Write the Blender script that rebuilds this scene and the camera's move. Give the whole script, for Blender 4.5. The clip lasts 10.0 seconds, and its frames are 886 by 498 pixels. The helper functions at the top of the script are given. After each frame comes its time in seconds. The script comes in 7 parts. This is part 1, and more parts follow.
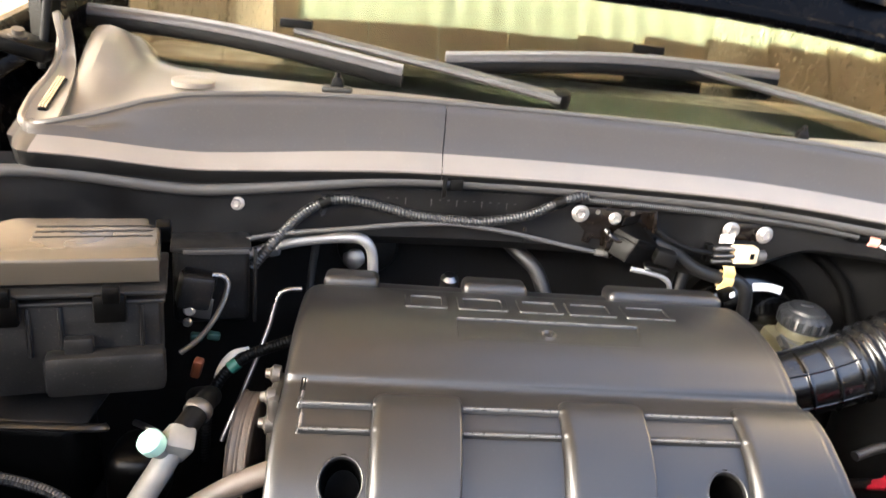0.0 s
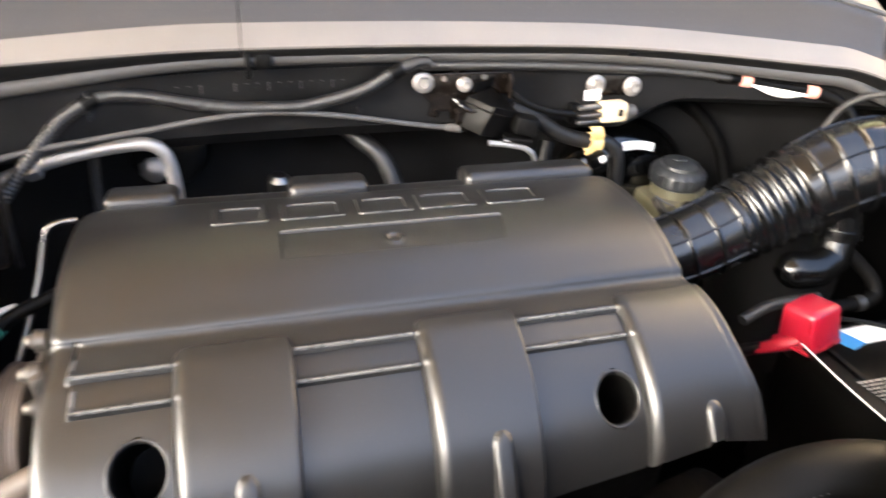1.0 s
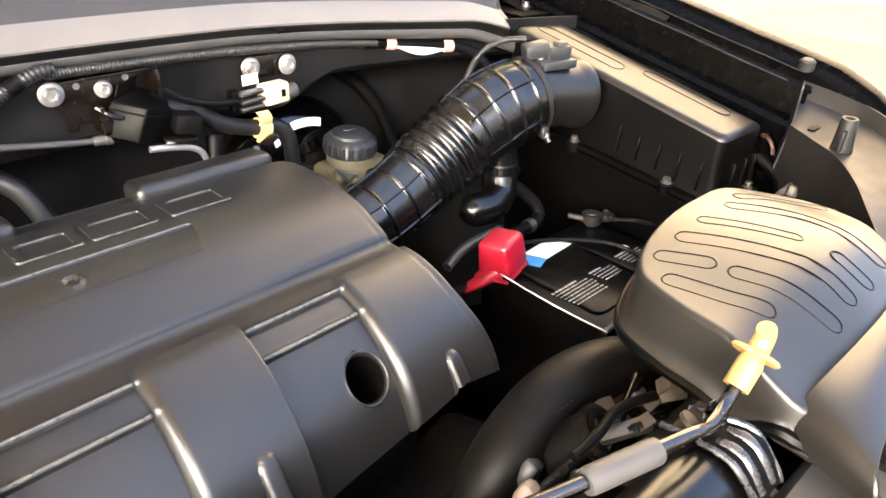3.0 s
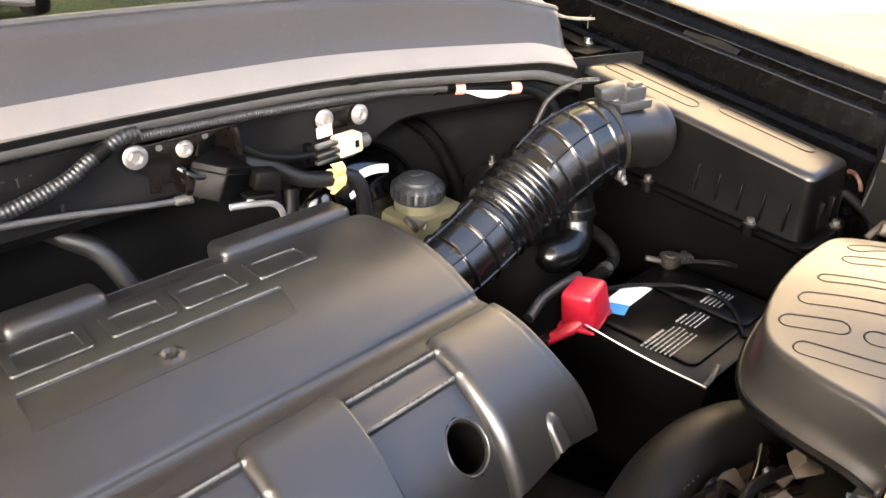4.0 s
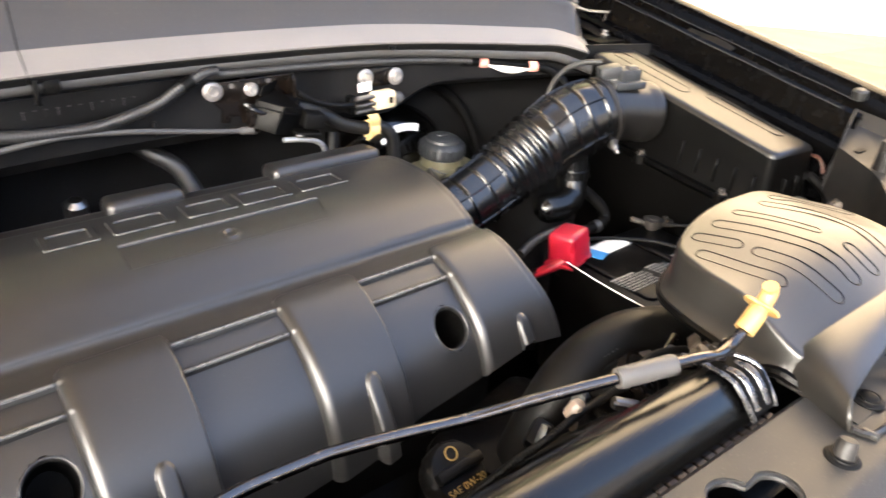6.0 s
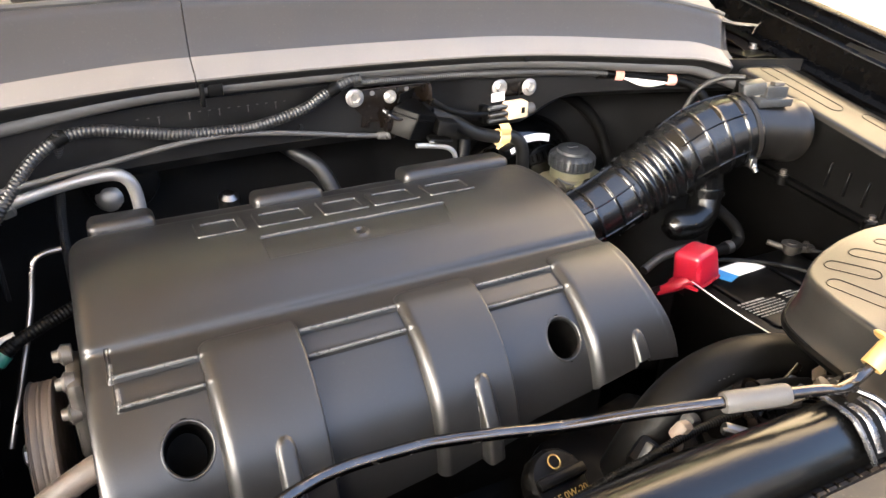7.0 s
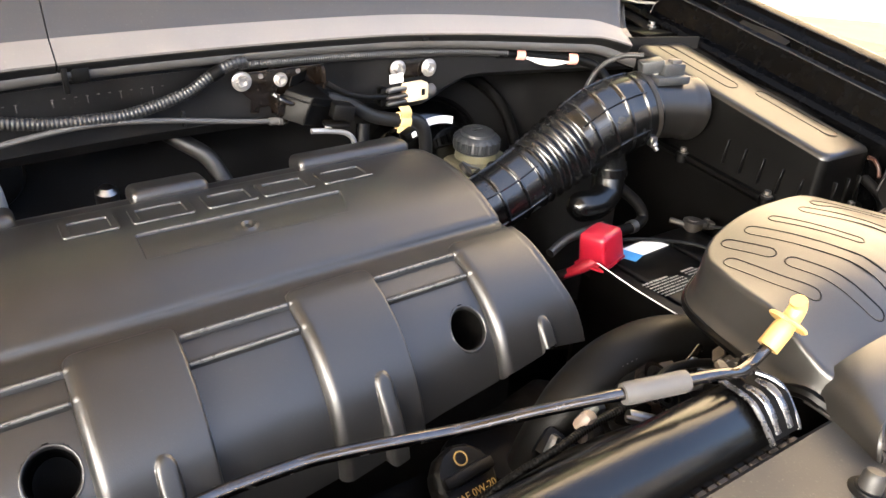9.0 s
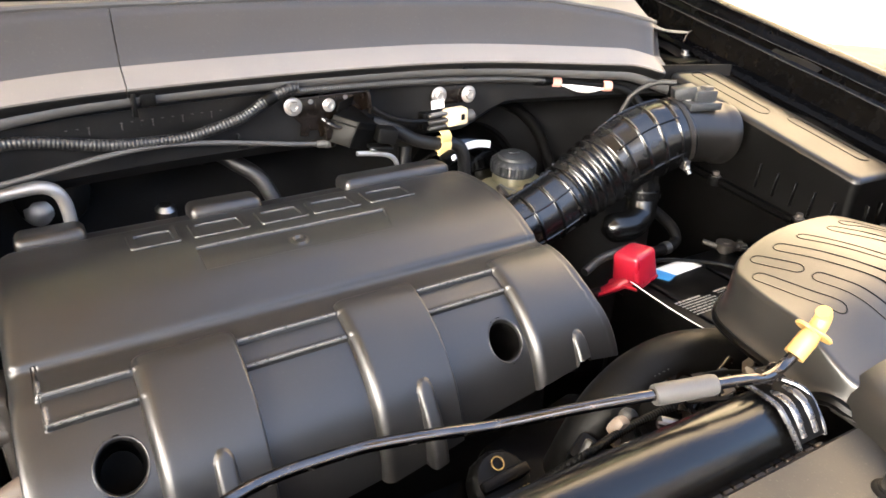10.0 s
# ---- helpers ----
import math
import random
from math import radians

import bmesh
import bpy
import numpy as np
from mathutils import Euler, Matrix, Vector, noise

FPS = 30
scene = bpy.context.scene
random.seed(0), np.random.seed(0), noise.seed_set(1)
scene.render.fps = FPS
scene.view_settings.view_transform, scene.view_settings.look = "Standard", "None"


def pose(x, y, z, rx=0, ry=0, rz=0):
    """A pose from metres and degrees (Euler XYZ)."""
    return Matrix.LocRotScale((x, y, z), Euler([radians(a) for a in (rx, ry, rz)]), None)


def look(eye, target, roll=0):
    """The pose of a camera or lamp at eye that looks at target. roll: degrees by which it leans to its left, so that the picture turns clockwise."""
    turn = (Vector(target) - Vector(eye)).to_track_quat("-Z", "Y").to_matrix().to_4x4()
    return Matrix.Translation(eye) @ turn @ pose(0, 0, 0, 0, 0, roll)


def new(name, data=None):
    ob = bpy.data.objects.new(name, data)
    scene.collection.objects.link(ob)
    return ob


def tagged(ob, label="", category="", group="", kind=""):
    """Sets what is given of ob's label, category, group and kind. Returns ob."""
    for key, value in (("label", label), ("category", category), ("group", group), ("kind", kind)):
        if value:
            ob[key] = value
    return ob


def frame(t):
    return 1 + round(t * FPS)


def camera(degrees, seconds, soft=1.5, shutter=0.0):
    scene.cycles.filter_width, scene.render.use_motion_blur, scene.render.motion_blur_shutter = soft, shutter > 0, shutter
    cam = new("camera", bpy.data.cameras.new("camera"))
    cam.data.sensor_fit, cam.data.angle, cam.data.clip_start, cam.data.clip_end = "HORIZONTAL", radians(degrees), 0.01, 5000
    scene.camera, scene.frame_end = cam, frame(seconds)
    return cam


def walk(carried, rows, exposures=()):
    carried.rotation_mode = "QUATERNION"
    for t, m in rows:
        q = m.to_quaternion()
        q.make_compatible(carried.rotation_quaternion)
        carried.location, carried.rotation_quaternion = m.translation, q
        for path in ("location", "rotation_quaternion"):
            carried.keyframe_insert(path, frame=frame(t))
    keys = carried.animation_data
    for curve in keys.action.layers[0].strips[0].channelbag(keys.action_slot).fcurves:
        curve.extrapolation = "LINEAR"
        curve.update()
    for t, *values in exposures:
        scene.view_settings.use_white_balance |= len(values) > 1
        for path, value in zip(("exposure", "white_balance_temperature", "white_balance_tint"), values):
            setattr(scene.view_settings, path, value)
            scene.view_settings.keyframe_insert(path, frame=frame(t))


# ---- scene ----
cam = camera(63.7, 10.0, soft=1.5, shutter=0.4)
PATH = [
    (0, (-0.195, -0.628, 1.381), (-0.033, 1.241, 0.689), 6.4),
    (0.5, (-0.16, -0.553, 1.37), (0.001, 1.248, 0.516), 3.4),
    (1, (-0.124, -0.48, 1.334), (0.373, 1.2, 0.369), 3.9),
    (1.5, (-0.098, -0.446, 1.33), (0.673, 1.091, 0.309), 4.7),
    (2, (-0.084, -0.428, 1.316), (0.973, 0.927, 0.293), 6.0),
    (2.2, (-0.075, -0.429, 1.319), (1.09, 0.842, 0.305), 6.2),
    (3.5, (-0.168, -0.442, 1.335), (1.097, 0.798, 0.406), 2.7),
    (4, (-0.157, -0.374, 1.347), (1.058, 0.923, 0.43), 0.9),
    (4.5, (-0.123, -0.367, 1.355), (1.252, 0.72, 0.392), 1.9),
    (5, (-0.172, -0.456, 1.369), (1.253, 0.581, 0.423), 2.0),
    (5.5, (-0.216, -0.519, 1.346), (1.136, 0.625, 0.418), 3.4),
    (6, (-0.243, -0.541, 1.352), (0.881, 0.834, 0.432), 3.9),
    (7.5, (-0.236, -0.567, 1.362), (0.547, 1.027, 0.441), 1.7),
    (8, (-0.223, -0.561, 1.358), (0.657, 0.983, 0.441), 2.0),
    (8.5, (-0.207, -0.541, 1.352), (0.786, 0.925, 0.422), 3.5),
    (9, (-0.202, -0.544, 1.351), (0.795, 0.906, 0.4), 3.4),
    (9.5, (-0.209, -0.556, 1.358), (0.763, 0.918, 0.419), 3.0),
    (10, (-0.23, -0.574, 1.357), (0.705, 0.956, 0.47), 2.6),
]
EXPOSURE = [(0.0, 3.96, 5800, 5), (1.0, 3.89, 5800, 5), (1.5, 3.97, 5950, 5), (2.1, 3.97, 6150, 7), (3.5, 3.88, 5750, 5), (4.5, 3.92, 5950, 6), (5.2, 3.71, 5700, 5), (6.0, 3.73, 5700, 5), (7.5, 3.85, 5800, 5), (8.5, 3.81, 5750, 5), (10.0, 3.77, 5750, 5)]
walk(cam, [(t, look(eye, target, roll)) for t, eye, target, roll in PATH], EXPOSURE)

# ---- daylight ----
SUN_EL, SUN_AZ = 31.0, -115.0      # degrees above the horizon; from +y towards +x
world = bpy.data.worlds.new("sky")
scene.world = world
world.use_nodes = True
wn = world.node_tree
sky = wn.nodes.new("ShaderNodeTexSky")
sky.sky_type = "NISHITA"
sky.sun_disc = False
sky.air_density, sky.dust_density, sky.ozone_density = 0.6, 9.0, 0.0
sky.sun_elevation = radians(SUN_EL)
sky.sun_rotation = radians(SUN_AZ)
wn.links.new(sky.outputs[0], wn.nodes["Background"].inputs[0])
wn.nodes["Background"].inputs[1].default_value = 0.15
sun_data = bpy.data.lights.new("sun", "SUN")
sun_data.energy, sun_data.angle, sun_data.color = 2.2, radians(0.6), (1.0, 0.94, 0.86)
sun = new("sun", sun_data)
_e, _a = radians(SUN_EL), radians(SUN_AZ)
sun.matrix_world = look((math.sin(_a) * math.cos(_e) * 20, math.cos(_a) * math.cos(_e) * 20, math.sin(_e) * 20), (0, 0, 0))


# ---- materials ----
def mat(name, base, rough=0.5, metal=0.0, var=0.25, blotch=30.0, grain=900.0, bump=0.15, rvar=0.12, spec=0.5,
        dust=0.0, dust_col=(0.35, 0.31, 0.26), coat=0.0, trans=0.0, second=None):
    """A surface with blotches, fine grain and, where asked, flecks of dust."""
    m = bpy.data.materials.new(name)
    m.use_nodes = True
    n, l = m.node_tree.nodes, m.node_tree.links
    b = n["Principled BSDF"]
    tc = n.new("ShaderNodeTexCoord")
    big = n.new("ShaderNodeTexNoise")
    big.inputs["Scale"].default_value, big.inputs["Detail"].default_value = blotch, 5.0
    fine = n.new("ShaderNodeTexNoise")
    fine.inputs["Scale"].default_value, fine.inputs["Detail"].default_value = grain, 3.0
    for t in (big, fine):
        l.new(tc.outputs["Object"], t.inputs["Vector"])
    ramp = n.new("ShaderNodeMix")
    ramp.data_type = "RGBA"
    lo = [c * (1 - var) for c in base]
    hi = [min(1.0, c * (1 + var)) for c in (second or base)]
    ramp.inputs[6].default_value, ramp.inputs[7].default_value = (*lo, 1), (*hi, 1)
    l.new(big.outputs["Fac"], ramp.inputs[0])
    colour = ramp.outputs[2]
    if dust:
        th = n.new("ShaderNodeMapRange")
        th.inputs["From Min"].default_value, th.inputs["From Max"].default_value = 0.62, 0.80
        th.inputs["To Max"].default_value = dust
        sp = n.new("ShaderNodeTexNoise")
        sp.inputs["Scale"].default_value, sp.inputs["Detail"].default_value = 420.0, 2.0
        l.new(tc.outputs["Object"], sp.inputs["Vector"])
        l.new(sp.outputs["Fac"], th.inputs["Value"])
        dm = n.new("ShaderNodeMix")
        dm.data_type = "RGBA"
        dm.inputs[7].default_value = (*dust_col, 1)
        l.new(th.outputs[0], dm.inputs[0])
        l.new(colour, dm.inputs[6])
        colour = dm.outputs[2]
    l.new(colour, b.inputs["Base Color"])
    rr = n.new("ShaderNodeMapRange")
    rr.inputs["From Min"].default_value, rr.inputs["From Max"].default_value = 0.3, 0.7
    rr.inputs["To Min"].default_value, rr.inputs["To Max"].default_value = max(0.02, rough - rvar), min(1, rough + rvar)
    l.new(big.outputs["Fac"], rr.inputs["Value"])
    l.new(rr.outputs[0], b.inputs["Roughness"])
    b.inputs["Metallic"].default_value = metal
    b.inputs["Specular IOR Level"].default_value = spec
    b.inputs["Coat Weight"].default_value = coat
    b.inputs["Transmission Weight"].default_value = trans
    if bump:
        bp = n.new("ShaderNodeBump")
        bp.inputs["Strength"].default_value, bp.inputs["Distance"].default_value = bump, 0.0006
        l.new(fine.outputs["Fac"], bp.inputs["Height"])
        l.new(bp.outputs[0], b.inputs["Normal"])
    return m


M_COVER = mat("satin_cover_plastic", (0.0082, 0.0080, 0.0080), 0.37, spec=0.62, var=0.14, bump=0.16, rvar=0.03, dust=0.02)
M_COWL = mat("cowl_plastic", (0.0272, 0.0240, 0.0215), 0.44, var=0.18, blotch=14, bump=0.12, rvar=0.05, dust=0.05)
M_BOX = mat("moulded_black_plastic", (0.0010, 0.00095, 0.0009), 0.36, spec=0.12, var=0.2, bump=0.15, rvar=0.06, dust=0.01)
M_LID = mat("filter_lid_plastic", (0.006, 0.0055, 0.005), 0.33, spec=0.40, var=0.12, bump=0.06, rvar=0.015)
M_SNORKEL = mat("intake_duct_plastic", (0.0095, 0.0088, 0.0078), 0.36, spec=0.54, var=0.12, bump=0.10, rvar=0.015)
M_HOSE = mat("glossy_black_rubber", (0.0018, 0.0018, 0.0019), 0.24, spec=0.58, var=0.2, bump=0.03, rvar=0.06)
M_RUBBER = mat("dull_black_rubber", (0.0018, 0.0017, 0.0016), 0.50, var=0.25, bump=0.2, dust=0.01, spec=0.12)
M_DULLHOSE = mat("dusty_hose_rubber", (0.0085, 0.0082, 0.008), 0.45, var=0.25, bump=0.15, dust=0.03, spec=0.35)
M_SEAL = mat("grey_rubber_seal", (0.048, 0.046, 0.044), 0.45, var=0.15, bump=0.08)
M_LOOM = mat("split_loom_plastic", (0.014, 0.0137, 0.0137), 0.42, var=0.2, bump=0.0)
M_TANK = mat("gloss_black_tank_plastic", (0.0012, 0.0012, 0.0012), 0.24, spec=0.36, var=0.2, bump=0.04, rvar=0.02)
M_SERVO = mat("gloss_black_enamel", (0.0012, 0.0012, 0.0012), 0.10, spec=0.6, var=0.2, bump=0.02, rvar=0.02)
M_BODY = mat("black_body_paint", (0.0008, 0.0008, 0.0009), 0.24, var=0.3, blotch=60, bump=0.0, rvar=0.08, spec=0.045, dust=0.006)
M_APRON = mat("sprayed_black_steel", (0.0009, 0.0009, 0.0009), 0.40, var=0.5, blotch=40, bump=0.2, dust=0.012, spec=0.05)
M_WALL = mat("firewall_black", (0.0060, 0.0059, 0.0059), 0.46, var=0.4, blotch=20, bump=0.15, dust=0.03, spec=0.24)
M_STEEL = mat("dull_steel", (0.26, 0.25, 0.24), 0.36, metal=1.0, var=0.3, bump=0.1)
M_ZINC = mat("zinc_plated_steel", (0.44, 0.42, 0.40), 0.38, metal=0.75, var=0.15, bump=0.08)
M_TANPLATE = mat("tan_plated_bracket", (0.062, 0.049, 0.036), 0.5, metal=0.3, var=0.4, blotch=80, bump=0.25)
M_RIBGLOSS = mat("polished_black_rib", (0.10, 0.10, 0.105), 0.28, metal=0.9, var=0.4, blotch=140, bump=0.15)
M_CRIMP = mat("dull_crimped_brown", (0.060, 0.048, 0.038), 0.5, metal=0.3, var=0.4, blotch=90, bump=0.2)
M_BRACKET = mat("black_painted_bracket", (0.0030, 0.0024, 0.0020), 0.20, var=0.4, blotch=90, bump=0.05, spec=0.4, second=(0.0055, 0.0038, 0.0028))
M_ROD = mat("dark_chromed_rod", (0.095, 0.088, 0.084), 0.18, metal=1.0, var=0.35, blotch=120, bump=0.05)
M_ALU = mat("cast_aluminium", (0.38, 0.36, 0.34), 0.48, metal=0.9, var=0.3, blotch=80, bump=0.35)
M_BEAM = mat("satin_black_steel", (0.0042, 0.0041, 0.0042), 0.42, var=0.3, blotch=20, bump=0.12, dust=0.03, spec=0.3)
M_CASTPALE = mat("dirty_white_cast_metal", (0.20, 0.192, 0.172), 0.5, metal=0.2, var=0.35, blotch=70, bump=0.3)
M_PIPE = mat("bare_aluminium_pipe", (0.36, 0.355, 0.35), 0.50, metal=0.8, var=0.15, bump=0.05)
# pale plastic that paints the highlights along the engine cover's edges
M_RIM = mat("edge_highlight_plastic", (0.075, 0.074, 0.073), 0.32, spec=0.6, var=0.3, blotch=120, bump=0.1)
# darker trim: the bumper's own tone, and painted shade under the cowl lip
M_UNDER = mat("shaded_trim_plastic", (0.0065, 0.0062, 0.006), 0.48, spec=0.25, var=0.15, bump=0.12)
M_LIP = mat("pale_cowl_lip", (0.132, 0.123, 0.115), 0.45, var=0.15, blotch=20, bump=0.12, dust=0.1)
M_RED = mat("red_terminal_plastic", (0.190, 0.0030, 0.0120), 0.34, var=0.15, bump=0.08)
M_YELLOW = mat("cream_yellow_plastic", (0.34, 0.222, 0.074), 0.42, var=0.12, bump=0.05)
M_CLIPY = mat("yellow_clip_plastic", (0.55, 0.40, 0.17), 0.42, var=0.12, bump=0.05)
M_CREAM = mat("cream_connector_plastic", (0.62, 0.50, 0.32), 0.42, var=0.1, bump=0.05)
M_WHITE = mat("white_tape", (0.78, 0.77, 0.74), 0.5, var=0.06, bump=0.05)
M_PINK = mat("salmon_tape", (0.72, 0.32, 0.26), 0.55, var=0.12, bump=0.05)
M_GREENDIM = mat("dim_green_plastic", (0.02, 0.055, 0.042), 0.5, var=0.3, bump=0.1)
M_GREEN = mat("green_plastic", (0.03, 0.13, 0.095), 0.42, var=0.15, bump=0.05)
M_MINT = mat("pale_mint_cap", (0.40, 0.66, 0.56), 0.45, var=0.08, bump=0.05)
M_ORANGE = mat("orange_plastic", (0.16, 0.045, 0.018), 0.45, var=0.2, bump=0.05)
M_CLAY = mat("pale_clay_plastic", (0.16, 0.125, 0.098), 0.5, var=0.2, bump=0.1)
M_COPPER = mat("dull_copper_sheath", (0.034, 0.014, 0.009), 0.5, var=0.3, bump=0.1)
M_BLUE = mat("blue_print", (0.03, 0.15, 0.34), 0.4, var=0.1, bump=0.0)
M_PAPER = mat("printed_white", (0.55, 0.54, 0.52), 0.45, var=0.12, blotch=160, bump=0.0)
M_GOLD = mat("gold_print", (0.24, 0.16, 0.045), 0.5, var=0.1, bump=0.0)
M_FLUID = mat("yellowed_reservoir_plastic", (0.22, 0.20, 0.12), 0.40, var=0.2, bump=0.05, trans=0.25)
M_CAP = mat("dark_grey_cap", (0.020, 0.0215, 0.0235), 0.42, var=0.15, bump=0.1, dust=0.15)
# tan base colour stands in for tan surroundings reflected in the fuse lid
M_FUSELID = mat("tan_reflection_fuse_lid", (0.048, 0.040, 0.030), 0.27, spec=0.8, var=0.06, blotch=14, bump=0.05, rvar=0.008)
M_FUSE = mat("dusty_black_box_plastic", (0.0075, 0.0072, 0.007), 0.42, spec=0.25, var=0.25, blotch=40, bump=0.12, dust=0.1)
M_BELT = mat("ribbed_brown_pulley", (0.072, 0.057, 0.046), 0.55, var=0.35, blotch=60, bump=0.2)
M_PRINT = mat("small_grey_print", (0.22, 0.215, 0.20), 0.5, var=0.1, bump=0.0)
M_GRIP = mat("grey_rubber_sleeve", (0.048, 0.046, 0.045), 0.48, var=0.12, bump=0.1)
M_GREYP = mat("grey_trim_plastic", (0.015, 0.0146, 0.0142), 0.48, spec=0.32, var=0.15, bump=0.12, rvar=0.06, dust=0.08)
# same grey trim plastic, darkened to hold the corner's weaker light
M_LAMPTRIM = mat("grey_trim_darkened_copy", (0.0115, 0.0110, 0.0106), 0.46, spec=0.22, var=0.15, bump=0.12, rvar=0.06, dust=0.06)
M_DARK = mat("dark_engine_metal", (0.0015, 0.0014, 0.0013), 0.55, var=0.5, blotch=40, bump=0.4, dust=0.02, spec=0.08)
M_WARMWALL = mat("warm_tan_stucco", (0.51, 0.392, 0.250), 0.85, var=0.10, blotch=1.5, grain=90, bump=0.5, spec=0.2)
M_TAN = mat("tan_painted_boards", (0.72, 0.58, 0.39), 0.65, var=0.10, blotch=2.0, grain=60, bump=0.2)
M_STUCCO = mat("tan_stucco", (0.78, 0.605, 0.385), 0.85, var=0.10, blotch=1.5, grain=90, bump=0.5)
M_RENDER = mat("off_white_render", (0.74, 0.72, 0.68), 0.85, var=0.08, blotch=1.5, grain=90, bump=0.5)
M_CONC = mat("cream_concrete", (0.30, 0.265, 0.215), 0.80, spec=0.12, var=0.10, blotch=2.2, grain=140, bump=0.3)
M_CONCTAN = mat("tan_concrete", (0.070, 0.056, 0.038), 0.80, spec=0.12, var=0.12, blotch=2.2, grain=140, bump=0.3)
M_EARTH = mat("dry_tan_ground", (0.085, 0.069, 0.049), 0.90, var=0.2, blotch=0.6, grain=30, bump=0.3)
M_COWLTOP = mat("weathered_grey_cowl_plastic", (0.145, 0.130, 0.110), 0.40, var=0.2, blotch=12, bump=0.12, dust=0.2)
M_ARM = mat("dark_wiper_arm", (0.060, 0.059, 0.062), 0.45, var=0.35, blotch=60, bump=0.2)
M_WEATHER = mat("weathered_wiper_arm", (0.17, 0.168, 0.172), 0.50, var=0.35, blotch=60, bump=0.2)
M_CASTDARK = mat("grimy_cast_metal", (0.11, 0.10, 0.09), 0.45, metal=0.8, var=0.5, blotch=70, bump=0.4)
M_GRIME = mat("grimy_terminal_metal", (0.024, 0.021, 0.018), 0.5, metal=0.6, var=0.5, blotch=90, bump=0.4)
M_LENS = mat("headlamp_lens", (0.75, 0.75, 0.72), 0.10, var=0.05, bump=0.0, trans=0.4)


def glass(name, tint):
    m = bpy.data.materials.new(name)
    m.use_nodes = True
    b = m.node_tree.nodes["Principled BSDF"]
    b.inputs["Base Color"].default_value = (*tint, 1)
    b.inputs["Roughness"].default_value = 0.02
    b.inputs["Transmission Weight"].default_value = 1.0
    b.inputs["IOR"].default_value = 1.5
    return m


def translucent(name, tint):
    m = bpy.data.materials.new(name)
    m.use_nodes = True
    n, l = m.node_tree.nodes, m.node_tree.links
    n.remove(n["Principled BSDF"])
    a, b, mix, noise = n.new("ShaderNodeBsdfDiffuse"), n.new("ShaderNodeBsdfTranslucent"), n.new("ShaderNodeMixShader"), n.new("ShaderNodeTexNoise")
    noise.inputs["Scale"].default_value = 3.0
    grade = n.new("ShaderNodeMixRGB")
    grade.inputs[1].default_value = (*tint, 1)
    grade.inputs[2].default_value = (*[c * 0.86 for c in tint], 1)
    l.new(noise.outputs["Fac"], grade.inputs[0])
    for sh in (a, b):
        l.new(grade.outputs[0], sh.inputs["Color"])
    mix.inputs[0].default_value = 0.7
    l.new(a.outputs[0], mix.inputs[1])
    l.new(b.outputs[0], mix.inputs[2])
    l.new(mix.outputs[0], n["Material Output"].inputs["Surface"])
    return m


M_AWNING = translucent("yellow_green_roof_sheet", (0.82, 0.83, 0.63))
M_GLASS = glass("windscreen_glass", (0.80, 0.90, 0.82))


# ---- mesh helpers ----
def V(*a):
    return Vector(a)


def link(name, bm, material, parent=None, angle=38):
    bmesh.ops.recalc_face_normals(bm, faces=bm.faces)
    me = bpy.data.meshes.new(name)
    bm.to_mesh(me)
    bm.free()
    me.materials.append(material)
    me.shade_smooth()
    me.set_sharp_from_angle(angle=radians(angle))
    ob = new(name, me)
    if parent is not None:
        ob.parent = parent
        if parent.type == "EMPTY":
            ob.matrix_parent_inverse = parent.matrix_basis.inverted()
    return ob


def part(name, bm, material, parent, label="", angle=38):
    return tagged(link(name, bm, material, parent, angle), label)


def thing(name, base, label, category, group="", kind=""):
    """An Empty at the thing's base; its parts go under it."""
    ob = new(name)
    ob.empty_display_size = 0.02
    ob.matrix_basis = Matrix.Translation(base)
    return tagged(ob, label, category, group, kind)


def single(name, bm, material, label, category, group="", kind="", angle=38):
    return tagged(link(name, bm, material, None, angle), label, category, group, kind)


def join(*bms):
    out = bms[0]
    for b in bms[1:]:
        me = bpy.data.meshes.new("tmp")
        b.to_mesh(me)
        b.free()
        out.from_mesh(me)
        bpy.data.meshes.remove(me)
    return out


def rbox(c, size, bev=0.002, m=None, seg=2, taper=1.0):
    """A box with rounded edges; taper scales its top."""
    bm = bmesh.new()
    bmesh.ops.create_cube(bm, size=1.0)
    for v in bm.verts:
        k = taper if v.co.z > 0 else 1.0
        v.co = V(v.co.x * size[0] * k, v.co.y * size[1] * k, v.co.z * size[2])
    if bev:
        bmesh.ops.bevel(bm, geom=bm.edges[:], offset=bev, segments=seg, affect="EDGES", profile=0.5)
    bm.transform(Matrix.Translation(c) @ (m or Matrix()))
    return bm


def prism(outline, z0, z1, bev=0.0, m=None, seg=2):
    """A closed outline raised from z0 to z1, with rounded edges."""
    bm = bmesh.new()
    bot = [bm.verts.new((x, y, z0)) for x, y in outline]
    f = bm.faces.new(bot)
    r = bmesh.ops.extrude_face_region(bm, geom=[f])
    top = [v for v in r["geom"] if isinstance(v, bmesh.types.BMVert)]
    for v in top:
        v.co.z = z1
    bmesh.ops.recalc_face_normals(bm, faces=bm.faces)
    if bev:
        flat = [e for e in bm.edges if abs(e.verts[0].co.z - e.verts[1].co.z) < 1e-7]
        bmesh.ops.bevel(bm, geom=flat, offset=bev, segments=seg, affect="EDGES", profile=0.5)
    if m:
        bm.transform(m)
    return bm


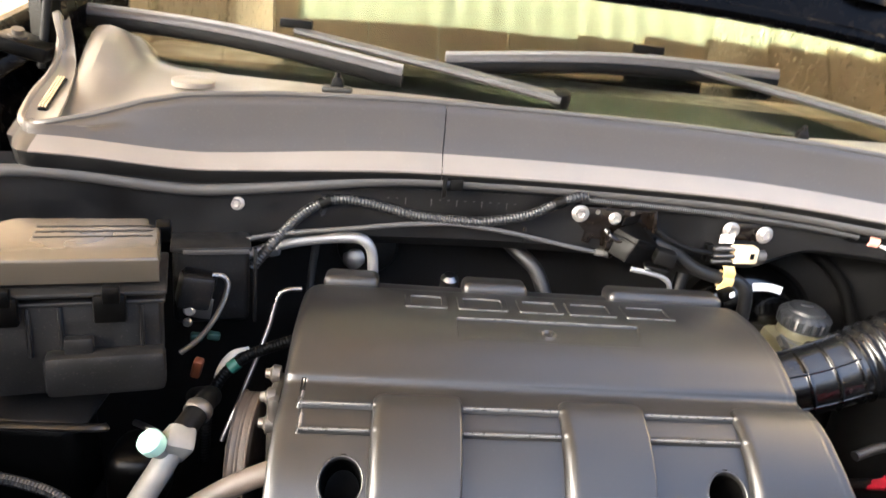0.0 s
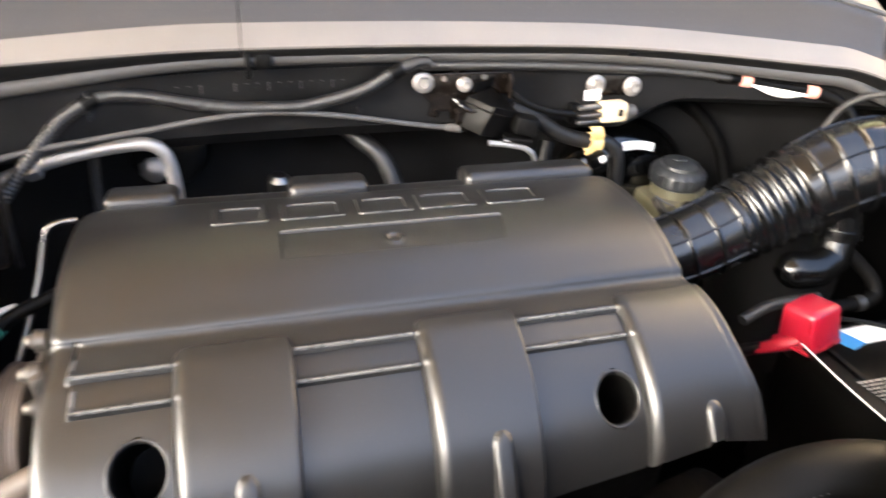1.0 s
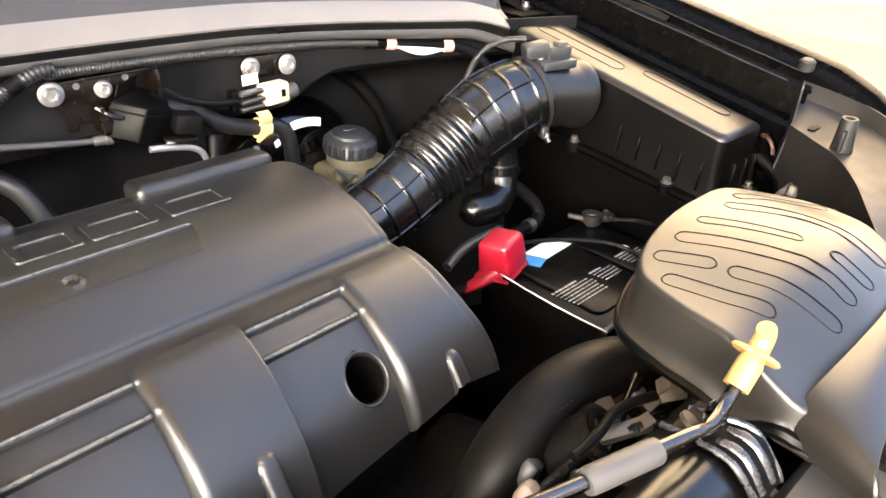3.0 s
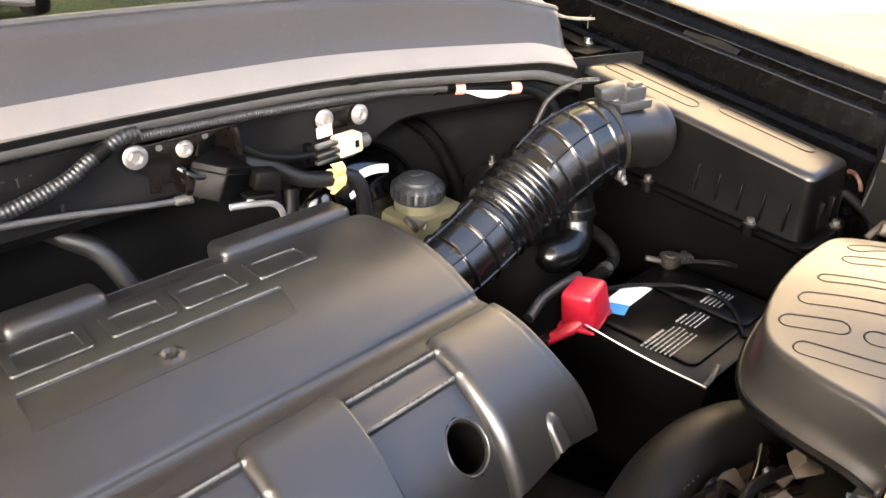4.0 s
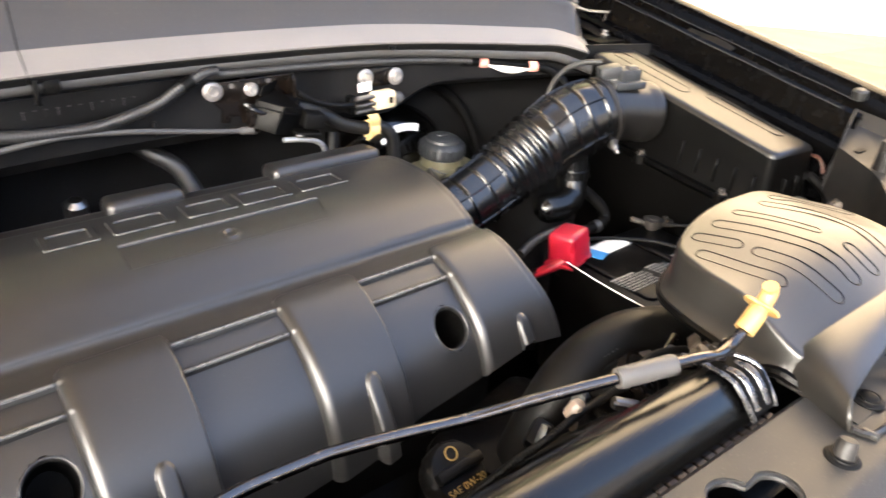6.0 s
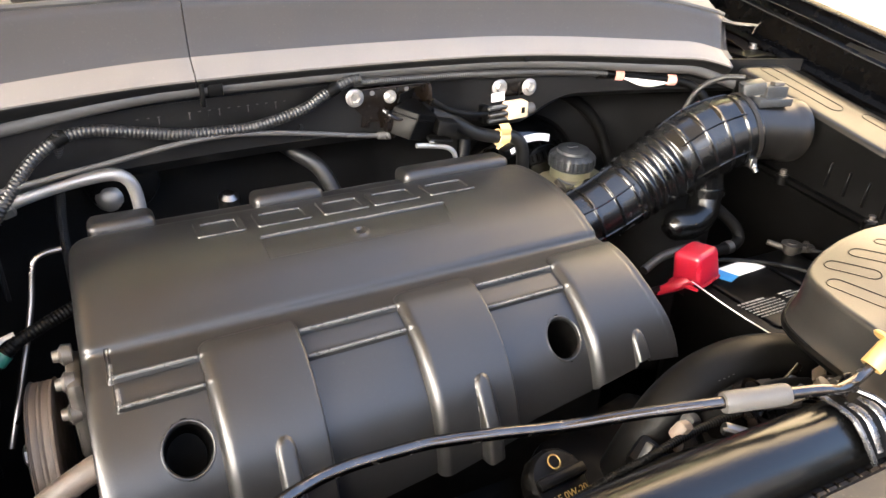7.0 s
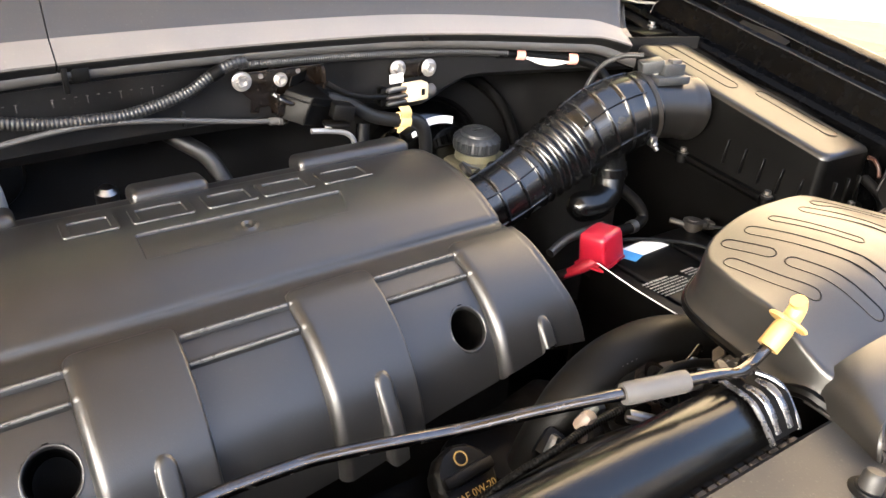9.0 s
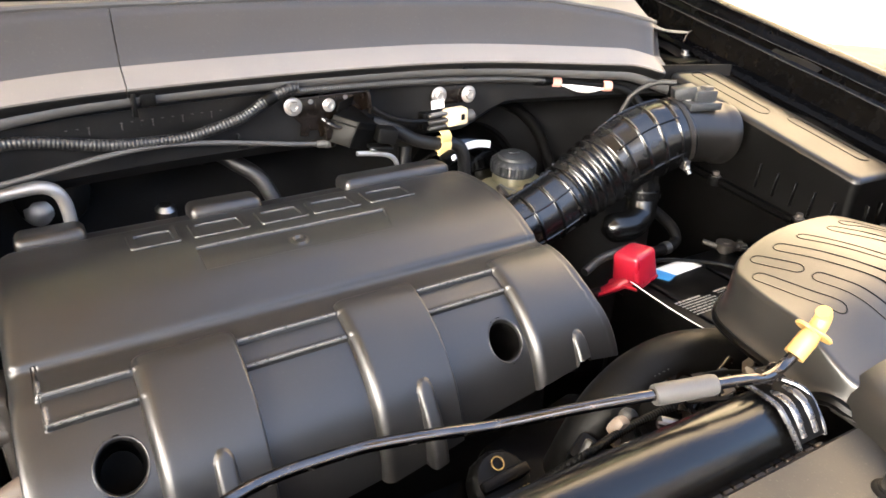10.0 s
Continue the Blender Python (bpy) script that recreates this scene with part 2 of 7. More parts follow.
def spline(pts, per=8, closed=False):
    """Points along a smooth curve through pts."""
    p = [Vector(q) for q in pts]
    n = len(p)
    out = []
    for i in range(n if closed else n - 1):
        g = (lambda k: p[k % n]) if closed else (lambda k: p[min(max(k, 0), n - 1)])
        a, b, c, d = g(i - 1), g(i), g(i + 1), g(i + 2)
        for j in range(per):
            t = j / per
            out.append(0.5 * ((2 * b) + (c - a) * t + (2 * a - 5 * b + 4 * c - d) * t * t + (3 * b - a - 3 * c + d) * t ** 3))
    if not closed:
        out.append(p[-1].copy())
    return out


def even(pts, step):
    """The same line with points at even steps."""
    out, left = [pts[0].copy()], step
    for a, b in zip(pts, pts[1:]):
        d = (b - a).length
        pos = 0.0
        while d - pos >= left:
            pos += left
            out.append(a + (b - a) * (pos / d))
            left = step
        left -= d - pos
    return out


def sweep(line, radius, n=12, closed=False, caps=True, flat=1.0):
    """A tube along a line; radius is a number or a function of the distance along it."""
    bm = bmesh.new()
    rings, up = [], None
    s = 0.0
    cnt = len(line)
    for i, p in enumerate(line):
        if closed:
            d = line[(i + 1) % cnt] - line[i - 1]
        else:
            d = line[min(i + 1, cnt - 1)] - line[max(i - 1, 0)]
        d.normalize()
        if up is None:
            up = d.orthogonal() if abs(d.z) > 0.9 else (V(0, 0, 1) - d * d.z)
        up = (up - d * up.dot(d)).normalized()
        side = d.cross(up)
        if i:
            s += (p - line[i - 1]).length
        r = radius(s) if callable(radius) else radius
        rings.append([bm.verts.new(p + (up * (math.cos(a) * flat) + side * math.sin(a)) * r)
                      for a in (2 * math.pi * k / n for k in range(n))])
    for a, b in zip(rings, rings[1:] + ([rings[0]] if closed else [])):
        for k in range(n):
            bm.faces.new((a[k], a[(k + 1) % n], b[(k + 1) % n], b[k]))
    if caps and not closed:
        bm.faces.new(rings[0])
        bm.faces.new(rings[-1])
    return bm


def tube(pts, r, n=12, per=8):
    return sweep(spline(pts, per), r, n)


def loom(pts, r, pitch=0.0036, n=10):
    """Corrugated split loom."""
    return sweep(even(spline(pts, 10), pitch / 6), lambda s: r * (1 + 0.07 * math.sin(2 * math.pi * s / pitch)), n)


def lathe(profile, c, axis=(0, 0, 1), n=32, wave=None):
    """Turned about an axis: profile rows are radius and height; wave(angle, radius, height) changes the radius."""
    bm = bmesh.new()
    rings = []
    for r, h in profile:
        ring = []
        for k in range(n):
            a = 2 * math.pi * k / n
            q = wave(a, r, h) if wave else r
            ring.append(bm.verts.new((q * math.cos(a), q * math.sin(a), h)))
        rings.append(ring)
    for a, b in zip(rings, rings[1:]):
        for k in range(n):
            bm.faces.new((a[k], a[(k + 1) % n], b[(k + 1) % n], b[k]))
    bm.faces.new(rings[0])
    bm.faces.new(rings[-1])
    q = Vector(axis).to_track_quat("Z", "Y").to_matrix().to_4x4()
    bm.transform(Matrix.Translation(c) @ q)
    return bm


def sheet(fn, us, vs, thick=0.0):
    """A surface from fn(u, v); thick gives it a second skin below and closed rims."""
    bm = bmesh.new()
    g = [[bm.verts.new(fn(u, v)) for v in vs] for u in us]
    for i in range(len(us) - 1):
        for j in range(len(vs) - 1):
            bm.faces.new((g[i][j], g[i + 1][j], g[i + 1][j + 1], g[i][j + 1]))
    if thick:
        bm.normal_update()
        bmesh.ops.solidify(bm, geom=bm.faces[:], thickness=thick)
    return bm


def lin(a, b, n):
    return [a + (b - a) * i / (n - 1) for i in range(n)]


def interp(x, table):
    """Straight lines through rows of x and values."""
    if x <= table[0][0]:
        return table[0][1]
    for (a, p), (b, q) in zip(table, table[1:]):
        if x <= b:
            return p + (q - p) * (x - a) / (b - a)
    return table[-1][1]


def smooth(a, b, x):
    t = min(1.0, max(0.0, (x - a) / (b - a)))
    return t * t * (3 - 2 * t)


def capsule(cx, cy, w, h, n=8):
    """The outline of a stadium, long in x."""
    r = h / 2
    out = []
    for sgn in (1, -1):
        for k in range(n + 1):
            a = -math.pi / 2 + math.pi * k / n
            out.append((cx + sgn * (w / 2 - r + r * math.cos(a)), cy + sgn * r * math.sin(a)))
    return out


def rrect(x0, y0, x1, y1, r, n=5):
    out = []
    for cx, cy, a0 in ((x1 - r, y1 - r, 0), (x0 + r, y1 - r, 90), (x0 + r, y0 + r, 180), (x1 - r, y0 + r, 270)):
        for k in range(n + 1):
            a = radians(a0 + 90 * k / n)
            out.append((cx + r * math.cos(a), cy + r * math.sin(a)))
    return out


def bolt(c, axis, r, label, group, washer=True, name="flange_bolt", material=None):
    """A hexagon head on a round flange."""
    b = thing(name, c, label, "bolt", group)
    mt = material or M_ZINC
    if washer:
        part("flange", lathe([(r * 0.9, -0.001), (r, 0.0), (r, 0.0015), (r * 0.86, 0.0028), (r * 0.6, 0.003)], c, axis, 24), mt, b)
    part("hex_head", lathe([(r * 0.62, 0.002), (r * 0.62, 0.006), (r * 0.52, 0.0075), (r * 0.30, 0.0072), (r * 0.27, 0.006)], c, axis, 6), mt, b)
    return b


def push_clip(c, axis, r, group, label, up=1.0):
    """A round push-in trim clip with its stem head."""
    b = thing("trim_clip", c, label, "trim clip", group)
    part("collar", lathe([(r * 0.7, -0.002), (r, 0.0), (r, 0.0022), (r * 0.9, 0.0035), (r * 0.74, 0.004), (r * 0.70, 0.004 * up), (r * 0.6, 0.0042 * up), (r * 0.56, 0.0030 * up)], c, axis, 24), M_RUBBER, b)
    part("centre_pin", lathe([(r * 0.55, 0.001), (r * 0.55, 0.0040 * up), (r * 0.45, 0.0048 * up), (r * 0.1, 0.0050 * up)], c, axis, 20), M_RUBBER, b)
    return b


# ---- surroundings ----
def surroundings():
    single("ground", sheet(lambda u, v: V(u, v, -0.03), lin(-900, 900, 13), lin(-900, 900, 13)), M_EARTH,
           "dry tan ground reaching the horizon", "ground", kind="structure")
    drive = thing("pavement", (0, 0, 0), "sunlit concrete driveway slabs, the unseen left half kept cream to bounce light", "pavement", kind="structure")
    slab = prism(rrect(-1.496, -1.496, 1.496, 1.496, 0.012, 2), -0.10, 0.0, 0.004)
    first = part("slab", slab, M_CONC, drive)
    first.location = (-6.1, -7.6, 0)
    # slabs from the fourth row on are tan; unseen others stay pale as bounce
    tan_slab = first.data.copy()
    tan_slab.materials[0] = M_CONCTAN
    for i in range(6):
        for j in range(6):
            if i or j:
                o = new("slab", tan_slab if i >= 3 else first.data)
                o.parent = drive
                o.location = (-6.1 + 3 * i, -7.6 + 3 * j, 0)
    # unseen L-shaped roof of tan boards, added to keep sun off the bay
    roof = thing("ceiling", (0.0, 1.5, 2.75), "unseen tan boarded ceiling beside and behind the car, added for shade", "ceiling", kind="structure")
    bm = bmesh.new()
    for i in range(21):
        x = -3.56 + i * 0.29
        y0, y1 = (-1.95 if x < 0.1 else 1.05), (1.78 if x < -0.85 else 1.415 + 0.13 * max(0.0, x - 0.3))
        bm = join(bm, rbox((x + 0.14, (y0 + y1) / 2, 2.79), (0.282, y1 - y0, 0.05), 0.006, seg=1))
        if x >= -0.85:
            bm = join(bm, rbox((x + 0.14, (y1 + 0.45 + 4.2) / 2, 2.79), (0.282, 4.2 - y1 - 0.45, 0.05), 0.006, seg=1))
    part("boards", bm, M_TAN, roof)
    # out-of-view sheet added to give the windscreen its yellow-green reflection
    single("awning", sheet(lambda u, v: V(u, v, 2.80 + 0.006 * math.sin(u * 60)), lin(-0.80, 3.0, 190), lin(1.30, 2.7, 4), 0.002), M_AWNING,
           "unseen yellow-green translucent corrugated strip added between the boards for the windscreen's reflection", "awning", kind="structure")
    # posts and beam added only to carry that roof
    beams = thing("added_roof_frame", (-3.0, 1.4, 0), "tan timber posts and beam added under the unseen roof", "carport frame", kind="structure")
    part("beam", rbox((-0.52, 4.0, 2.71), (6.06, 0.10, 0.16), 0.006), M_TAN, beams)
    for x, y in ((-3.4, 4.0), (2.4, 4.0), (-3.4, -1.85)):
        part("post", rbox((x, y, 1.32), (0.12, 0.12, 2.64), 0.006), M_TAN, beams)
    # rear wall is out of view, added to be reflected as tan
    single("wall_rear", rbox((0.5, 7.2, 3.0), (10.0, 0.2, 6.0), 0.01), M_STUCCO, "unseen tan stucco wall behind the parked car, added for tan reflections", "wall", kind="structure")
    # added reflector at the left, turned to catch the sun
    single("wall_left", rbox((-7.2, 4.2, 4.25), (9.0, 0.2, 8.5), 0.01, pose(0, 0, 0, 0, 0, 45)), M_STUCCO, "unseen sunlit angled tan wall added at the left as a reflector", "wall", kind="structure")
    # tall wall added so the filter lid and duct mirror tan
    single("wall_right", rbox((9.6, 3.0, 6.25), (12.4, 0.2, 12.5), 0.01, pose(0, 0, 0, 0, 0, -45)), M_WARMWALL, "sunlit angled tan wall added at the right for lids and duct to reflect", "wall", kind="structure")
    # front wall added out of view to light front-facing surfaces
    single("wall_front", rbox((0.0, -12.0, 3.0), (24.0, 0.3, 6.0), 0.02), M_RENDER, "unseen off-white rendered wall added across the drive to bounce light", "wall", kind="structure")


# ---- the car's body round the bay ----
def bow(x):
    """The plan of the cowl: how far back it lies at x."""
    return 0.33 - 0.25 * (x - 0.13) ** 2


def cowl():
    c = thing("cowl", (0.1, 0.33, 1.1), "dusty dark grey plastic cowl trim under the windscreen", "cowl")
    xs = lin(-0.655, 0.715, 124)

    def droop(x):
        return -0.018 * smooth(0.25, 0.72, x) - 0.012 * smooth(-0.15, -0.45, x) - 0.022 * smooth(0.60, 0.72, x) + 0.018 * smooth(-0.42, -0.62, x)

    def crest(x):
        return interp(x, [(-0.66, 1.170), (-0.604, 1.181), (-0.55, 1.194), (-0.50, 1.211), (-0.45, 1.222), (-0.34, 1.229), (-0.20, 1.232), (0.20, 1.230), (0.40, 1.226), (0.49, 1.221), (0.60, 1.205), (0.715, 1.180)])

    # rows of depth behind the bow and height: dark channel, bright lip, tall face, rolled top
    rows = [(-0.006, 1.128), (-0.016, 1.134), (-0.023, 1.143), (-0.024, 1.148), (-0.018, 1.154), (-0.004, 1.164), (0.002, 1.168),
            (0.006, 1.176), (0.012, 1.205), (0.016, 1.232), (0.018, 1.243), (0.022, 1.249), (0.028, 1.250), (0.034, 1.247)]

    def face(u, v):
        k = int(v)
        f = v - k
        a, b = rows[k], rows[min(k + 1, len(rows) - 1)]
        d, z = a[0] + (b[0] - a[0]) * f, a[1] + (b[1] - a[1]) * f
        end = smooth(-0.59, -0.655, u)
        hi = smooth(1.17, 1.25, z)
        # the lip narrows towards its left end
        if 1.138 < z < 1.168:
            z = 1.168 - (1.168 - z) * (1 - 0.32 * smooth(-0.15, -0.55, u) * smooth(1.138, 1.144, z))
        return V(u, bow(u) + d + 0.09 * end * end + 0.05 * smooth(0.66, 0.715, u), z + droop(u) + hi * (crest(u) - 1.2515 - droop(u)))

    left = [x for x in xs if x < -0.128] + [-0.1285]
    right = [-0.127] + [x for x in xs if x > -0.127]
    upper, lower = [i * 0.5 for i in range(12, 2 * (len(rows) - 1) + 1)], [i * 0.5 for i in range(13)]
    for name, some in (("face_left", left), ("face_right", right)):
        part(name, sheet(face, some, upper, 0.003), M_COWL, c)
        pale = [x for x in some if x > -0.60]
        part("lip", sheet(face, pale, lower[5:], 0.003), M_LIP, c, "paler lip along the lower edge")
        part("lip_underside", sheet(face, some, lower[:6], 0.003), M_UNDER, c, "lip underside, its shade put in as darker plastic")
        if pale != some:
            part("lip_end", sheet(face, [x for x in some if x < -0.595], lower[5:], 0.003), M_COWL, c, "dull end of the lip")
    # pale end of the trim: a rolled outer edge, the panel inside it and a ribbed strip in a slot
    curl = spline([(-0.600, 0.222, 1.178), (-0.625, 0.229, 1.177), (-0.639, 0.248, 1.182), (-0.649, 0.302, 1.200), (-0.651, 0.348, 1.215), (-0.656, 0.385, 1.229), (-0.660, 0.410, 1.256), (-0.662, 0.420, 1.287)], 6)
    inner = spline([(-0.585, 0.232, 1.182), (-0.592, 0.238, 1.183), (-0.597, 0.256, 1.187), (-0.603, 0.288, 1.196), (-0.616, 0.335, 1.207), (-0.628, 0.380, 1.222), (-0.640, 0.408, 1.248), (-0.650, 0.422, 1.286)], 6)
    part("end_panel", sheet(lambda u, v: curl[int(u)].lerp(inner[int(u)], v) - V(0, 0, 0.006 * math.sin(math.pi * v)), range(len(curl)), lin(0, 1, 8), 0.002), M_COWLTOP, c)
    part("end_curl", sweep(curl, 0.0042, 10, flat=1.3), M_COWLTOP, c, "pale rolled end of the trim")
    part("slot", sweep(spline([(-0.624, 0.268, 1.1875), (-0.630, 0.310, 1.200), (-0.634, 0.352, 1.2125)], 6), 0.006, 8, flat=0.35), M_RUBBER, c, "dark slot")
    for k in range(3):
        part("ribbed_strip", sweep([V(-0.6285 + 0.0035 * k - 0.010 * q, 0.270 + 0.080 * q, 1.191 + 0.025 * q) for q in lin(0, 1, 8)], 0.0009, 6), M_CREAM, c, "pale ribs in the slot")
    part("top_bead", sweep([V(x, bow(x) + 0.026 + 0.09 * smooth(-0.59, -0.655, x) ** 2 + 0.05 * smooth(0.66, 0.715, x),
                               crest(x)) for x in xs], 0.0045, 8), M_SEAL, c, "grey rubber edge bead")

    # weatherstrip below, in its channel
    s = thing("bulb_seal", (0.1, 0.32, 1.12), "grey rubber weatherstrip along the bulkhead edge", "seal")
    part("bulb", sweep([V(x, bow(x) - 0.012, 1.133 + droop(x) * 1.3 - 0.006 * smooth(-0.1, -0.4, x)) for x in lin(-0.66, 0.78, 140)], 0.0062, 10, flat=1.25), M_SEAL, s)
    part("channel", sheet(lambda u, v: V(u, bow(u) - 0.004 + 0.012 * v, 1.119 + 0.026 * v + droop(u) * 1.2), lin(-0.66, 0.78, 80), lin(0, 1, 4), 0.003), M_RUBBER, s, "black rubber channel")
    part("splice", rbox((-0.106, bow(-0.106) - 0.0135, 1.132), (0.018, 0.0150, 0.0160), 0.002), M_RUBBER, s, "taped splice")
    part("clip", rbox((-0.122, bow(-0.12) - 0.021, 1.128), (0.006, 0.006, 0.028), 0.0015), M_RUBBER, s, "small black retaining clip")
    part("fastener", rbox((0.325, bow(0.325) - 0.026, 1.139), (0.010, 0.004, 0.005), 0.001), M_RUBBER, s)

    # cowl top behind the trim, up to the glass
    def top(u, v):
        back = interp(u, [(-0.72, 0.62), (-0.45, 0.475), (-0.1, 0.455), (0.12, 0.40), (0.3, 0.395), (0.7, 0.46)])
        f = bow(u) + 0.03 + 0.09 * smooth(-0.59, -0.655, u) ** 2
        z = crest(u) - 0.007
        bump = 0.046 * math.exp(-((u + 0.615) / 0.075) ** 2 - ((v - 0.62) / 0.24) ** 2)
        return V(u, f + (back - f) * v, z - 0.006 * math.sin(math.pi * v) + bump + 0.030 * smooth(-0.55, -0.61, u) * smooth(0.0, 0.45, v) + (1.222 - z) * smooth(0.25, 0.9, v))
    part("top_panel", sheet(top, lin(-0.632, 0.74, 92), lin(0, 1, 16), 0.003), M_COWLTOP, c)
    part("access_plug", lathe([(0.0285, -0.006), (0.0285, 0.001), (0.026, 0.0025), (0.001, 0.003)], (-0.475, 0.385, 1.222), (0, -0.05, 1), 28), M_COWLTOP, c)
    for x, y, z in ((-0.279, 0.385, 1.226), (0.40, 0.385, 1.217)):
        nz = thing("washer_nozzle", (x, y, z), "small grey windscreen washer nozzle", "washer nozzle", "washer nozzles")
        part("base", rbox((x, y, z + 0.003), (0.042, 0.022, 0.010), 0.004), M_GREYP, nz)
        part("jet", rbox((x, y, z + 0.013), (0.020, 0.016, 0.016), 0.004, taper=0.7), M_RUBBER, nz)
        part("tip", lathe([(0.004, 0), (0.004, 0.006), (0.002, 0.008)], (x, y - 0.002, z + 0.020), (0, 0, 1), 10), M_RUBBER, nz)


def glass_z(y):
    return 1.225 + (y - 0.46) * 0.56


def windscreen():
    w = thing("windscreen", (0.1, 0.46, 1.22), "raked green-tinted windscreen glass", "windscreen")
    g = part("pane", sheet(lambda u, v: V(u, 0.45 + 0.75 * v - 0.06 * (u - 0.1) ** 2 + 0.10 * (u - 0.1) ** 2, glass_z(0.45 + 0.75 * v) - 0.02 * (u - 0.1) ** 2), lin(-0.72, 0.92, 24), lin(0, 1, 12), 0.005), M_GLASS, w)
    g.visible_shadow = False
    part("frit_band", sheet(lambda u, v: V(u, 0.452 + 0.05 * v + 0.04 * (u - 0.1) ** 2, glass_z(0.452 + 0.05 * v) - 0.02 * (u - 0.1) ** 2 - 0.007), lin(-0.7, 0.9, 24), [0, 1], 0.001), M_RUBBER, w, "black printed glass edge")
    cab = thing("cabin", (0.1, 1.4, 0.9), "dark car cabin behind the glass", "car cabin")
    part("dashboard", sheet(lambda u, v: V(u, 0.50 + 0.55 * v, 1.19 + 0.03 * math.sin(3 * v)), lin(-0.66, 0.86, 12), lin(0, 1, 10), 0.02), M_RUBBER, cab)
    part("seat_backs", rbox((0.1, 1.75, 1.15), (1.4, 0.14, 0.7), 0.05), M_RUBBER, cab)
    part("roof_lining", sheet(lambda u, v: V(u, 1.2 + 1.8 * v, 1.66 + 0.06 * math.sin(math.pi * v)), lin(-0.62, 0.82, 8), lin(0, 1, 10), 0.04), M_BODY, cab)
    for x in (-0.70, 0.90):
        part("side", rbox((x, 1.9, 1.0), (0.06, 2.9, 0.75), 0.03), M_BODY, cab)


def wiper(name, piv, elbow, a, b, arm_end):
    w = thing(name, piv, "weathered grey windscreen wiper resting on the glass", "wiper", "windscreen wipers")
    part("pivot_cap", lathe([(0.014, -0.01), (0.015, 0.004), (0.012, 0.012), (0.002, 0.014)], piv, (0, -0.4, 1), 20), M_RUBBER, w)
    part("arm", sweep(spline([piv, elbow, arm_end], 8), lambda s: 0.0185 - 0.014 * s, 10, flat=0.5), M_ARM, w)
    line = spline([a, (Vector(a) + Vector(b)) / 2 + V(0, 0, 0.012), b], 10)
    part("blade_spine", sweep([p + V(0, 0, 0.010) for p in line], lambda s: 0.0095, 10, flat=0.9), M_ARM, w)
    part("rubber_edge", sweep([p + V(0, -0.004, -0.002) for p in line], 0.0065, 8, flat=1.6), M_RUBBER, w)
    part("blade_cap", sweep([p + V(0, 0.002, 0.018) for p in line], 0.0062, 8, flat=0.7), M_WEATHER, w, "weathered silver blade spine")
    part("blade_clip", rbox(Vector(arm_end) + V(0, 0, 0.010), (0.05, 0.018, 0.014), 0.003), M_RUBBER, w)


def bulkhead():
    b = thing("bulkhead", (0.1, 0.45, 0.6), "black painted steel bulkhead behind the engine", "bulkhead")
    part("upper_beam", sheet(lambda u, v: V(u, bow(u) + interp(v, [(0, 0.0), (0.7, 0.0), (0.85, 0.012), (1, 0.10)]),
                                            1.125 - interp(v, [(0, 0), (0.7, 0.075), (0.85, 0.088), (1, 0.092)]) * (1 - 0.42 * smooth(0.33, 0.42, u))), lin(-0.70, 0.80, 70), lin(0, 1, 21), 0.003), M_BEAM, b)
    part("lower_wall", sheet(lambda u, v: V(u, bow(u) + 0.10 + 0.03 * math.sin(3 * v) + 0.012 * math.sin(u * 21) * smooth(0.1, 0.5, v), 1.036 + 0.040 * smooth(0.33, 0.42, u) * (1 - v) - 0.60 * v), lin(-0.75, 0.85, 60), lin(0, 1, 20), 0.004), M_WALL, b)
    part("rib", rbox((0.0, bow(0) - 0.002, 1.062), (0.004, 0.012, 0.020), 0.001), M_WALL, b)
    # stamped identification, kept as plain dashes
    bm = bmesh.new()
    for i in range(16):
        if i in (3, 4):
            continue
        x = -0.198 + i * 0.0118
        bm = join(bm, rbox((x, bow(x) - 0.0020, 1.1045), (0.0068, 0.0020, 0.0014), 0.0003, seg=1),
                  rbox((x + (i % 3 - 1) * 0.002, bow(x) - 0.0020, 1.100), (0.0014, 0.0020, 0.008), 0.0003, seg=1))
    tagged(part("stamped_mark", bm, M_SEAL, b, "worn stamped marks shown as dashes"), kind="stuff")


def fender_z(y):
    return 1.142 + 0.19 * y


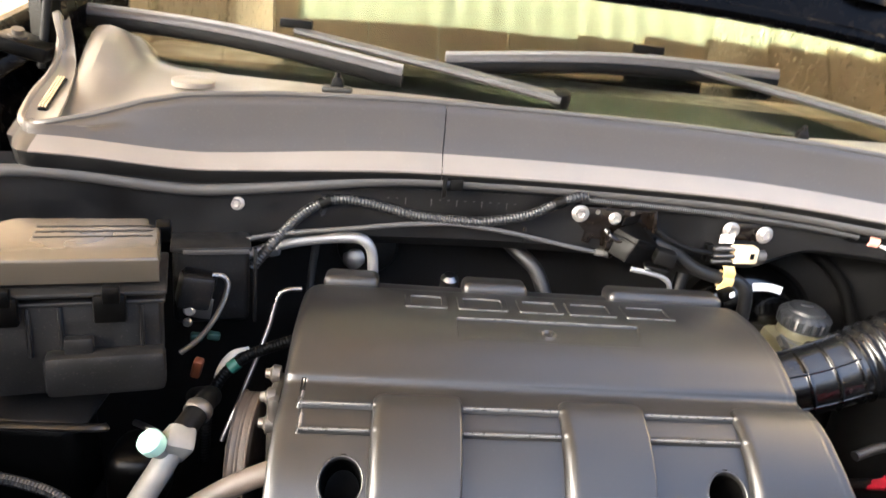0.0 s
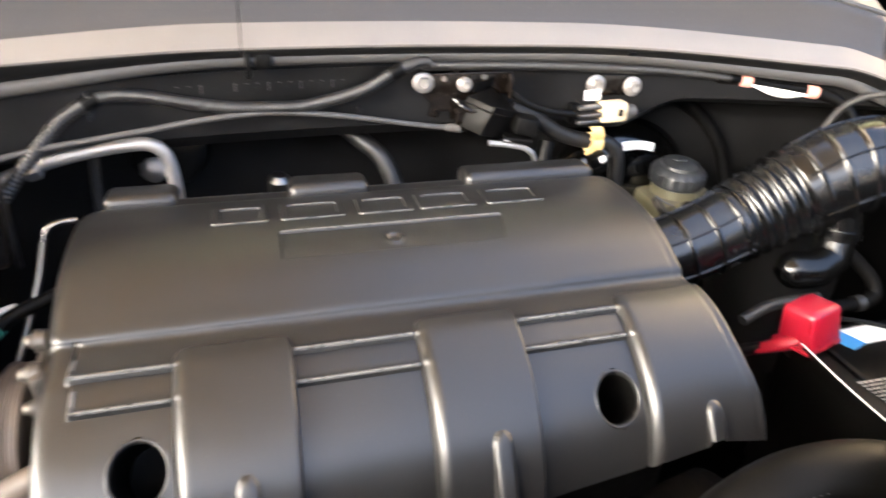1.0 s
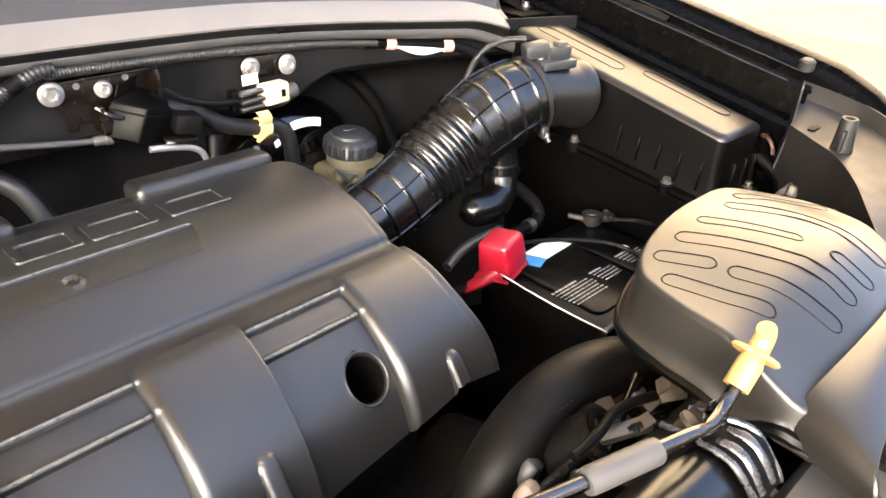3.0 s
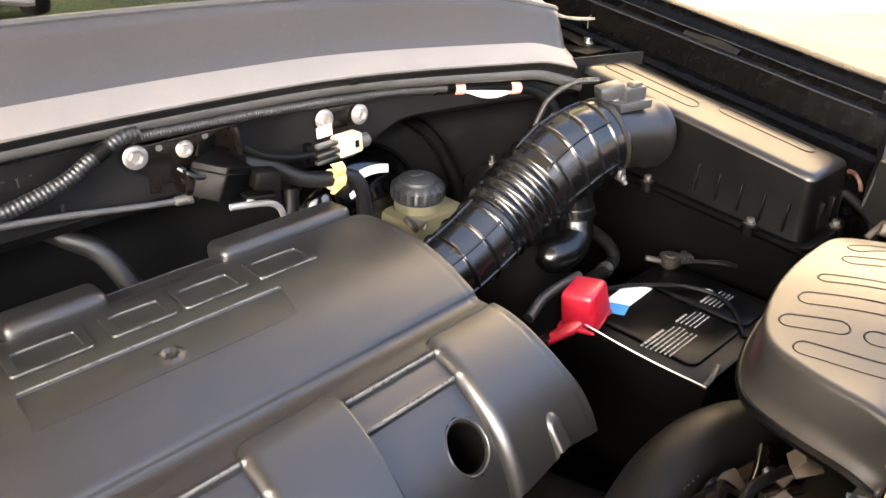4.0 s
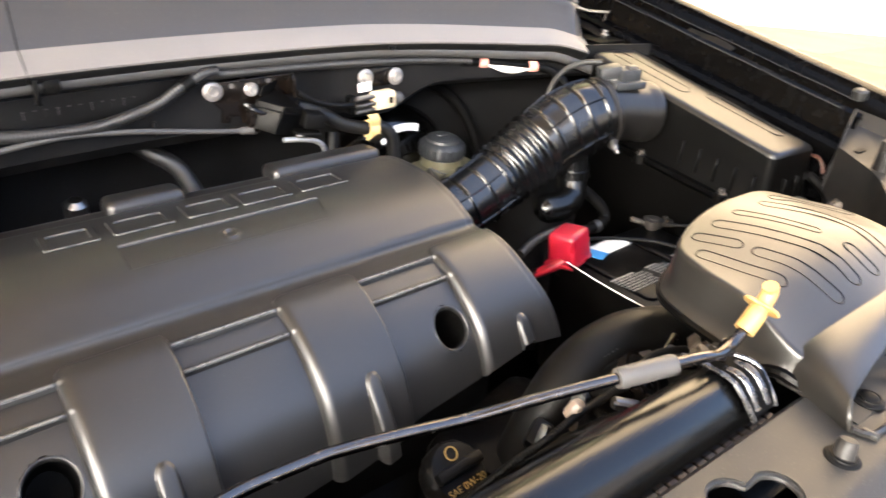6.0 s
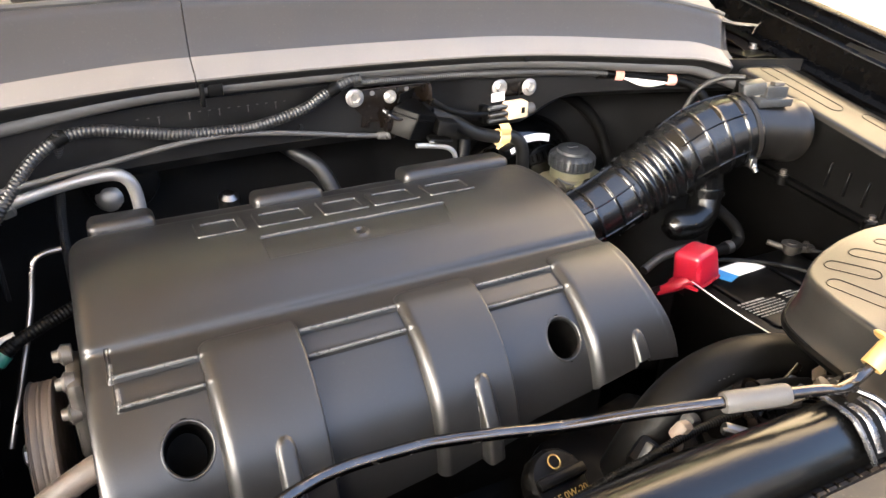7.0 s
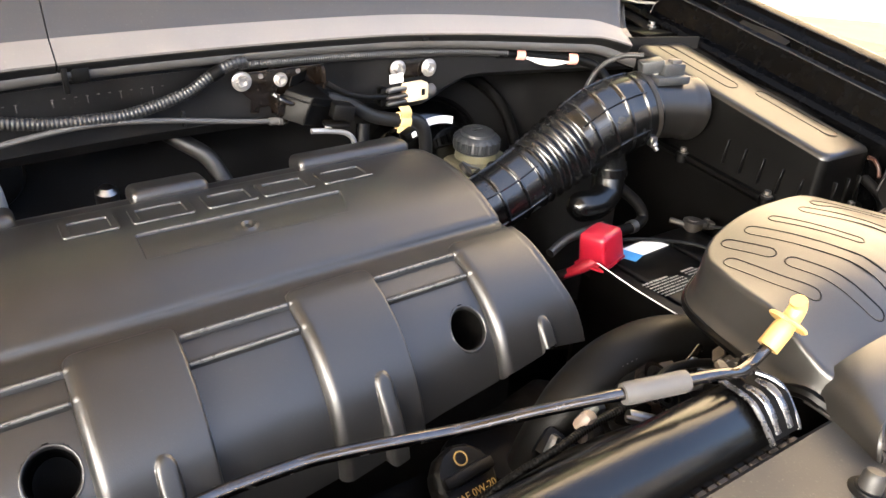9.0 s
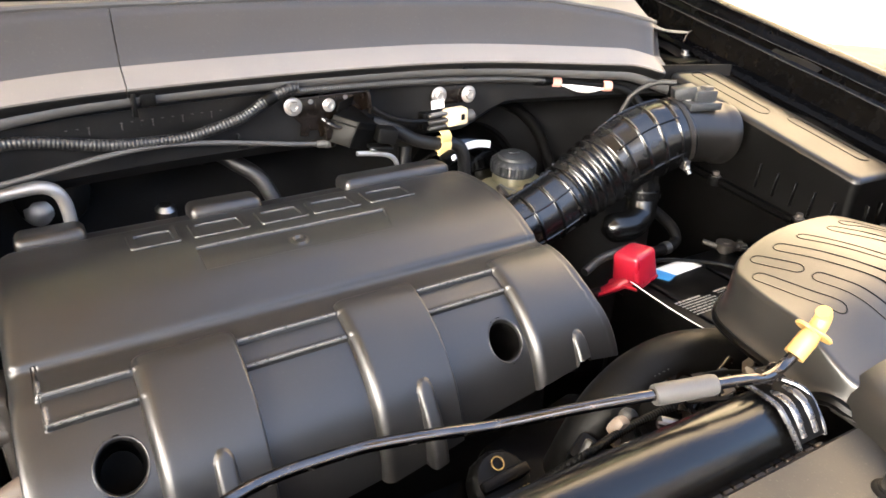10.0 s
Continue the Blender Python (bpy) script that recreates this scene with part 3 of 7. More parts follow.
def right_wing():
    f = thing("front_wing", (0.88, 0, 0.6), "black painted front wing with a dusty hood gutter", "car wing")
    # section across x: apron, gutter floor, inner lip, trough, crown, outer skin; heights against the crown
    sec = [(0.792, -0.34), (0.797, -0.13), (0.800, -0.072), (0.806, -0.066), (0.826, -0.064), (0.834, -0.046), (0.838, -0.030), (0.846, -0.026), (0.850, -0.034),
           (0.866, -0.036), (0.872, -0.022), (0.884, -0.014), (0.890, -0.004), (0.905, 0.0), (0.922, -0.004), (0.935, -0.018), (0.944, -0.06), (0.958, -0.22), (0.965, -0.45)]

    def skin(u, v):
        x, dz = sec[int(round(u))]
        # the crown bends inwards and down over the headlamp
        k = smooth(-0.14, -0.31, v)
        dx = interp(v, [(-0.31, -0.132), (-0.298, -0.116), (-0.27, -0.074), (-0.245, -0.044), (-0.22, -0.024), (-0.20, -0.014), (-0.17, -0.004), (-0.14, 0.0)])
        dn = interp(v, [(-0.31, -0.050), (-0.245, -0.024), (-0.20, -0.010), (-0.14, 0.0)])
        return V(0.895 + (x - 0.895) * (1 - 0.45 * k) + dx, v, fender_z(v) + dz * (1 - 0.3 * k) + dn)
    part("gutter", sheet(skin, range(10), lin(-0.130, 0.95, 54), 0.002), M_BODY, f)
    part("skin", sheet(skin, range(9, len(sec)), lin(-0.298, 0.95, 90), 0.002), M_BODY, f)
    # thin paler sweeps paint highlights along the gutter's flanges
    for u, r in ((6, 0.0011), (10, 0.0009), (12, 0.0010)):
        part("flange_edge", sweep([skin(u, y) + V(-0.0008, 0, 0.0010 + 0.0004 * math.sin(y * 37 + u)) for y in lin(-0.10, 0.90, 60)], r, 6), M_DULLHOSE, f, "pale line for the light caught on the flange edge")
    part("gutter_rail", sweep([V(0.822 + 0.004 * math.sin(y * 9), y, fender_z(y) - 0.072) for y in lin(-0.09, 0.32, 40)], 0.0055, 8), M_APRON, f)
    stop = part("bump_stop", lathe([(0.011, -0.012), (0.0105, 0.0), (0.0075, 0.004), (0.0075, 0.012), (0.0105, 0.014), (0.0105, 0.025), (0.007, 0.028)], (0.881, -0.104, 1.090), (-0.12, -0.05, 1), 18), M_GREYP, f, "grey rubber hood bump stop")
    part("bump_foot", rbox((0.881, -0.104, 1.082), (0.022, 0.026, 0.008), 0.003), M_APRON, stop)
    part("seam_patch", sheet(lambda u, v: V(0.852 + 0.016 * v, u, fender_z(u) - 0.031 + 0.006 * v + 0.002 * math.sin(u * 60)), lin(0.10, 0.19, 12), [0, 1], 0.0015), M_APRON, f, "flaking sealer")
    a = thing("inner_apron", (0.8, 0, 0.6), "black sprayed inner wing apron", "inner wing")
    part("panel", sheet(lambda u, v: V(0.815 + 0.02 * v - 0.012 * math.sin(v * 7), u, 1.065 + 0.19 * u - 0.45 * v), lin(-0.20, 0.55, 24), lin(0, 1, 14), 0.003), M_APRON, a)
    part("wheel_arch_liner", rbox((0.872, 0.21, 0.62), (0.02, 0.82, 0.46), 0.004), M_RUBBER, a, "black wheel arch liner")
    part("ledge", sheet(lambda u, v: V(0.775 + 0.055 * v, u, 1.058 + 0.19 * u + 0.006 * v + 0.003 * math.sin(u * 40)), lin(-0.02, 0.42, 30), lin(0, 1, 5), 0.003), M_APRON, a, "dusty steel ledge")


def left_wing():
    f = thing("front_wing", (-0.78, 0, 0.6), "black painted front wing beside the fuse box", "car wing")
    sec = [(-0.70, -0.40), (-0.705, -0.06), (-0.72, -0.03), (-0.74, -0.04), (-0.765, -0.036), (-0.775, -0.01), (-0.79, 0.0), (-0.81, -0.004), (-0.83, -0.03), (-0.845, -0.2), (-0.85, -0.45)]
    part("skin", sheet(lambda u, v: V(sec[int(round(u))][0], v, fender_z(v) + 0.02 + sec[int(round(u))][1]), range(len(sec)), lin(-0.40, 0.95, 40), 0.002), M_BODY, f)
    part("wheel_arch_liner", rbox((-0.78, 0.04, 0.66), (0.02, 1.16, 0.60), 0.004), M_RUBBER, f, "black wheel arch liner")


def hood():
    h = thing("hood", (0.1, 0.42, 1.36), "raised black hood hinged behind the engine bay", "car hood")

    def plate(u, v):
        k = (u - 0.1)
        return V(u, 0.44 + 0.64 * v + 0.04 * k * k, 1.393 + 0.036 * smooth(0.10, -0.18, u) - (0.15 if k > 0 else 0.02) * k * k * (1 - v) + 1.05 * v)
    part("inner_panel", sheet(plate, lin(-0.62, 0.82, 30), lin(0, 1, 24), 0.012), M_BODY, h)
    part("rear_edge", sweep([plate(u, 0.0) for u in lin(-0.62, 0.82, 40)], 0.012, 8), M_BODY, h)
    for x in (-0.30, 0.10, 0.50):
        part("stiffener", sheet(lambda u, v: plate(x + u * (1 - 0.3 * v), 0.05 + 0.85 * v) + V(0, -0.014 * math.cos(u / 0.06 * math.pi / 2), 0), lin(-0.06, 0.06, 7), lin(0, 1, 10), 0.004), M_BODY, h)
    h1 = part("hinge", rbox((0.80, 0.32, 1.118), (0.13, 0.10, 0.006), 0.002), M_APRON, h, "black steel hinge")
    part("arm", rbox((0.856, 0.40, 1.165), (0.008, 0.20, 0.035), 0.003, pose(0, 0, 0, 18, 0, 0)), M_APRON, h1)
    part("bushing", lathe([(0.007, -0.004), (0.0085, 0.0), (0.0085, 0.012), (0.005, 0.016)], (0.864, 0.292, 1.122), (0, -0.3, 1), 16), M_CREAM, h1, "pale cream bushing")
    part("bolt", lathe([(0.011, 0), (0.011, 0.003), (0.007, 0.004), (0.007, 0.009)], (0.80, 0.318, 1.121), (0, 0, 1), 16), M_STEEL, h1)
    h2 = part("hinge", rbox((-0.70, 0.40, 1.245), (0.07, 0.09, 0.02), 0.005, pose(0, 0, 0, 0, 14, 10)), M_APRON, h, "black steel hinge")
    part("arm", rbox((-0.685, 0.46, 1.30), (0.014, 0.05, 0.20), 0.004, pose(0, 0, 0, -20, 0, 0)), M_APRON, h2)
    part("cover", rbox((-0.660, 0.414, 1.268), (0.009, 0.030, 0.050), 0.004, pose(0, 0, 0, 0, -8, 18)), M_COWLTOP, h2, "pale plastic hinge cover")
    part("bolt", lathe([(0.012, 0), (0.012, 0.004), (0.008, 0.005), (0.008, 0.011)], (-0.70, 0.38, 1.258), (0.2, -0.3, 1), 16), M_CASTDARK, h2)
    single("grass_stalk", tube([(0.77, 0.30, 1.150), (0.83, 0.34, 1.158), (0.90, 0.36, 1.150)], 0.0009, 5), M_EARTH, "dry grass stalk caught by the hood hinge", "grass stalk")


# ---- the engine and its cover ----
PROF = [(0.242, 0.998), (0.239, 1.0075), (0.232, 1.0115), (0.222, 1.0122), (0.2145, 1.0128), (0.2105, 1.0150), (0.204, 1.0170), (0.19, 1.0185), (0.16, 1.0205), (0.13, 1.0200), (0.10, 1.0165), (0.07, 1.0085), (0.045, 0.9975), (0.0335, 0.9915),
        (0.0295, 0.9855), (0.024, 0.9835), (0.010, 0.9830), (-0.010, 0.9810), (-0.030, 0.9745), (-0.050, 0.9640), (-0.070, 0.9490), (-0.088, 0.9300), (-0.101, 0.9090),
        (-0.110, 0.8870), (-0.115, 0.8650), (-0.117, 0.845)]
SKEW = Matrix(((1, 0, 0, 0), (0.045, 1, 0, 0), (0, 0, 1, 0), (0, 0, 0, 1)))
STRAPS = ((-0.1945, -0.104), (-0.0030, 0.088), (0.1875, 0.40))


def rise(d, r):
    """A quarter-round edge: 0 outside, 1 from r inwards."""
    if d <= 0:
        return 0.0
    return 1.0 if d >= r else math.sqrt(1 - (1 - d / r) ** 2)


def cover_relief(x, y, z):
    """How far the engine cover stands out from its smooth profile."""
    h = 0.0
    if y > 0.031:
        # sunken plate, deepest at its rear edge, with a screw boss
        inside = smooth(-0.1055, -0.1045, x) * smooth(0.1160 - (0.126 - y) * 0.20, 0.1150 - (0.126 - y) * 0.20, x) * smooth(0.0858, 0.0866, y) * smooth(0.1266, 0.1258, y)
        h -= inside * (0.0007 + 0.0019 * smooth(0.086, 0.126, y))
        d = math.hypot(x, y - 0.1025)
        if d < 0.012:
            h += 0.0020 * smooth(0.0100, 0.0080, d) - 0.0030 * smooth(0.0062, 0.0048, d)
        return h
    # two stepped plates, rounded along their front and their outer end
    a = rise(x + 0.2690, 0.0040) * rise(y + 0.0085, 0.0042)
    b = rise(x + 0.2660, 0.0040) * rise(y + 0.0360, 0.0038)
    low = -0.0036 * (1 - a) * (1.0 if x > -0.269 else smooth(0.030, -0.006, y)) - 0.0032 * (1 - b) * (1.0 if x > -0.266 else smooth(0.0, -0.034, y))
    # rolled rims along the plates' edges
    if x > -0.2695:
        low += 0.0013 * math.exp(-((y + 0.0050) / 0.0022) ** 2) + 0.0011 * math.exp(-((y + 0.0325) / 0.0022) ** 2) * rise(x + 0.266, 0.003)
        low += 0.0012 * math.exp(-((x + 0.2660) / 0.0022) ** 2) * smooth(-0.010, -0.006, y) * smooth(0.020, 0.012, y)
        low += 0.0010 * math.exp(-((x + 0.2630) / 0.0022) ** 2) * smooth(-0.038, -0.034, y) * smooth(-0.010, -0.016, y)
    m = 0.0
    for x0, x1 in STRAPS:
        if x0 < x < x1:
            dl, dr, dt = x - x0, x1 - x, 0.0105 - y
            m = rise(dl, 0.0115) * rise(dr, 0.0036) * rise(dt, 0.0045)
            for side in (dl, dr):
                if side < 0.010 and dt < 0.010:
                    m *= rise(0.010 - math.hypot(0.010 - side, 0.010 - dt), 0.004)
    h = low * (1 - m) + 0.0055 * m
    # tongues low on the straps
    for cx, y0 in ((-0.1440, -0.0840), (0.0510, -0.0840), (0.2480, -0.0880)):
        w = 0.0082 + 0.06 * max(0.0, y0 - y)
        k = rise(w - math.hypot(x - cx, max(0.0, y - y0 + w)), 0.0046)
        if k:
            h += k * (0.0035 + 0.012 * smooth(0.935, 0.86, z))
    return h


def engine_cover():
    fine = 0.0005
    line = even([Vector((0, p.y, p.z)) for p in spline([(0, *q) for q in PROF], 14)], fine)
    last = len(line) - 1
    nrm = []
    for i in range(len(line)):
        d = line[min(i + 7, last)] - line[max(i - 7, 0)]
        nrm.append(V(0, d.z, -d.y).normalized() * (1 if -d.y > 0 else -1))

    def at(s):
        i = min(max(s / fine, 0), last - 0.001)
        k = int(i)
        return line[k].lerp(line[k + 1], i - k), nrm[k].lerp(nrm[k + 1], i - k).normalized()

    def s_of(y):
        return fine * min(range(len(line)), key=lambda i: abs(line[i].y - y))

    # rows and columns, closer together where an edge runs
    crisp = [k * 0.001 for k in (-1.6, -0.6, 0.0, 0.25, 0.7, 1.4, 2.3, 3.3, 4.6, 6.2)]
    rows = set(lin(0.0, fine * (last - 1), 190))
    for y in (0.127, 0.0865, 0.0310, 0.0105, -0.0085 + 0.0042, -0.036 + 0.0038, -0.084, -0.088):
        s0 = s_of(y)
        rows |= {s0 + d for d in crisp}
    cols = set(lin(-0.276, 0.300, 230))
    for x0, sign in ((-0.269, 1), (-0.266, 1), (-0.105, 1), (0.1155, -1), *((a, 1) for a, b in STRAPS), *((b, -1) for a, b in STRAPS[:2])):
        cols |= {x0 + sign * d for d in crisp + [0.0085, 0.0115]}
    for cx in (-0.1440, 0.0510, 0.2480):
        cols |= {cx + k * q for k in (-1, 1) for q in (0.0050, 0.0070, 0.0080, 0.0088, 0.0092, 0.0096, 0.0110)}

    def thin(values, gap):
        out = []
        for v in sorted(values):
            if not out or v - out[-1] > gap:
                out.append(v)
        return out
    rows, cols = thin(rows, 0.0002), thin(cols, 0.0002)
    span = cols[-1] - cols[0]
    end_s = fine * (last - 1)

    def reach(x):
        """How far down the front the shell goes at x."""
        return interp(x, [(-0.10, 0.460), (0.0, 0.448), (0.115, 0.4270), (0.186, 0.4180), (0.194, 0.4100), (0.2385, 0.4040), (0.2400, 0.3970), (0.2560, 0.3950), (0.2570, 0.4010), (0.30, 0.4080)])

    wells, cups = [], []
    for cx, cy in ((-0.2185, -0.0750), (0.1640, -0.0785)):
        s0 = s_of(cy)
        p0, n0 = at(s0)
        h0 = cover_relief(cx, p0.y, p0.z)
        wells.append(V(cx, p0.y, p0.z) + n0 * h0)
        rings = []
        for r, h in ((0.0222, -0.0014), (0.0216, 0.0002), (0.0207, 0.0004), (0.0199, -0.0002), (0.0193, -0.0016), (0.0189, -0.005)):
            ring = []
            for k in range(48):
                a = 2 * math.pi * k / 48
                p, n = at(s0 + 1.22 * r * math.sin(a))
                ring.append(V(cx + r * math.cos(a), p.y, p.z) + n * (h0 + h))
            rings.append(ring)
        for r, depth in ((0.0184, 0.020), (0.0176, 0.075), (0.004, 0.077)):
            up = V(0, -n0.z, n0.y)
            rings.append([wells[-1] - n0 * depth + (V(1, 0, 0) * math.cos(2 * math.pi * k / 48) + up * 1.22 * math.sin(2 * math.pi * k / 48)) * r for k in range(48)])
        pair = []
        for some in (rings[:6], rings[5:]):
            cup = bmesh.new()
            vr = [[cup.verts.new(v) for v in r] for r in some]
            for a, b in zip(vr, vr[1:]):
                for k in range(48):
                    cup.faces.new((a[k], a[(k + 1) % 48], b[(k + 1) % 48], b[k]))
            if pair:
                cup.faces.new(vr[-1])
            cup.transform(SKEW)
            pair.append(cup)
        cups.append(pair)

    bm = bmesh.new()
    grid = []
    R, RR = 0.0125, 0.0065
    for s in rows:
        y = at(s)[0].y
        corner = 0.034 - math.sqrt(max(0, 0.034 ** 2 - (0.034 - max(0.0, s - 0.030)) ** 2)) if s < 0.064 else 0.0
        xl = -0.276 + min(corner, 0.034)
        xr = interp(y, [(-0.12, 0.300), (-0.05, 0.284), (0.036, 0.2745), (0.10, 0.273), (0.21, 0.270)]) - min(corner, 0.034) * 1.3

        def point(x):
            q = s if s < 0.34 else 0.34 + (s - 0.34) * (reach(x) - 0.34) / (end_s - 0.34)
            p, n = at(q)
            lip = -0.0010 * math.exp(-((xr - 0.0052 - x) / 0.0011) ** 2)
            return p, n, cover_relief(x, p.y, p.z) + lip
        row = []
        p, n, h = point(xl)
        for k in (0.06, 0.05, 0.03, 0.015, 0.004):
            row.append(V(xl - R - 0.004 * k / 0.06, p.y, p.z) - n * (R + k))
        for a in (75, 60, 45, 30, 15):
            q = radians(a)
            row.append(V(xl - R * math.sin(q), p.y, p.z) - n * (R * (1 - math.cos(q))) + n * h * math.cos(q))
        for c in cols:
            x = xl + (xr - xl) * (c - cols[0]) / span if s < 0.064 else min(max(c, xl), xr)
            if s >= 0.064 and c == cols[-1]:
                x = xr
            p, n, h = point(x)
            row.append(V(x, p.y, p.z) + n * h)
        for a in (15, 30, 45, 60, 75):
            q = radians(a)
            row.append(V(xr + RR * math.sin(q), p.y, p.z) - n * (RR * (1 - math.cos(q))) + n * h * math.cos(q))
        for k in (0.004, 0.015, 0.03, 0.05, 0.06):
            row.append(V(xr + RR + 0.004 * k / 0.06, p.y, p.z) - n * (RR + k))
        grid.append([bm.verts.new(v) for v in row])
    # rear drop, and the turned-in lower edge
    grid.insert(0, [bm.verts.new(v.co + V(0, 0.004, -0.045)) for v in grid[0]])
    grid.append([bm.verts.new(v.co + V(0, 0.0045, 0.0005)) for v in grid[-1]])
    for a, b in zip(grid, grid[1:]):
        for k in range(len(a) - 1):
            m = (a[k].co + b[k + 1].co) / 2
            if any(math.hypot(m.x - w.x, math.hypot(m.y - w.y, m.z - w.z) / 1.22) < 0.0208 for w in wells):
                continue
            if (a[k].co - a[k + 1].co).length < 1e-6 and (b[k].co - b[k + 1].co).length < 1e-6:
                continue
            bm.faces.new((a[k], a[k + 1], b[k + 1], b[k]))
    bmesh.ops.delete(bm, geom=[v for v in bm.verts if not v.link_faces], context="VERTS")
    bmesh.ops.remove_doubles(bm, verts=bm.verts[:], dist=1e-6)
    bm.transform(SKEW)
    c = thing("engine_cover", (0, 0.05, 0.86), "satin black moulded plastic engine cover with raised straps", "engine cover")
    part("shell", bm, M_COVER, c, angle=50)

    def skewed(b):
        b.transform(SKEW)
        return b
    # maker's name kept as plain raised frames
    for x0, x1 in ((-0.166, -0.114), (-0.102, -0.040), (-0.027, 0.029), (0.035, 0.096), (0.108, 0.172)):
        b = bmesh.new()
        loops = []
        for inset, z in ((0.0, 1.0180), (0.0, 1.0215), (0.0007, 1.0226), (0.0072, 1.0226), (0.0079, 1.0215), (0.0079, 1.0180)):
            o = rrect(x0 + inset, 0.1455 + inset, x1 - inset, 0.1860 - inset, max(0.0045 - inset * 0.4, 0.001), 3)
            loops.append([b.verts.new((x, y, z - 0.0014 * smooth(0.165, 0.186, y))) for x, y in o])
        for p, q in zip(loops, loops[1:]):
            for k in range(len(p)):
                b.faces.new((p[k], p[(k + 1) % len(p)], q[(k + 1) % len(q)], q[k]))
        part("raised_frame", skewed(b), M_COVER, c, "plain raised badge frame")
        # thin pale strips paint the light caught by the frame's edges
        for xa, xb, y, z in ((x0 + 0.004, (x0 + x1) / 2 - 0.006, 0.1457, 1.0222), ((x0 + x1) / 2 + 0.004, x1 - 0.003, 0.1457, 1.0222), (x0 + 0.012, x1 - 0.014, 0.1785, 1.0212)):
            part("edge_highlight", skewed(sweep([V(x, y, z) for x in lin(xa, xb, 4)], 0.0009, 6)), M_RIM, c)
    # below the rim each well turns near black to paint its shade
    for rim, well in cups:
        rim = part("plug_hole", rim, M_COVER, c, "round plug hole", angle=60)
        part("plug_well", well, M_DARK, rim, "plug well, its depth shade put in as near black", angle=60)
    # rims of the stepped plates, their highlight put in as paler plastic
    for x0, x1 in ((-0.2635, -0.1965), (-0.1025, -0.0045), (0.0895, 0.1865)):
        for y in (-0.0056, -0.0330):
            p, n = at(s_of(y))
            part("rolled_rim", skewed(sweep([V(x, p.y, p.z) + n * (cover_relief(max(x, -0.2600), p.y, p.z) - 0.0004) for x in lin(x0, x1, 10)], 0.0017, 8)), M_RIM, c)
    # highlights in pale plastic: rear edges of the sunken plate, and between the pads
    for x0, x1, y in ((-0.1035, 0.1140, 0.1268), (-0.197, -0.093, 0.2385), (-0.004, 0.101, 0.2385)):
        p, n = at(s_of(y))
        part("edge_highlight", skewed(sweep([V(x, p.y, p.z) - n * 0.0002 for x in lin(x0, x1, 6)], 0.0011, 6)), M_RIM, c)
    for x0, y0, y1 in ((-0.2655, -0.0056, 0.013), (-0.2628, -0.0330, -0.016)):
        pts = [at(s_of(y)) for y in lin(y0, y1, 6)]
        part("rolled_rim", skewed(sweep([V(x0, p.y, p.z) + n * (cover_relief(x0 + 0.003, p.y, p.z) - 0.0002) for p, n in pts], 0.0018, 8)), M_RIM, c)
    # pads along the rear edge
    for x0, x1 in ((-0.268, -0.199), (-0.091, -0.006), (0.103, 0.262)):
        part("rear_pad", skewed(rbox(((x0 + x1) / 2, 0.2300, 1.0130), (x1 - x0, 0.043, 0.024), 0.009, pose(0, 0, 0, -7, 0, 0), 4)), M_COVER, c)


def engine():
    e = thing("engine", (0, 0.05, 0.45), "dark dusty engine block under its cover", "engine")
    part("block", rbox((-0.01, 0.06, 0.66), (0.50, 0.26, 0.42), 0.03), M_DARK, e)
    part("front_head", rbox((0.0, -0.050, 0.70), (0.44, 0.09, 0.13), 0.02, pose(0, 0, 0, 24, 0, 0)), M_DARK, e)
    part("rear_manifold", rbox((0.0, 0.22, 0.93), (0.48, 0.07, 0.10), 0.02), M_DARK, e)
    part("side_casting", rbox((-0.296, 0.035, 0.925), (0.014, 0.060, 0.085), 0.006), M_CASTDARK, e, "grimy cast aluminium bracket")
    for y, z in ((0.020, 0.962), (0.050, 0.972), (0.012, 0.935), (0.05, 0.90)):
        part("boss", lathe([(0.009, 0), (0.010, 0.008), (0.006, 0.011), (0.005, 0.016)], (-0.295, y, z), (-1, 0, 0), 14), M_CASTDARK, e)
    part("throttle_flange", lathe([(0.052, 0), (0.055, 0.006), (0.055, 0.020), (0.047, 0.024)], (0.285, 0.15, 0.935), (1, 0.05, 0.35), 36), M_ALU, e, "pale metal throttle flange")
    part("manifold_rim", sweep(spline([(0.255, 0.225, 1.005), (0.285, 0.215, 1.000), (0.305, 0.185, 0.988), (0.315, 0.150, 0.975)], 8), 0.006, 8), M_ALU, e, "scuffed aluminium edge")
    # vacuum stub behind the cover
    part("stub", lathe([(0.012, 0), (0.014, 0.01), (0.014, 0.028), (0.008, 0.034)], (-0.094, 0.37, 0.940), (0, -0.2, 1), 20), M_STEEL, e, "pale pipe stub")


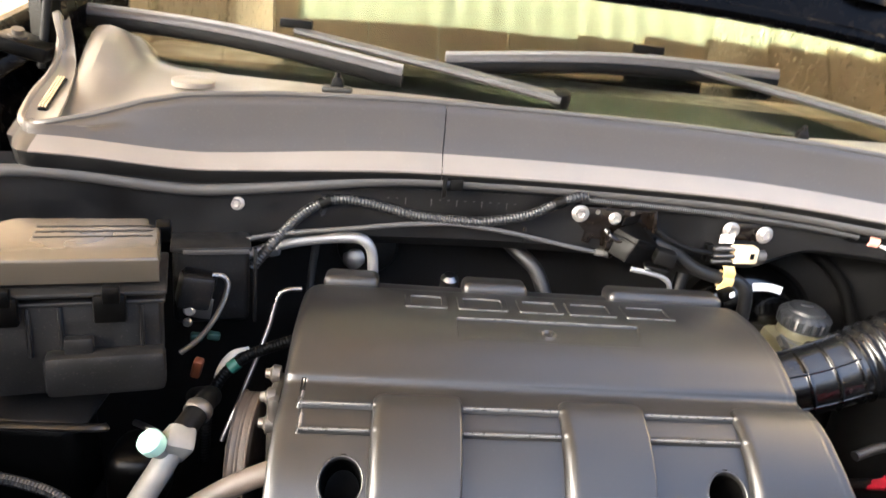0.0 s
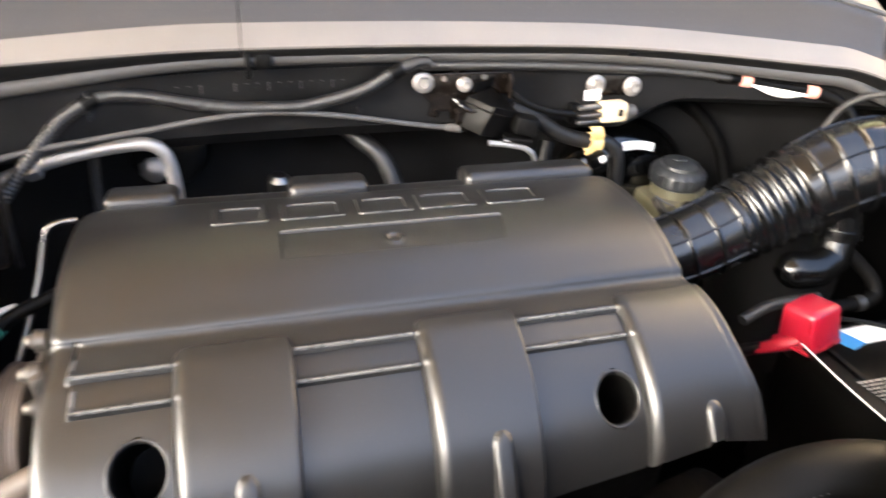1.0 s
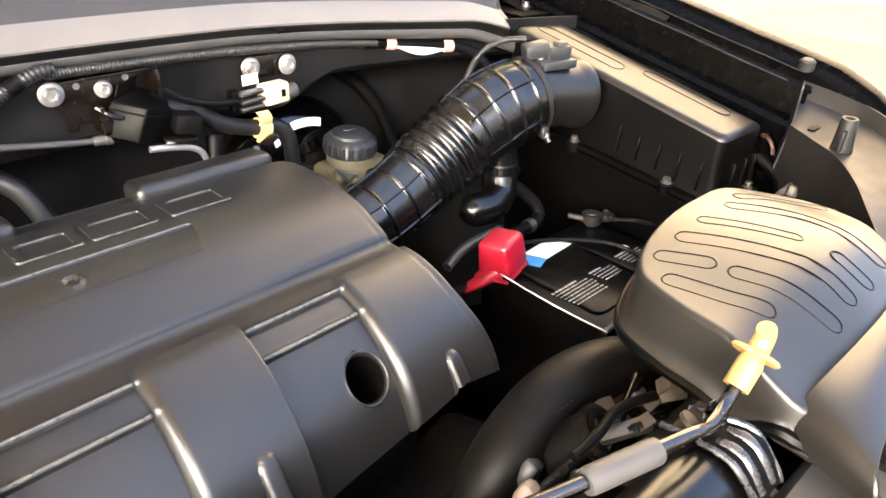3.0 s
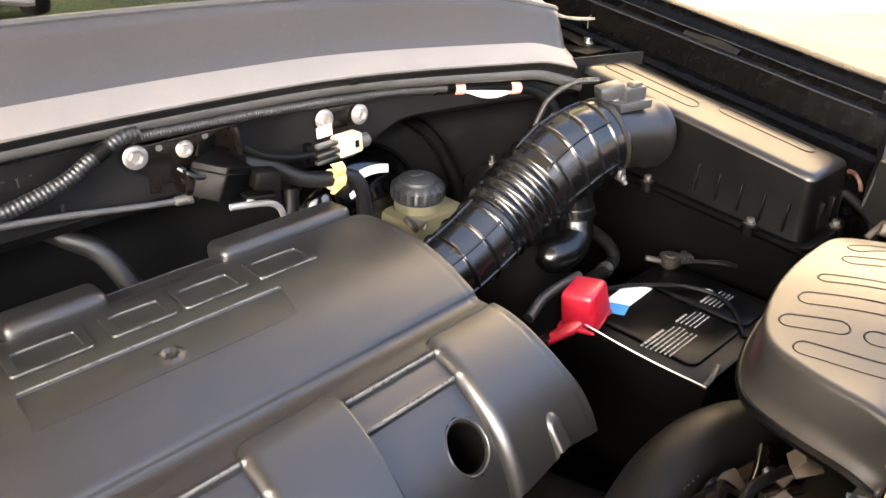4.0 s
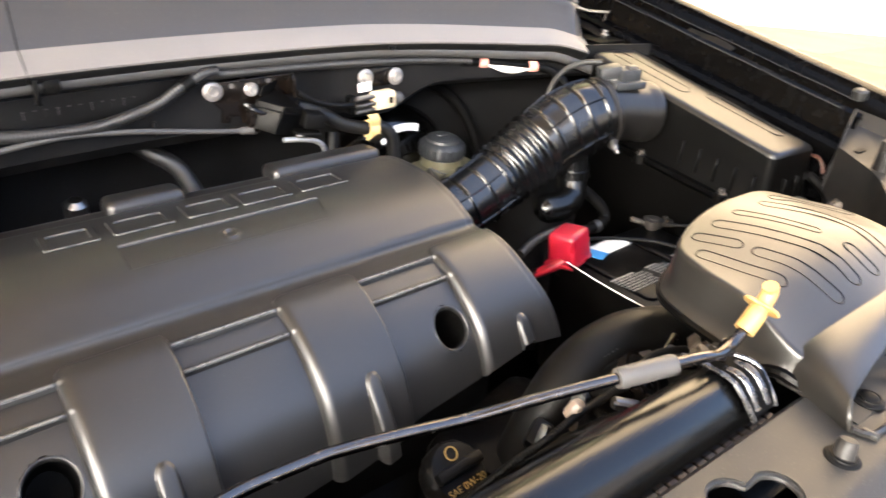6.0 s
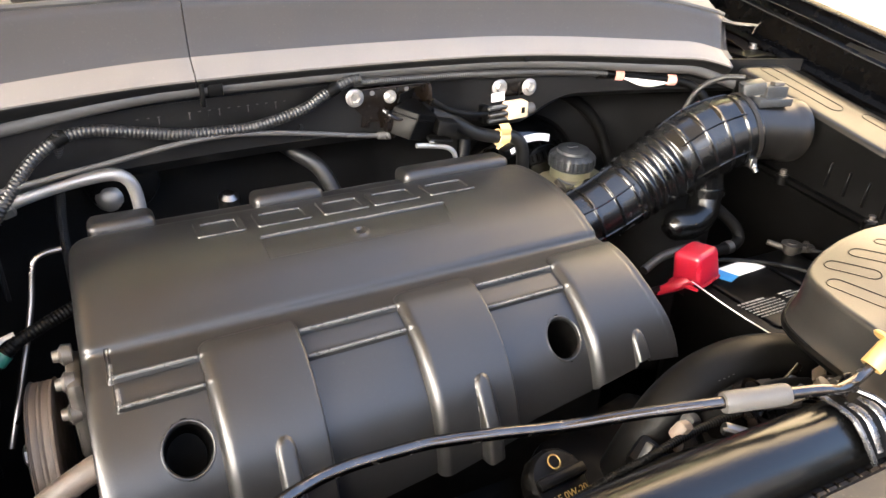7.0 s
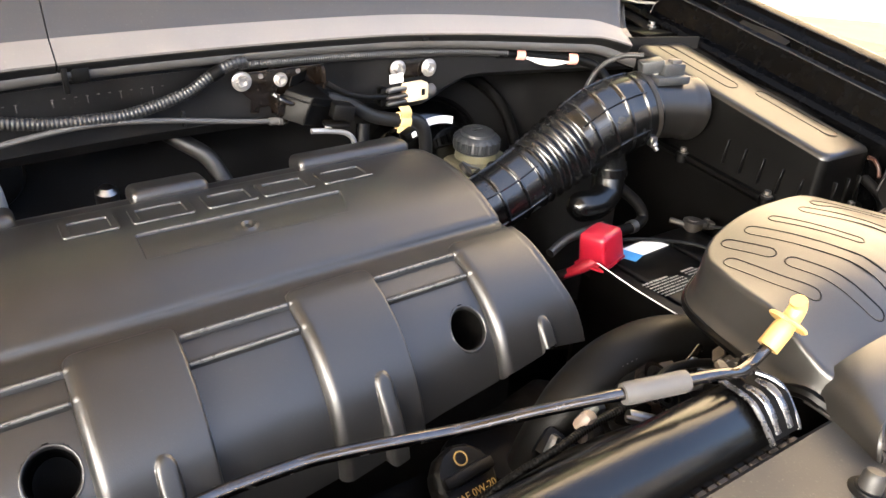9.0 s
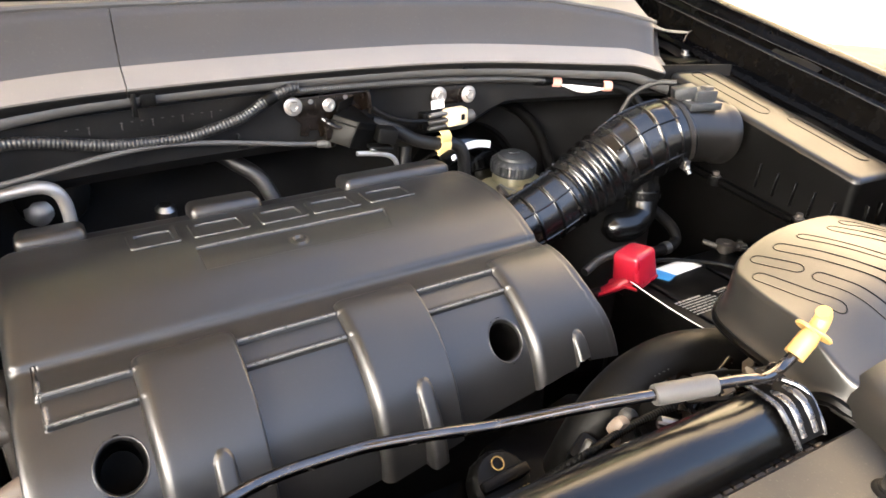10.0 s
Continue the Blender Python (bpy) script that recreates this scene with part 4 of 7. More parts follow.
def pulley():
    p = thing("drive_pulley", (-0.332, 0.06, 0.79), "brown ribbed drive pulley beside the engine", "pulley")
    c, ax = (-0.331, 0.062, 0.862), (-1, 0.03, 0)
    part("rim", lathe([(0.050, -0.012), (0.066, -0.012), (0.068, -0.0105), (0.066, -0.008), (0.0665, -0.004), (0.0655, -0.002), (0.0665, 0.0), (0.0655, 0.002), (0.0665, 0.004), (0.066, 0.008), (0.068, 0.0105), (0.066, 0.012), (0.050, 0.012)], c, ax, 64), M_BELT, p)
    part("hub", lathe([(0.050, -0.010), (0.048, -0.002), (0.026, 0.004), (0.024, 0.012), (0.012, 0.014)], c, ax, 40), M_DARK, p)
    part("bolt", lathe([(0.011, 0.0), (0.011, 0.010), (0.008, 0.012)], (-0.344, 0.062, 0.862), (-1, 0, 0), 6), M_STEEL, p)
    part("side_bolt", lathe([(0.007, 0.0), (0.007, 0.009)], (-0.340, 0.030, 0.845), (-1, 0, 0), 6), M_STEEL, p)


def oil_cap():
    c = (0.098, -0.170, 0.857)
    ax = V(0.05, -0.55, 0.83)
    o = thing("oil_filler_cap", c, "black oil filler cap with gold lettering", "oil cap")
    part("body", lathe([(0.020, -0.03), (0.029, -0.028), (0.031, -0.022), (0.031, -0.004), (0.028, 0.0), (0.020, 0.001), (0.001, 0.001)], c, ax, 48,
                       lambda a, r, h: r * (1 + (0.03 * (math.cos(a * 12) > 0.4) if r > 0.03 else 0))), M_RUBBER, o)
    q = Matrix.Translation(c) @ ax.to_track_quat("Z", "Y").to_matrix().to_4x4()
    bar = rbox((0, 0.002, 0.004), (0.056, 0.012, 0.010), 0.003)
    bar.transform(q)
    part("grip_bar", bar, M_RUBBER, o)
    ring = sweep([V(0.0065 * math.cos(a), 0.017 + 0.0065 * math.sin(a), 0.0040) for a in lin(0, 2 * math.pi, 25)[:-1]], 0.0008, 5, closed=True)
    ring.transform(q)
    part("printed_ring", ring, M_GOLD, o, "gold printed ring")
    fc = bpy.data.curves.new("lettering", "FONT")
    fc.body, fc.size, fc.align_x, fc.align_y, fc.extrude = "SAE 0W-20", 0.0098, "CENTER", "CENTER", 0.0002
    fc.materials.append(M_GOLD)
    t = new("lettering", fc)
    t.parent = o
    t.matrix_parent_inverse = o.matrix_basis.inverted()
    t.matrix_basis = q @ pose(0, -0.0155, 0.0014, 0, 0, 0)
    tagged(t, "gold lettering")


# ---- intake ----
AIR = [(0.300, 0.150, 0.935), (0.345, 0.148, 0.950), (0.400, 0.150, 0.972), (0.455, 0.150, 1.000), (0.505, 0.146, 1.028), (0.550, 0.138, 1.048), (0.596, 0.128, 1.060)]


def intake_hose():
    line = even(spline(AIR, 16), 0.001)
    total = 0.001 * (len(line) - 1)

    def girth(k):
        return interp(k, [(0.0, 0.0420), (0.38, 0.0450), (0.62, 0.0505), (0.75, 0.0545), (0.88, 0.0530), (1.0, 0.0495)])

    def radius(s):
        r = girth(s / total)
        # deep bellows in the middle, narrow bands elsewhere
        a, b = 0.38 * total, 0.62 * total
        if a < s < b:
            r += 0.0045 * (0.5 + 0.5 * math.cos(2 * math.pi * (s - a) / ((b - a) / 5))) - 0.001
        else:
            for c in (0.05, 0.15, 0.25, 0.35, 0.67, 0.755, 0.84, 0.925):
                r += 0.0026 * math.exp(-((s - c * total) / 0.0016) ** 2)
        return r
    h = thing("intake_hose", (0.45, 0.14, 0.95), "glossy black ribbed rubber air intake hose", "intake hose")
    part("tube", sweep(line, radius, 40), M_HOSE, h, angle=70)
    # long moulded ribs
    up = V(0, 0, 1)
    for k in range(6):
        a = radians(-150 + 60 * k + 14)
        for lo, hi in ((0.02, 0.37), (0.64, 0.95)):
            pts = []
            for i in range(int(lo * (len(line) - 1)), int(hi * (len(line) - 1)), 4):
                d = (line[min(i + 1, len(line) - 1)] - line[max(i - 1, 0)]).normalized()
                n = (up - d * up.dot(d)).normalized()
                r = girth(i / (len(line) - 1)) + 0.0009
                pts.append(line[i] + (n * math.cos(a) + d.cross(n) * math.sin(a)) * r)
            part("moulded_rib", sweep(pts, 0.0017, 6), M_HOSE, h)
    # clamp with its screw
    e, d = line[-8], (line[-1] - line[-10]).normalized()
    band = lathe([(0.0496, -0.0032), (0.0518, -0.0032), (0.0518, 0.0032), (0.0496, 0.0032)], e, d, 48)
    c = part("clamp", band, M_GRIME, h, "dull steel hose clamp band")
    side = d.cross(V(0, 0, 1)).normalized()
    q = e + side * 0.040 - V(0, 0, 1) * 0.036
    part("clamp_screw", lathe([(0.0055, -0.010), (0.0055, 0.008), (0.0035, 0.010), (0.0035, 0.016)], q, (0.3, -0.5, -0.8), 8), M_STEEL, c)
    part("clamp_housing", rbox(q, (0.012, 0.012, 0.014), 0.002), M_STEEL, c)
    # lower branch: resonator elbow and stub
    b = thing("resonator_pipe", (0.48, 0.11, 0.87), "glossy black plastic resonator pipe under the intake hose", "resonator pipe")
    part("stub", sweep(spline([(0.535, 0.125, 1.005), (0.537, 0.120, 0.975), (0.532, 0.115, 0.945)], 6), 0.023, 24), M_HOSE, b)
    part("stub_band", lathe([(0.0235, -0.006), (0.0255, -0.006), (0.0255, 0.006), (0.0235, 0.006)], (0.536, 0.119, 0.975), (0.0, 0.1, 1), 28), M_HOSE, b)
    part("elbow", sweep(spline([(0.533, 0.115, 0.962), (0.524, 0.108, 0.944), (0.500, 0.102, 0.936), (0.474, 0.106, 0.935), (0.458, 0.114, 0.930)], 8), lambda s: 0.0225 * math.sqrt(max(0.02, 1 - max(0.0, (s - 0.070) / 0.0225) ** 2)), 24), M_TANK, b)


def meter_housing():
    m = thing("airflow_meter", (0.64, 0.11, 1.0), "satin black airflow meter housing with a plugged sensor", "airflow meter")
    c, d = V(0.594, 0.1285, 1.0585), V(0.985, -0.15, -0.10)
    part("barrel", lathe([(0.043, -0.01), (0.0435, 0.0), (0.0435, 0.060), (0.0445, 0.068), (0.0465, 0.074), (0.0465, 0.084)], c, d, 48), M_LID, m)
    s = V(0.616, 0.116, 1.101)
    part("sensor_base", rbox(s, (0.056, 0.036, 0.012), 0.003, pose(0, 0, 0, 0, 0, -10)), M_CAP, m)
    part("sensor_body", rbox(s + V(0.004, 0.002, 0.013), (0.036, 0.028, 0.018), 0.003, pose(0, 0, 0, 0, 0, -10)), M_CAP, m, "dark grey sensor body")
    part("lock_tab", rbox(s + V(0.006, -0.004, 0.024), (0.016, 0.012, 0.006), 0.0015, pose(0, 0, 0, 0, 0, -10)), M_GRIP, m)
    part("plug", rbox(s + V(-0.020, 0.014, 0.016), (0.032, 0.026, 0.018), 0.003, pose(0, 0, 0, 0, -12, -30)), M_CAP, m, "dark grey cable plug")
    for k in (-1, 1):
        part("screw", lathe([(0.0045, 0), (0.0045, 0.004), (0.002, 0.005)], s + V(k * 0.018, -k * 0.006, 0.006), (0, 0, 1), 12), M_ZINC, m)
    single("sensor_cable", loom([(0.600, 0.150, 1.126), (0.580, 0.172, 1.122), (0.562, 0.192, 1.104), (0.556, 0.208, 1.070), (0.556, 0.23, 1.00)], 0.0040, 0.003), M_LOOM,
               "thin corrugated cable running to the airflow sensor", "cable")


def air_box():
    b = thing("air_filter_box", (0.74, 0.06, 0.80), "black plastic air filter box with ribbed sides", "air filter box")

    def at(x, y, z):
        # the lid falls towards the front
        return V(x, y, z + (y + 0.10) * 0.196 + (x - 0.682) * 0.085 - 5.0 * max(0.0, x - 0.736) ** 2)
    # lid: rings from the crown outwards and down
    x0, x1, y0, y1 = 0.682, 0.790, -0.104, 0.240
    bm = bmesh.new()
    prof = [(0.0535, 1.0490), (0.046, 1.0490), (0.038, 1.0490), (0.030, 1.0490), (0.022, 1.0490), (0.015, 1.0489), (0.008, 1.0488), (0.0035, 1.0480), (0.0010, 1.0458), (0.0, 1.042), (-0.002, 1.01), (-0.006, 0.972), (-0.007, 0.966)]
    rings = []
    for inset, z in prof:
        o = rrect(x0 + inset, y0 + inset, x1 - inset, y1 - inset, max(0.003, 0.011 - inset * 0.2), 6)
        rings.append([bm.verts.new(at(x, y, z) - V(0, 0, (y + 0.10) * 0.10 if z < 0.98 else 0)) for x, y in o])
    walls = [[v.co.copy() for v in r] for r in rings[9:]]
    for a, c in zip(rings[:10], rings[1:10]):
        for k in range(len(a)):
            bm.faces.new((a[k], a[(k + 1) % len(a)], c[(k + 1) % len(a)], c[k]))
    bm.faces.new(rings[0])
    bmesh.ops.delete(bm, geom=[v for v in bm.verts if not v.link_faces], context="VERTS")
    lid = part("lid", bm, M_LID, b)
    # same lid, but its upright side is coloured darker for shade
    sd = bmesh.new()
    rings = [[sd.verts.new(v) for v in r] for r in walls]
    for a, c in zip(rings, rings[1:]):
        for k in range(len(a)):
            sd.faces.new((a[k], a[(k + 1) % len(a)], c[(k + 1) % len(a)], c[k]))
    part("lid_side", sd, M_BOX, lid, "lid side, its shade put in as near-black plastic")
    fl = bmesh.new()
    ring = []
    for off, z in ((0.008, 0.968), (0.018, 0.968), (0.018, 0.962), (0.012, 0.955), (0.008, 0.80), (0.0, 0.70)):
        o = rrect(x0 - off, y0 - off, x1 + 0.004, y1 + off, 0.018, 6)
        ring.append([fl.verts.new(V(x, y, z + ((y + 0.10) * 0.096 if z > 0.9 else 0))) for x, y in o])
    for a, c in zip(ring, ring[1:]):
        for k in range(len(a)):
            fl.faces.new((a[k], a[(k + 1) % len(a)], c[(k + 1) % len(a)], c[k]))
    part("lower_box", fl, M_BOX, b)
    # upright ribs on the lid's side and front
    for y in (-0.085, -0.055, -0.025, 0.005, 0.035):
        part("side_rib", rbox((0.676, y, 0.992 + (y + 0.1) * 0.13), (0.006, 0.0025, 0.036), 0.0008, pose(0, 0, 0, 0, 6, 0), 1), M_BOX, b)
    for x in (0.715, 0.745, 0.772):
        part("side_rib", rbox((x, -0.109, 0.992), (0.0025, 0.006, 0.036), 0.0008, None, 1), M_BOX, b)
    # moulded loops on top
    for cx, cy, w in ((0.722, 0.150, 0.150), (0.745, -0.010, 0.130)):
        loop = [at(cx + py, cy + px, 1.0490) for px, py in capsule(0, 0, w, 0.022, 6)]
        part("moulded_loop", sweep(loop, 0.0007, 6, closed=True), M_BOX, b)
    for c in ((0.668, -0.048, 0.974), (0.757, -0.117, 0.968), (0.668, 0.10, 0.986)):
        part("boss", lathe([(0.010, -0.012), (0.010, 0.0), (0.008, 0.002)], c, (0, 0, 1), 18), M_BOX, b)
        part("screw", lathe([(0.0075, 0.001), (0.0075, 0.003), (0.0048, 0.004), (0.0048, 0.009), (0.003, 0.0098)], c, (0, 0, 1), 12), M_CASTDARK, b, "dull cross-head screw")


# ---- battery ----
def battery():
    b = thing("battery", (0.52, -0.04, 0.72), "black car battery with printed white labels", "battery")
    zt = 0.897
    part("case", rbox((0.535, -0.045, 0.80), (0.215, 0.175, 0.17), 0.006), M_BOX, b)
    part("lid", rbox((0.535, -0.045, zt - 0.011), (0.220, 0.180, 0.022), 0.005), M_BOX, b)
    part("filler_cover", prism(rrect(0.450, -0.112, 0.555, 0.012, 0.012, 5), zt - 0.002, zt + 0.004, 0.002), M_BOX, b)
    part("filler_cover", prism(rrect(0.562, -0.112, 0.625, 0.012, 0.012, 5), zt - 0.002, zt + 0.004, 0.002), M_BOX, b)
    part("sticker", prism(((0.487, 0.028), (0.545, 0.034), (0.556, 0.006), (0.500, 0.002)), zt + 0.0042, zt + 0.0048), M_PAPER, b, "white and blue sticker")
    part("sticker_blue", prism(((0.470, 0.008), (0.487, 0.028), (0.500, 0.002), (0.478, -0.006)), zt + 0.0042, zt + 0.0048), M_BLUE, b, "blue sticker corner")
    rnd = random.Random(5)
    for (ox, oy, rows, wmax) in ((0.4395, -0.054, 7, 0.062), (0.512, -0.0535, 5, 0.034), (0.572, -0.050, 5, 0.040)):
        bm = bmesh.new()
        for r in range(rows):
            x = ox + r * 0.0010
            y = oy - r * 0.0052
            while x < ox + wmax * (1 if r else 0.7):
                w = rnd.uniform(0.0015, 0.006)
                bm = join(bm, rbox((x + w / 2, y + (x - ox) * 0.02, zt + 0.0046), (w, 0.0014 if r else 0.0026, 0.0006), 0.0, None, 1))
                x += w + rnd.uniform(0.0008, 0.0022)
        part("print", bm, M_PRINT, b, "small white print shown as bars")
    part("round_mark", lathe([(0.0055, 0), (0.0065, 0.0006), (0.0045, 0.0006)], (0.602, -0.043, zt + 0.0042), (0, 0, 1), 20), M_PAPER, b)
    part("terminal_post", lathe([(0.0085, 0), (0.0085, 0.016), (0.007, 0.018)], (0.630, 0.028, zt), (0, 0, 1), 20), M_GRIME, b)
    t = part("terminal_clamp", join(lathe([(0.0095, 0), (0.014, 0.001), (0.0145, 0.012), (0.0095, 0.013)], (0.630, 0.028, zt + 0.004), (0, 0, 1), 22),
                                    rbox((0.646, 0.018, zt + 0.010), (0.026, 0.013, 0.011), 0.003, pose(0, 0, 0, 0, 0, -30))), M_GRIME, b, "dull cast battery clamp")
    part("clamp_nut", lathe([(0.0058, -0.008), (0.0058, -0.002), (0.0032, -0.002), (0.0032, 0.006), (0.0058, 0.006), (0.0058, 0.010)], (0.650, 0.016, zt + 0.012), (0.5, 0.86, 0), 6), M_GRIME, t)
    part("clamp_bolt", lathe([(0.0045, -0.004), (0.0045, 0.018), (0.003, 0.020)], (0.618, 0.036, zt + 0.010), (-0.7, 0.7, 0.2), 8), M_GRIME, t)
    # red cover over the other post, with its boot
    r = thing("terminal_cover", (0.437, 0.02, 0.9), "glossy red plastic battery terminal cover", "terminal cover")
    rot = pose(0, 0, 0, -8, -6, 14)
    part("cap", rbox((0.437, 0.022, 0.923), (0.050, 0.044, 0.046), 0.007, rot, 3, 0.90), M_RED, r)
    part("lip", rbox((0.437, 0.020, 0.902), (0.0525, 0.0465, 0.005), 0.002, rot), M_RED, r)
    part("boot", sweep(spline([(0.425, 0.016, 0.908), (0.410, 0.026, 0.894), (0.396, 0.040, 0.880)], 6), lambda s: 0.0115 - 0.10 * s, 18, flat=0.8), M_RED, r)
    single("battery_cable", tube([(0.400, 0.036, 0.884), (0.380, 0.060, 0.862), (0.370, 0.10, 0.82), (0.36, 0.12, 0.74)], 0.007), M_RUBBER, "thick black battery cable leaving the red cover", "cable")
    single("battery_strap_cable", tube([(0.470, 0.048, 0.900), (0.500, 0.040, 0.907), (0.545, 0.014, 0.908), (0.585, -0.030, 0.908), (0.590, -0.075, 0.904), (0.545, -0.12, 0.898)], 0.0028, 8), M_RUBBER, "thin black cable lying across the battery", "cable")
    # heat shield beside it
    p = thing("battery_shield", (0.42, -0.06, 0.74), "thin black battery side panel with a pale edge", "battery tray panel")
    part("panel", sheet(lambda u, v: V(0.4185 + 0.004 * math.sin(u * 20) - 0.018 * v, u, 0.908 - 0.20 * v), lin(-0.142, 0.014, 12), lin(0, 1, 8), 0.002), M_BOX, p)
    part("edge_trim", sweep([V(0.4175 + 0.004 * math.sin(y * 20), y, 0.9095) for y in lin(-0.142, 0.014, 14)], 0.0009, 6), M_PAPER, p, "pale edge")
    part("hook", tube([(0.416, -0.1405, 0.9095), (0.430, -0.1400, 0.9105), (0.440, -0.1400, 0.9240)], 0.0030, 8), M_GRIP, p, "short grey peg")
    c = thing("cable_connector", (0.69, -0.06, 0.9), "pale cable connector on black wires beside the battery", "connector")
    part("shell", rbox((0.690, -0.058, 0.905), (0.022, 0.014, 0.014), 0.003, pose(0, 0, 0, 0, 0, -24)), M_CREAM, c)
    for k in (0, 1):
        part("wire", tube([(0.640, 0.006 - 0.006 * k, 0.912), (0.660, -0.030, 0.914 + 0.003 * k), (0.684, -0.052 - 0.004 * k, 0.906), (0.705, -0.085, 0.900), (0.72, -0.13, 0.87)], 0.0022, 7), M_RUBBER, c)


# ---- air inlet duct at the front corner ----
LOOPS = [
    ([(0.450, -0.224), (0.505, -0.246), (0.534, -0.268)], 0.013),
    ([(0.422, -0.231), (0.452, -0.275), (0.453, -0.314), (0.452, -0.340)], 0.015),
    ([(0.374, -0.230), (0.393, -0.266), (0.405, -0.291)], 0.012),
    ([(0.336, -0.234), (0.365, -0.293), (0.377, -0.324), (0.377, -0.344)], 0.015),
    ([(0.299, -0.237), (0.313, -0.266)], 0.014),
    ([(0.411, -0.322), (0.411, -0.346)], 0.014),
    ([(0.317, -0.286), (0.331, -0.322), (0.338, -0.350)], 0.014),
    ([(0.275, -0.258), (0.284, -0.294), (0.294, -0.318)], 0.014),
]


def inlet_duct():
    d = thing("air_inlet_duct", (0.40, -0.29, 1.0), "satin black moulded air inlet duct with raised loops", "air duct")
    pts = [(0.268, -0.262), (0.284, -0.228), (0.330, -0.208), (0.400, -0.200), (0.480, -0.203), (0.530, -0.228), (0.545, -0.268), (0.530, -0.315), (0.496, -0.352),
           (0.440, -0.380), (0.360, -0.386), (0.290, -0.384), (0.262, -0.368), (0.258, -0.335), (0.262, -0.298)]
    out = [p for p in spline([(x, y, 0) for x, y in pts], 6, True)]
    c = V(0.395, -0.288, 0)

    def crown(x, y):
        # flat at the back, falling towards the mouth
        return 1.082 + 0.006 * math.exp(-((x - 0.36) / 0.08) ** 2 - ((y + 0.26) / 0.06) ** 2) - 0.030 * smooth(-0.30, -0.39, y) - 0.020 * smooth(0.44, 0.55, x) - 0.012 * smooth(0.40, 0.262, x)
    bm = bmesh.new()
    rings = []
    R = 0.0045
    for k in (0.0, 0.2, 0.4, 0.55, 0.68, 0.78, 0.86, 0.92, 0.955, 0.970, 0.981, 0.990, 0.996, 1.0):
        ring = []
        for p in out:
            q = c + (p - c) * k
            dist = (p - q).length
            t = max(0.0, 1 - dist / R)
            ring.append(V(q.x, q.y, crown(q.x, q.y) - R * (1 - math.sqrt(max(0.0, 1 - t * t)))))
        rings.append(ring)
    for drop, grow in ((0.012, 0.0008), (0.025, 0.0018), (0.035, 0.003), (0.038, 0.006), (0.041, 0.0075), (0.044, 0.007), (0.047, 0.003)):
        rings.append([v + V(0, 0, -drop * (1 - 0.62 * smooth(-0.322, -0.362, v.y) * smooth(0.33, 0.27, v.x))) + (V(v.x, v.y, 0) - c).normalized() * grow for v in rings[13]])
    vr = [[bm.verts.new(v) for v in r] for r in rings[1:]]
    cv = bm.verts.new((c.x, c.y, crown(c.x, c.y)))
    n = len(out)
    for k in range(n):
        bm.faces.new((cv, vr[0][k], vr[0][(k + 1) % n]))
    for a, b in zip(vr, vr[1:]):
        for k in range(n):
            bm.faces.new((a[k], a[(k + 1) % n], b[(k + 1) % n], b[k]))
    part("body", bm, M_SNORKEL, d, angle=50)
    part("rubber_rim", sweep([V(p.x, p.y, crown(p.x, p.y) - R - 0.044 * (1 - 0.62 * smooth(-0.322, -0.362, p.y) * smooth(0.33, 0.27, p.x))) + (p - c).normalized() * 0.005 for p in out], 0.0050, 8, closed=True), M_BOX, d, "black rubber lower rim")
    # stadium loops lie along the duct, bending over its front
    for way, w in LOOPS:
        low = [0.012 * smooth(0.40, 0.262, x) for x, y in way]
        mid = even(spline([(x + 1.2 * h, y + 0.5 * h, 0) for (x, y), h in zip(way, low)], 10), 0.003)
        left, right = [], []
        for i, p in enumerate(mid):
            t = (mid[min(i + 1, len(mid) - 1)] - mid[max(i - 1, 0)]).normalized()
            n2 = V(-t.y, t.x, 0) * (w / 2)
            left.append(p + n2)
            right.append(p - n2)

        def arc(c0, t):
            n2 = V(-t.y, t.x, 0)
            return [c0 + (n2 * math.cos(a) + t * math.sin(a)) * (w / 2) for a in lin(0, math.pi, 9)[1:-1]]
        ring = left + arc(mid[-1], (mid[-1] - mid[-3]).normalized()) + right[::-1] + [q for q in arc(mid[0], (mid[0] - mid[2]).normalized())]
        part("raised_loop", sweep([V(q.x, q.y, crown(q.x, q.y) - 0.0005) for q in ring], 0.0010, 6, closed=True), M_BOX, d)
    # mouth
    A = [(0.262, -0.355, 1.014), (0.266, -0.360, 1.040), (0.292, -0.364, 1.054), (0.340, -0.366, 1.059), (0.390, -0.366, 1.060), (0.445, -0.360, 1.058), (0.490, -0.345, 1.052), (0.510, -0.338, 1.036), (0.516, -0.332, 1.018)]
    B = [(0.240, -0.421, 1.018), (0.2415, -0.415, 1.034), (0.256, -0.408, 1.0435), (0.316, -0.399, 1.0500), (0.378, -0.391, 1.0530), (0.445, -0.387, 1.0510), (0.472, -0.395, 1.047), (0.481, -0.412, 1.030), (0.478, -0.420, 1.008)]
    sa, sb = spline(A, 6), spline(B, 6)
    part("mouth", sheet(lambda u, v: sa[int(u)] + (sb[int(u)] - sa[int(u)]) * v + V(0, 0, 0.004 * math.sin(math.pi * v)), range(len(sa)), lin(0, 1, 8), 0.0025), M_SNORKEL, d)
    part("mouth_rim", sweep(sb, 0.0019, 6), M_SNORKEL, d)
    part("mouth_sill", sweep([q + V(0, 0, 0.006 - 0.022 * smooth(0.22, 0.62, q.x)) for q in spline([B[0], (0.254, -0.433, 1.018), (0.330, -0.430, 1.018), (0.430, -0.425, 1.018), (0.465, -0.423, 1.018), B[-1]], 6)], 0.0024, 6), M_SNORKEL, d)
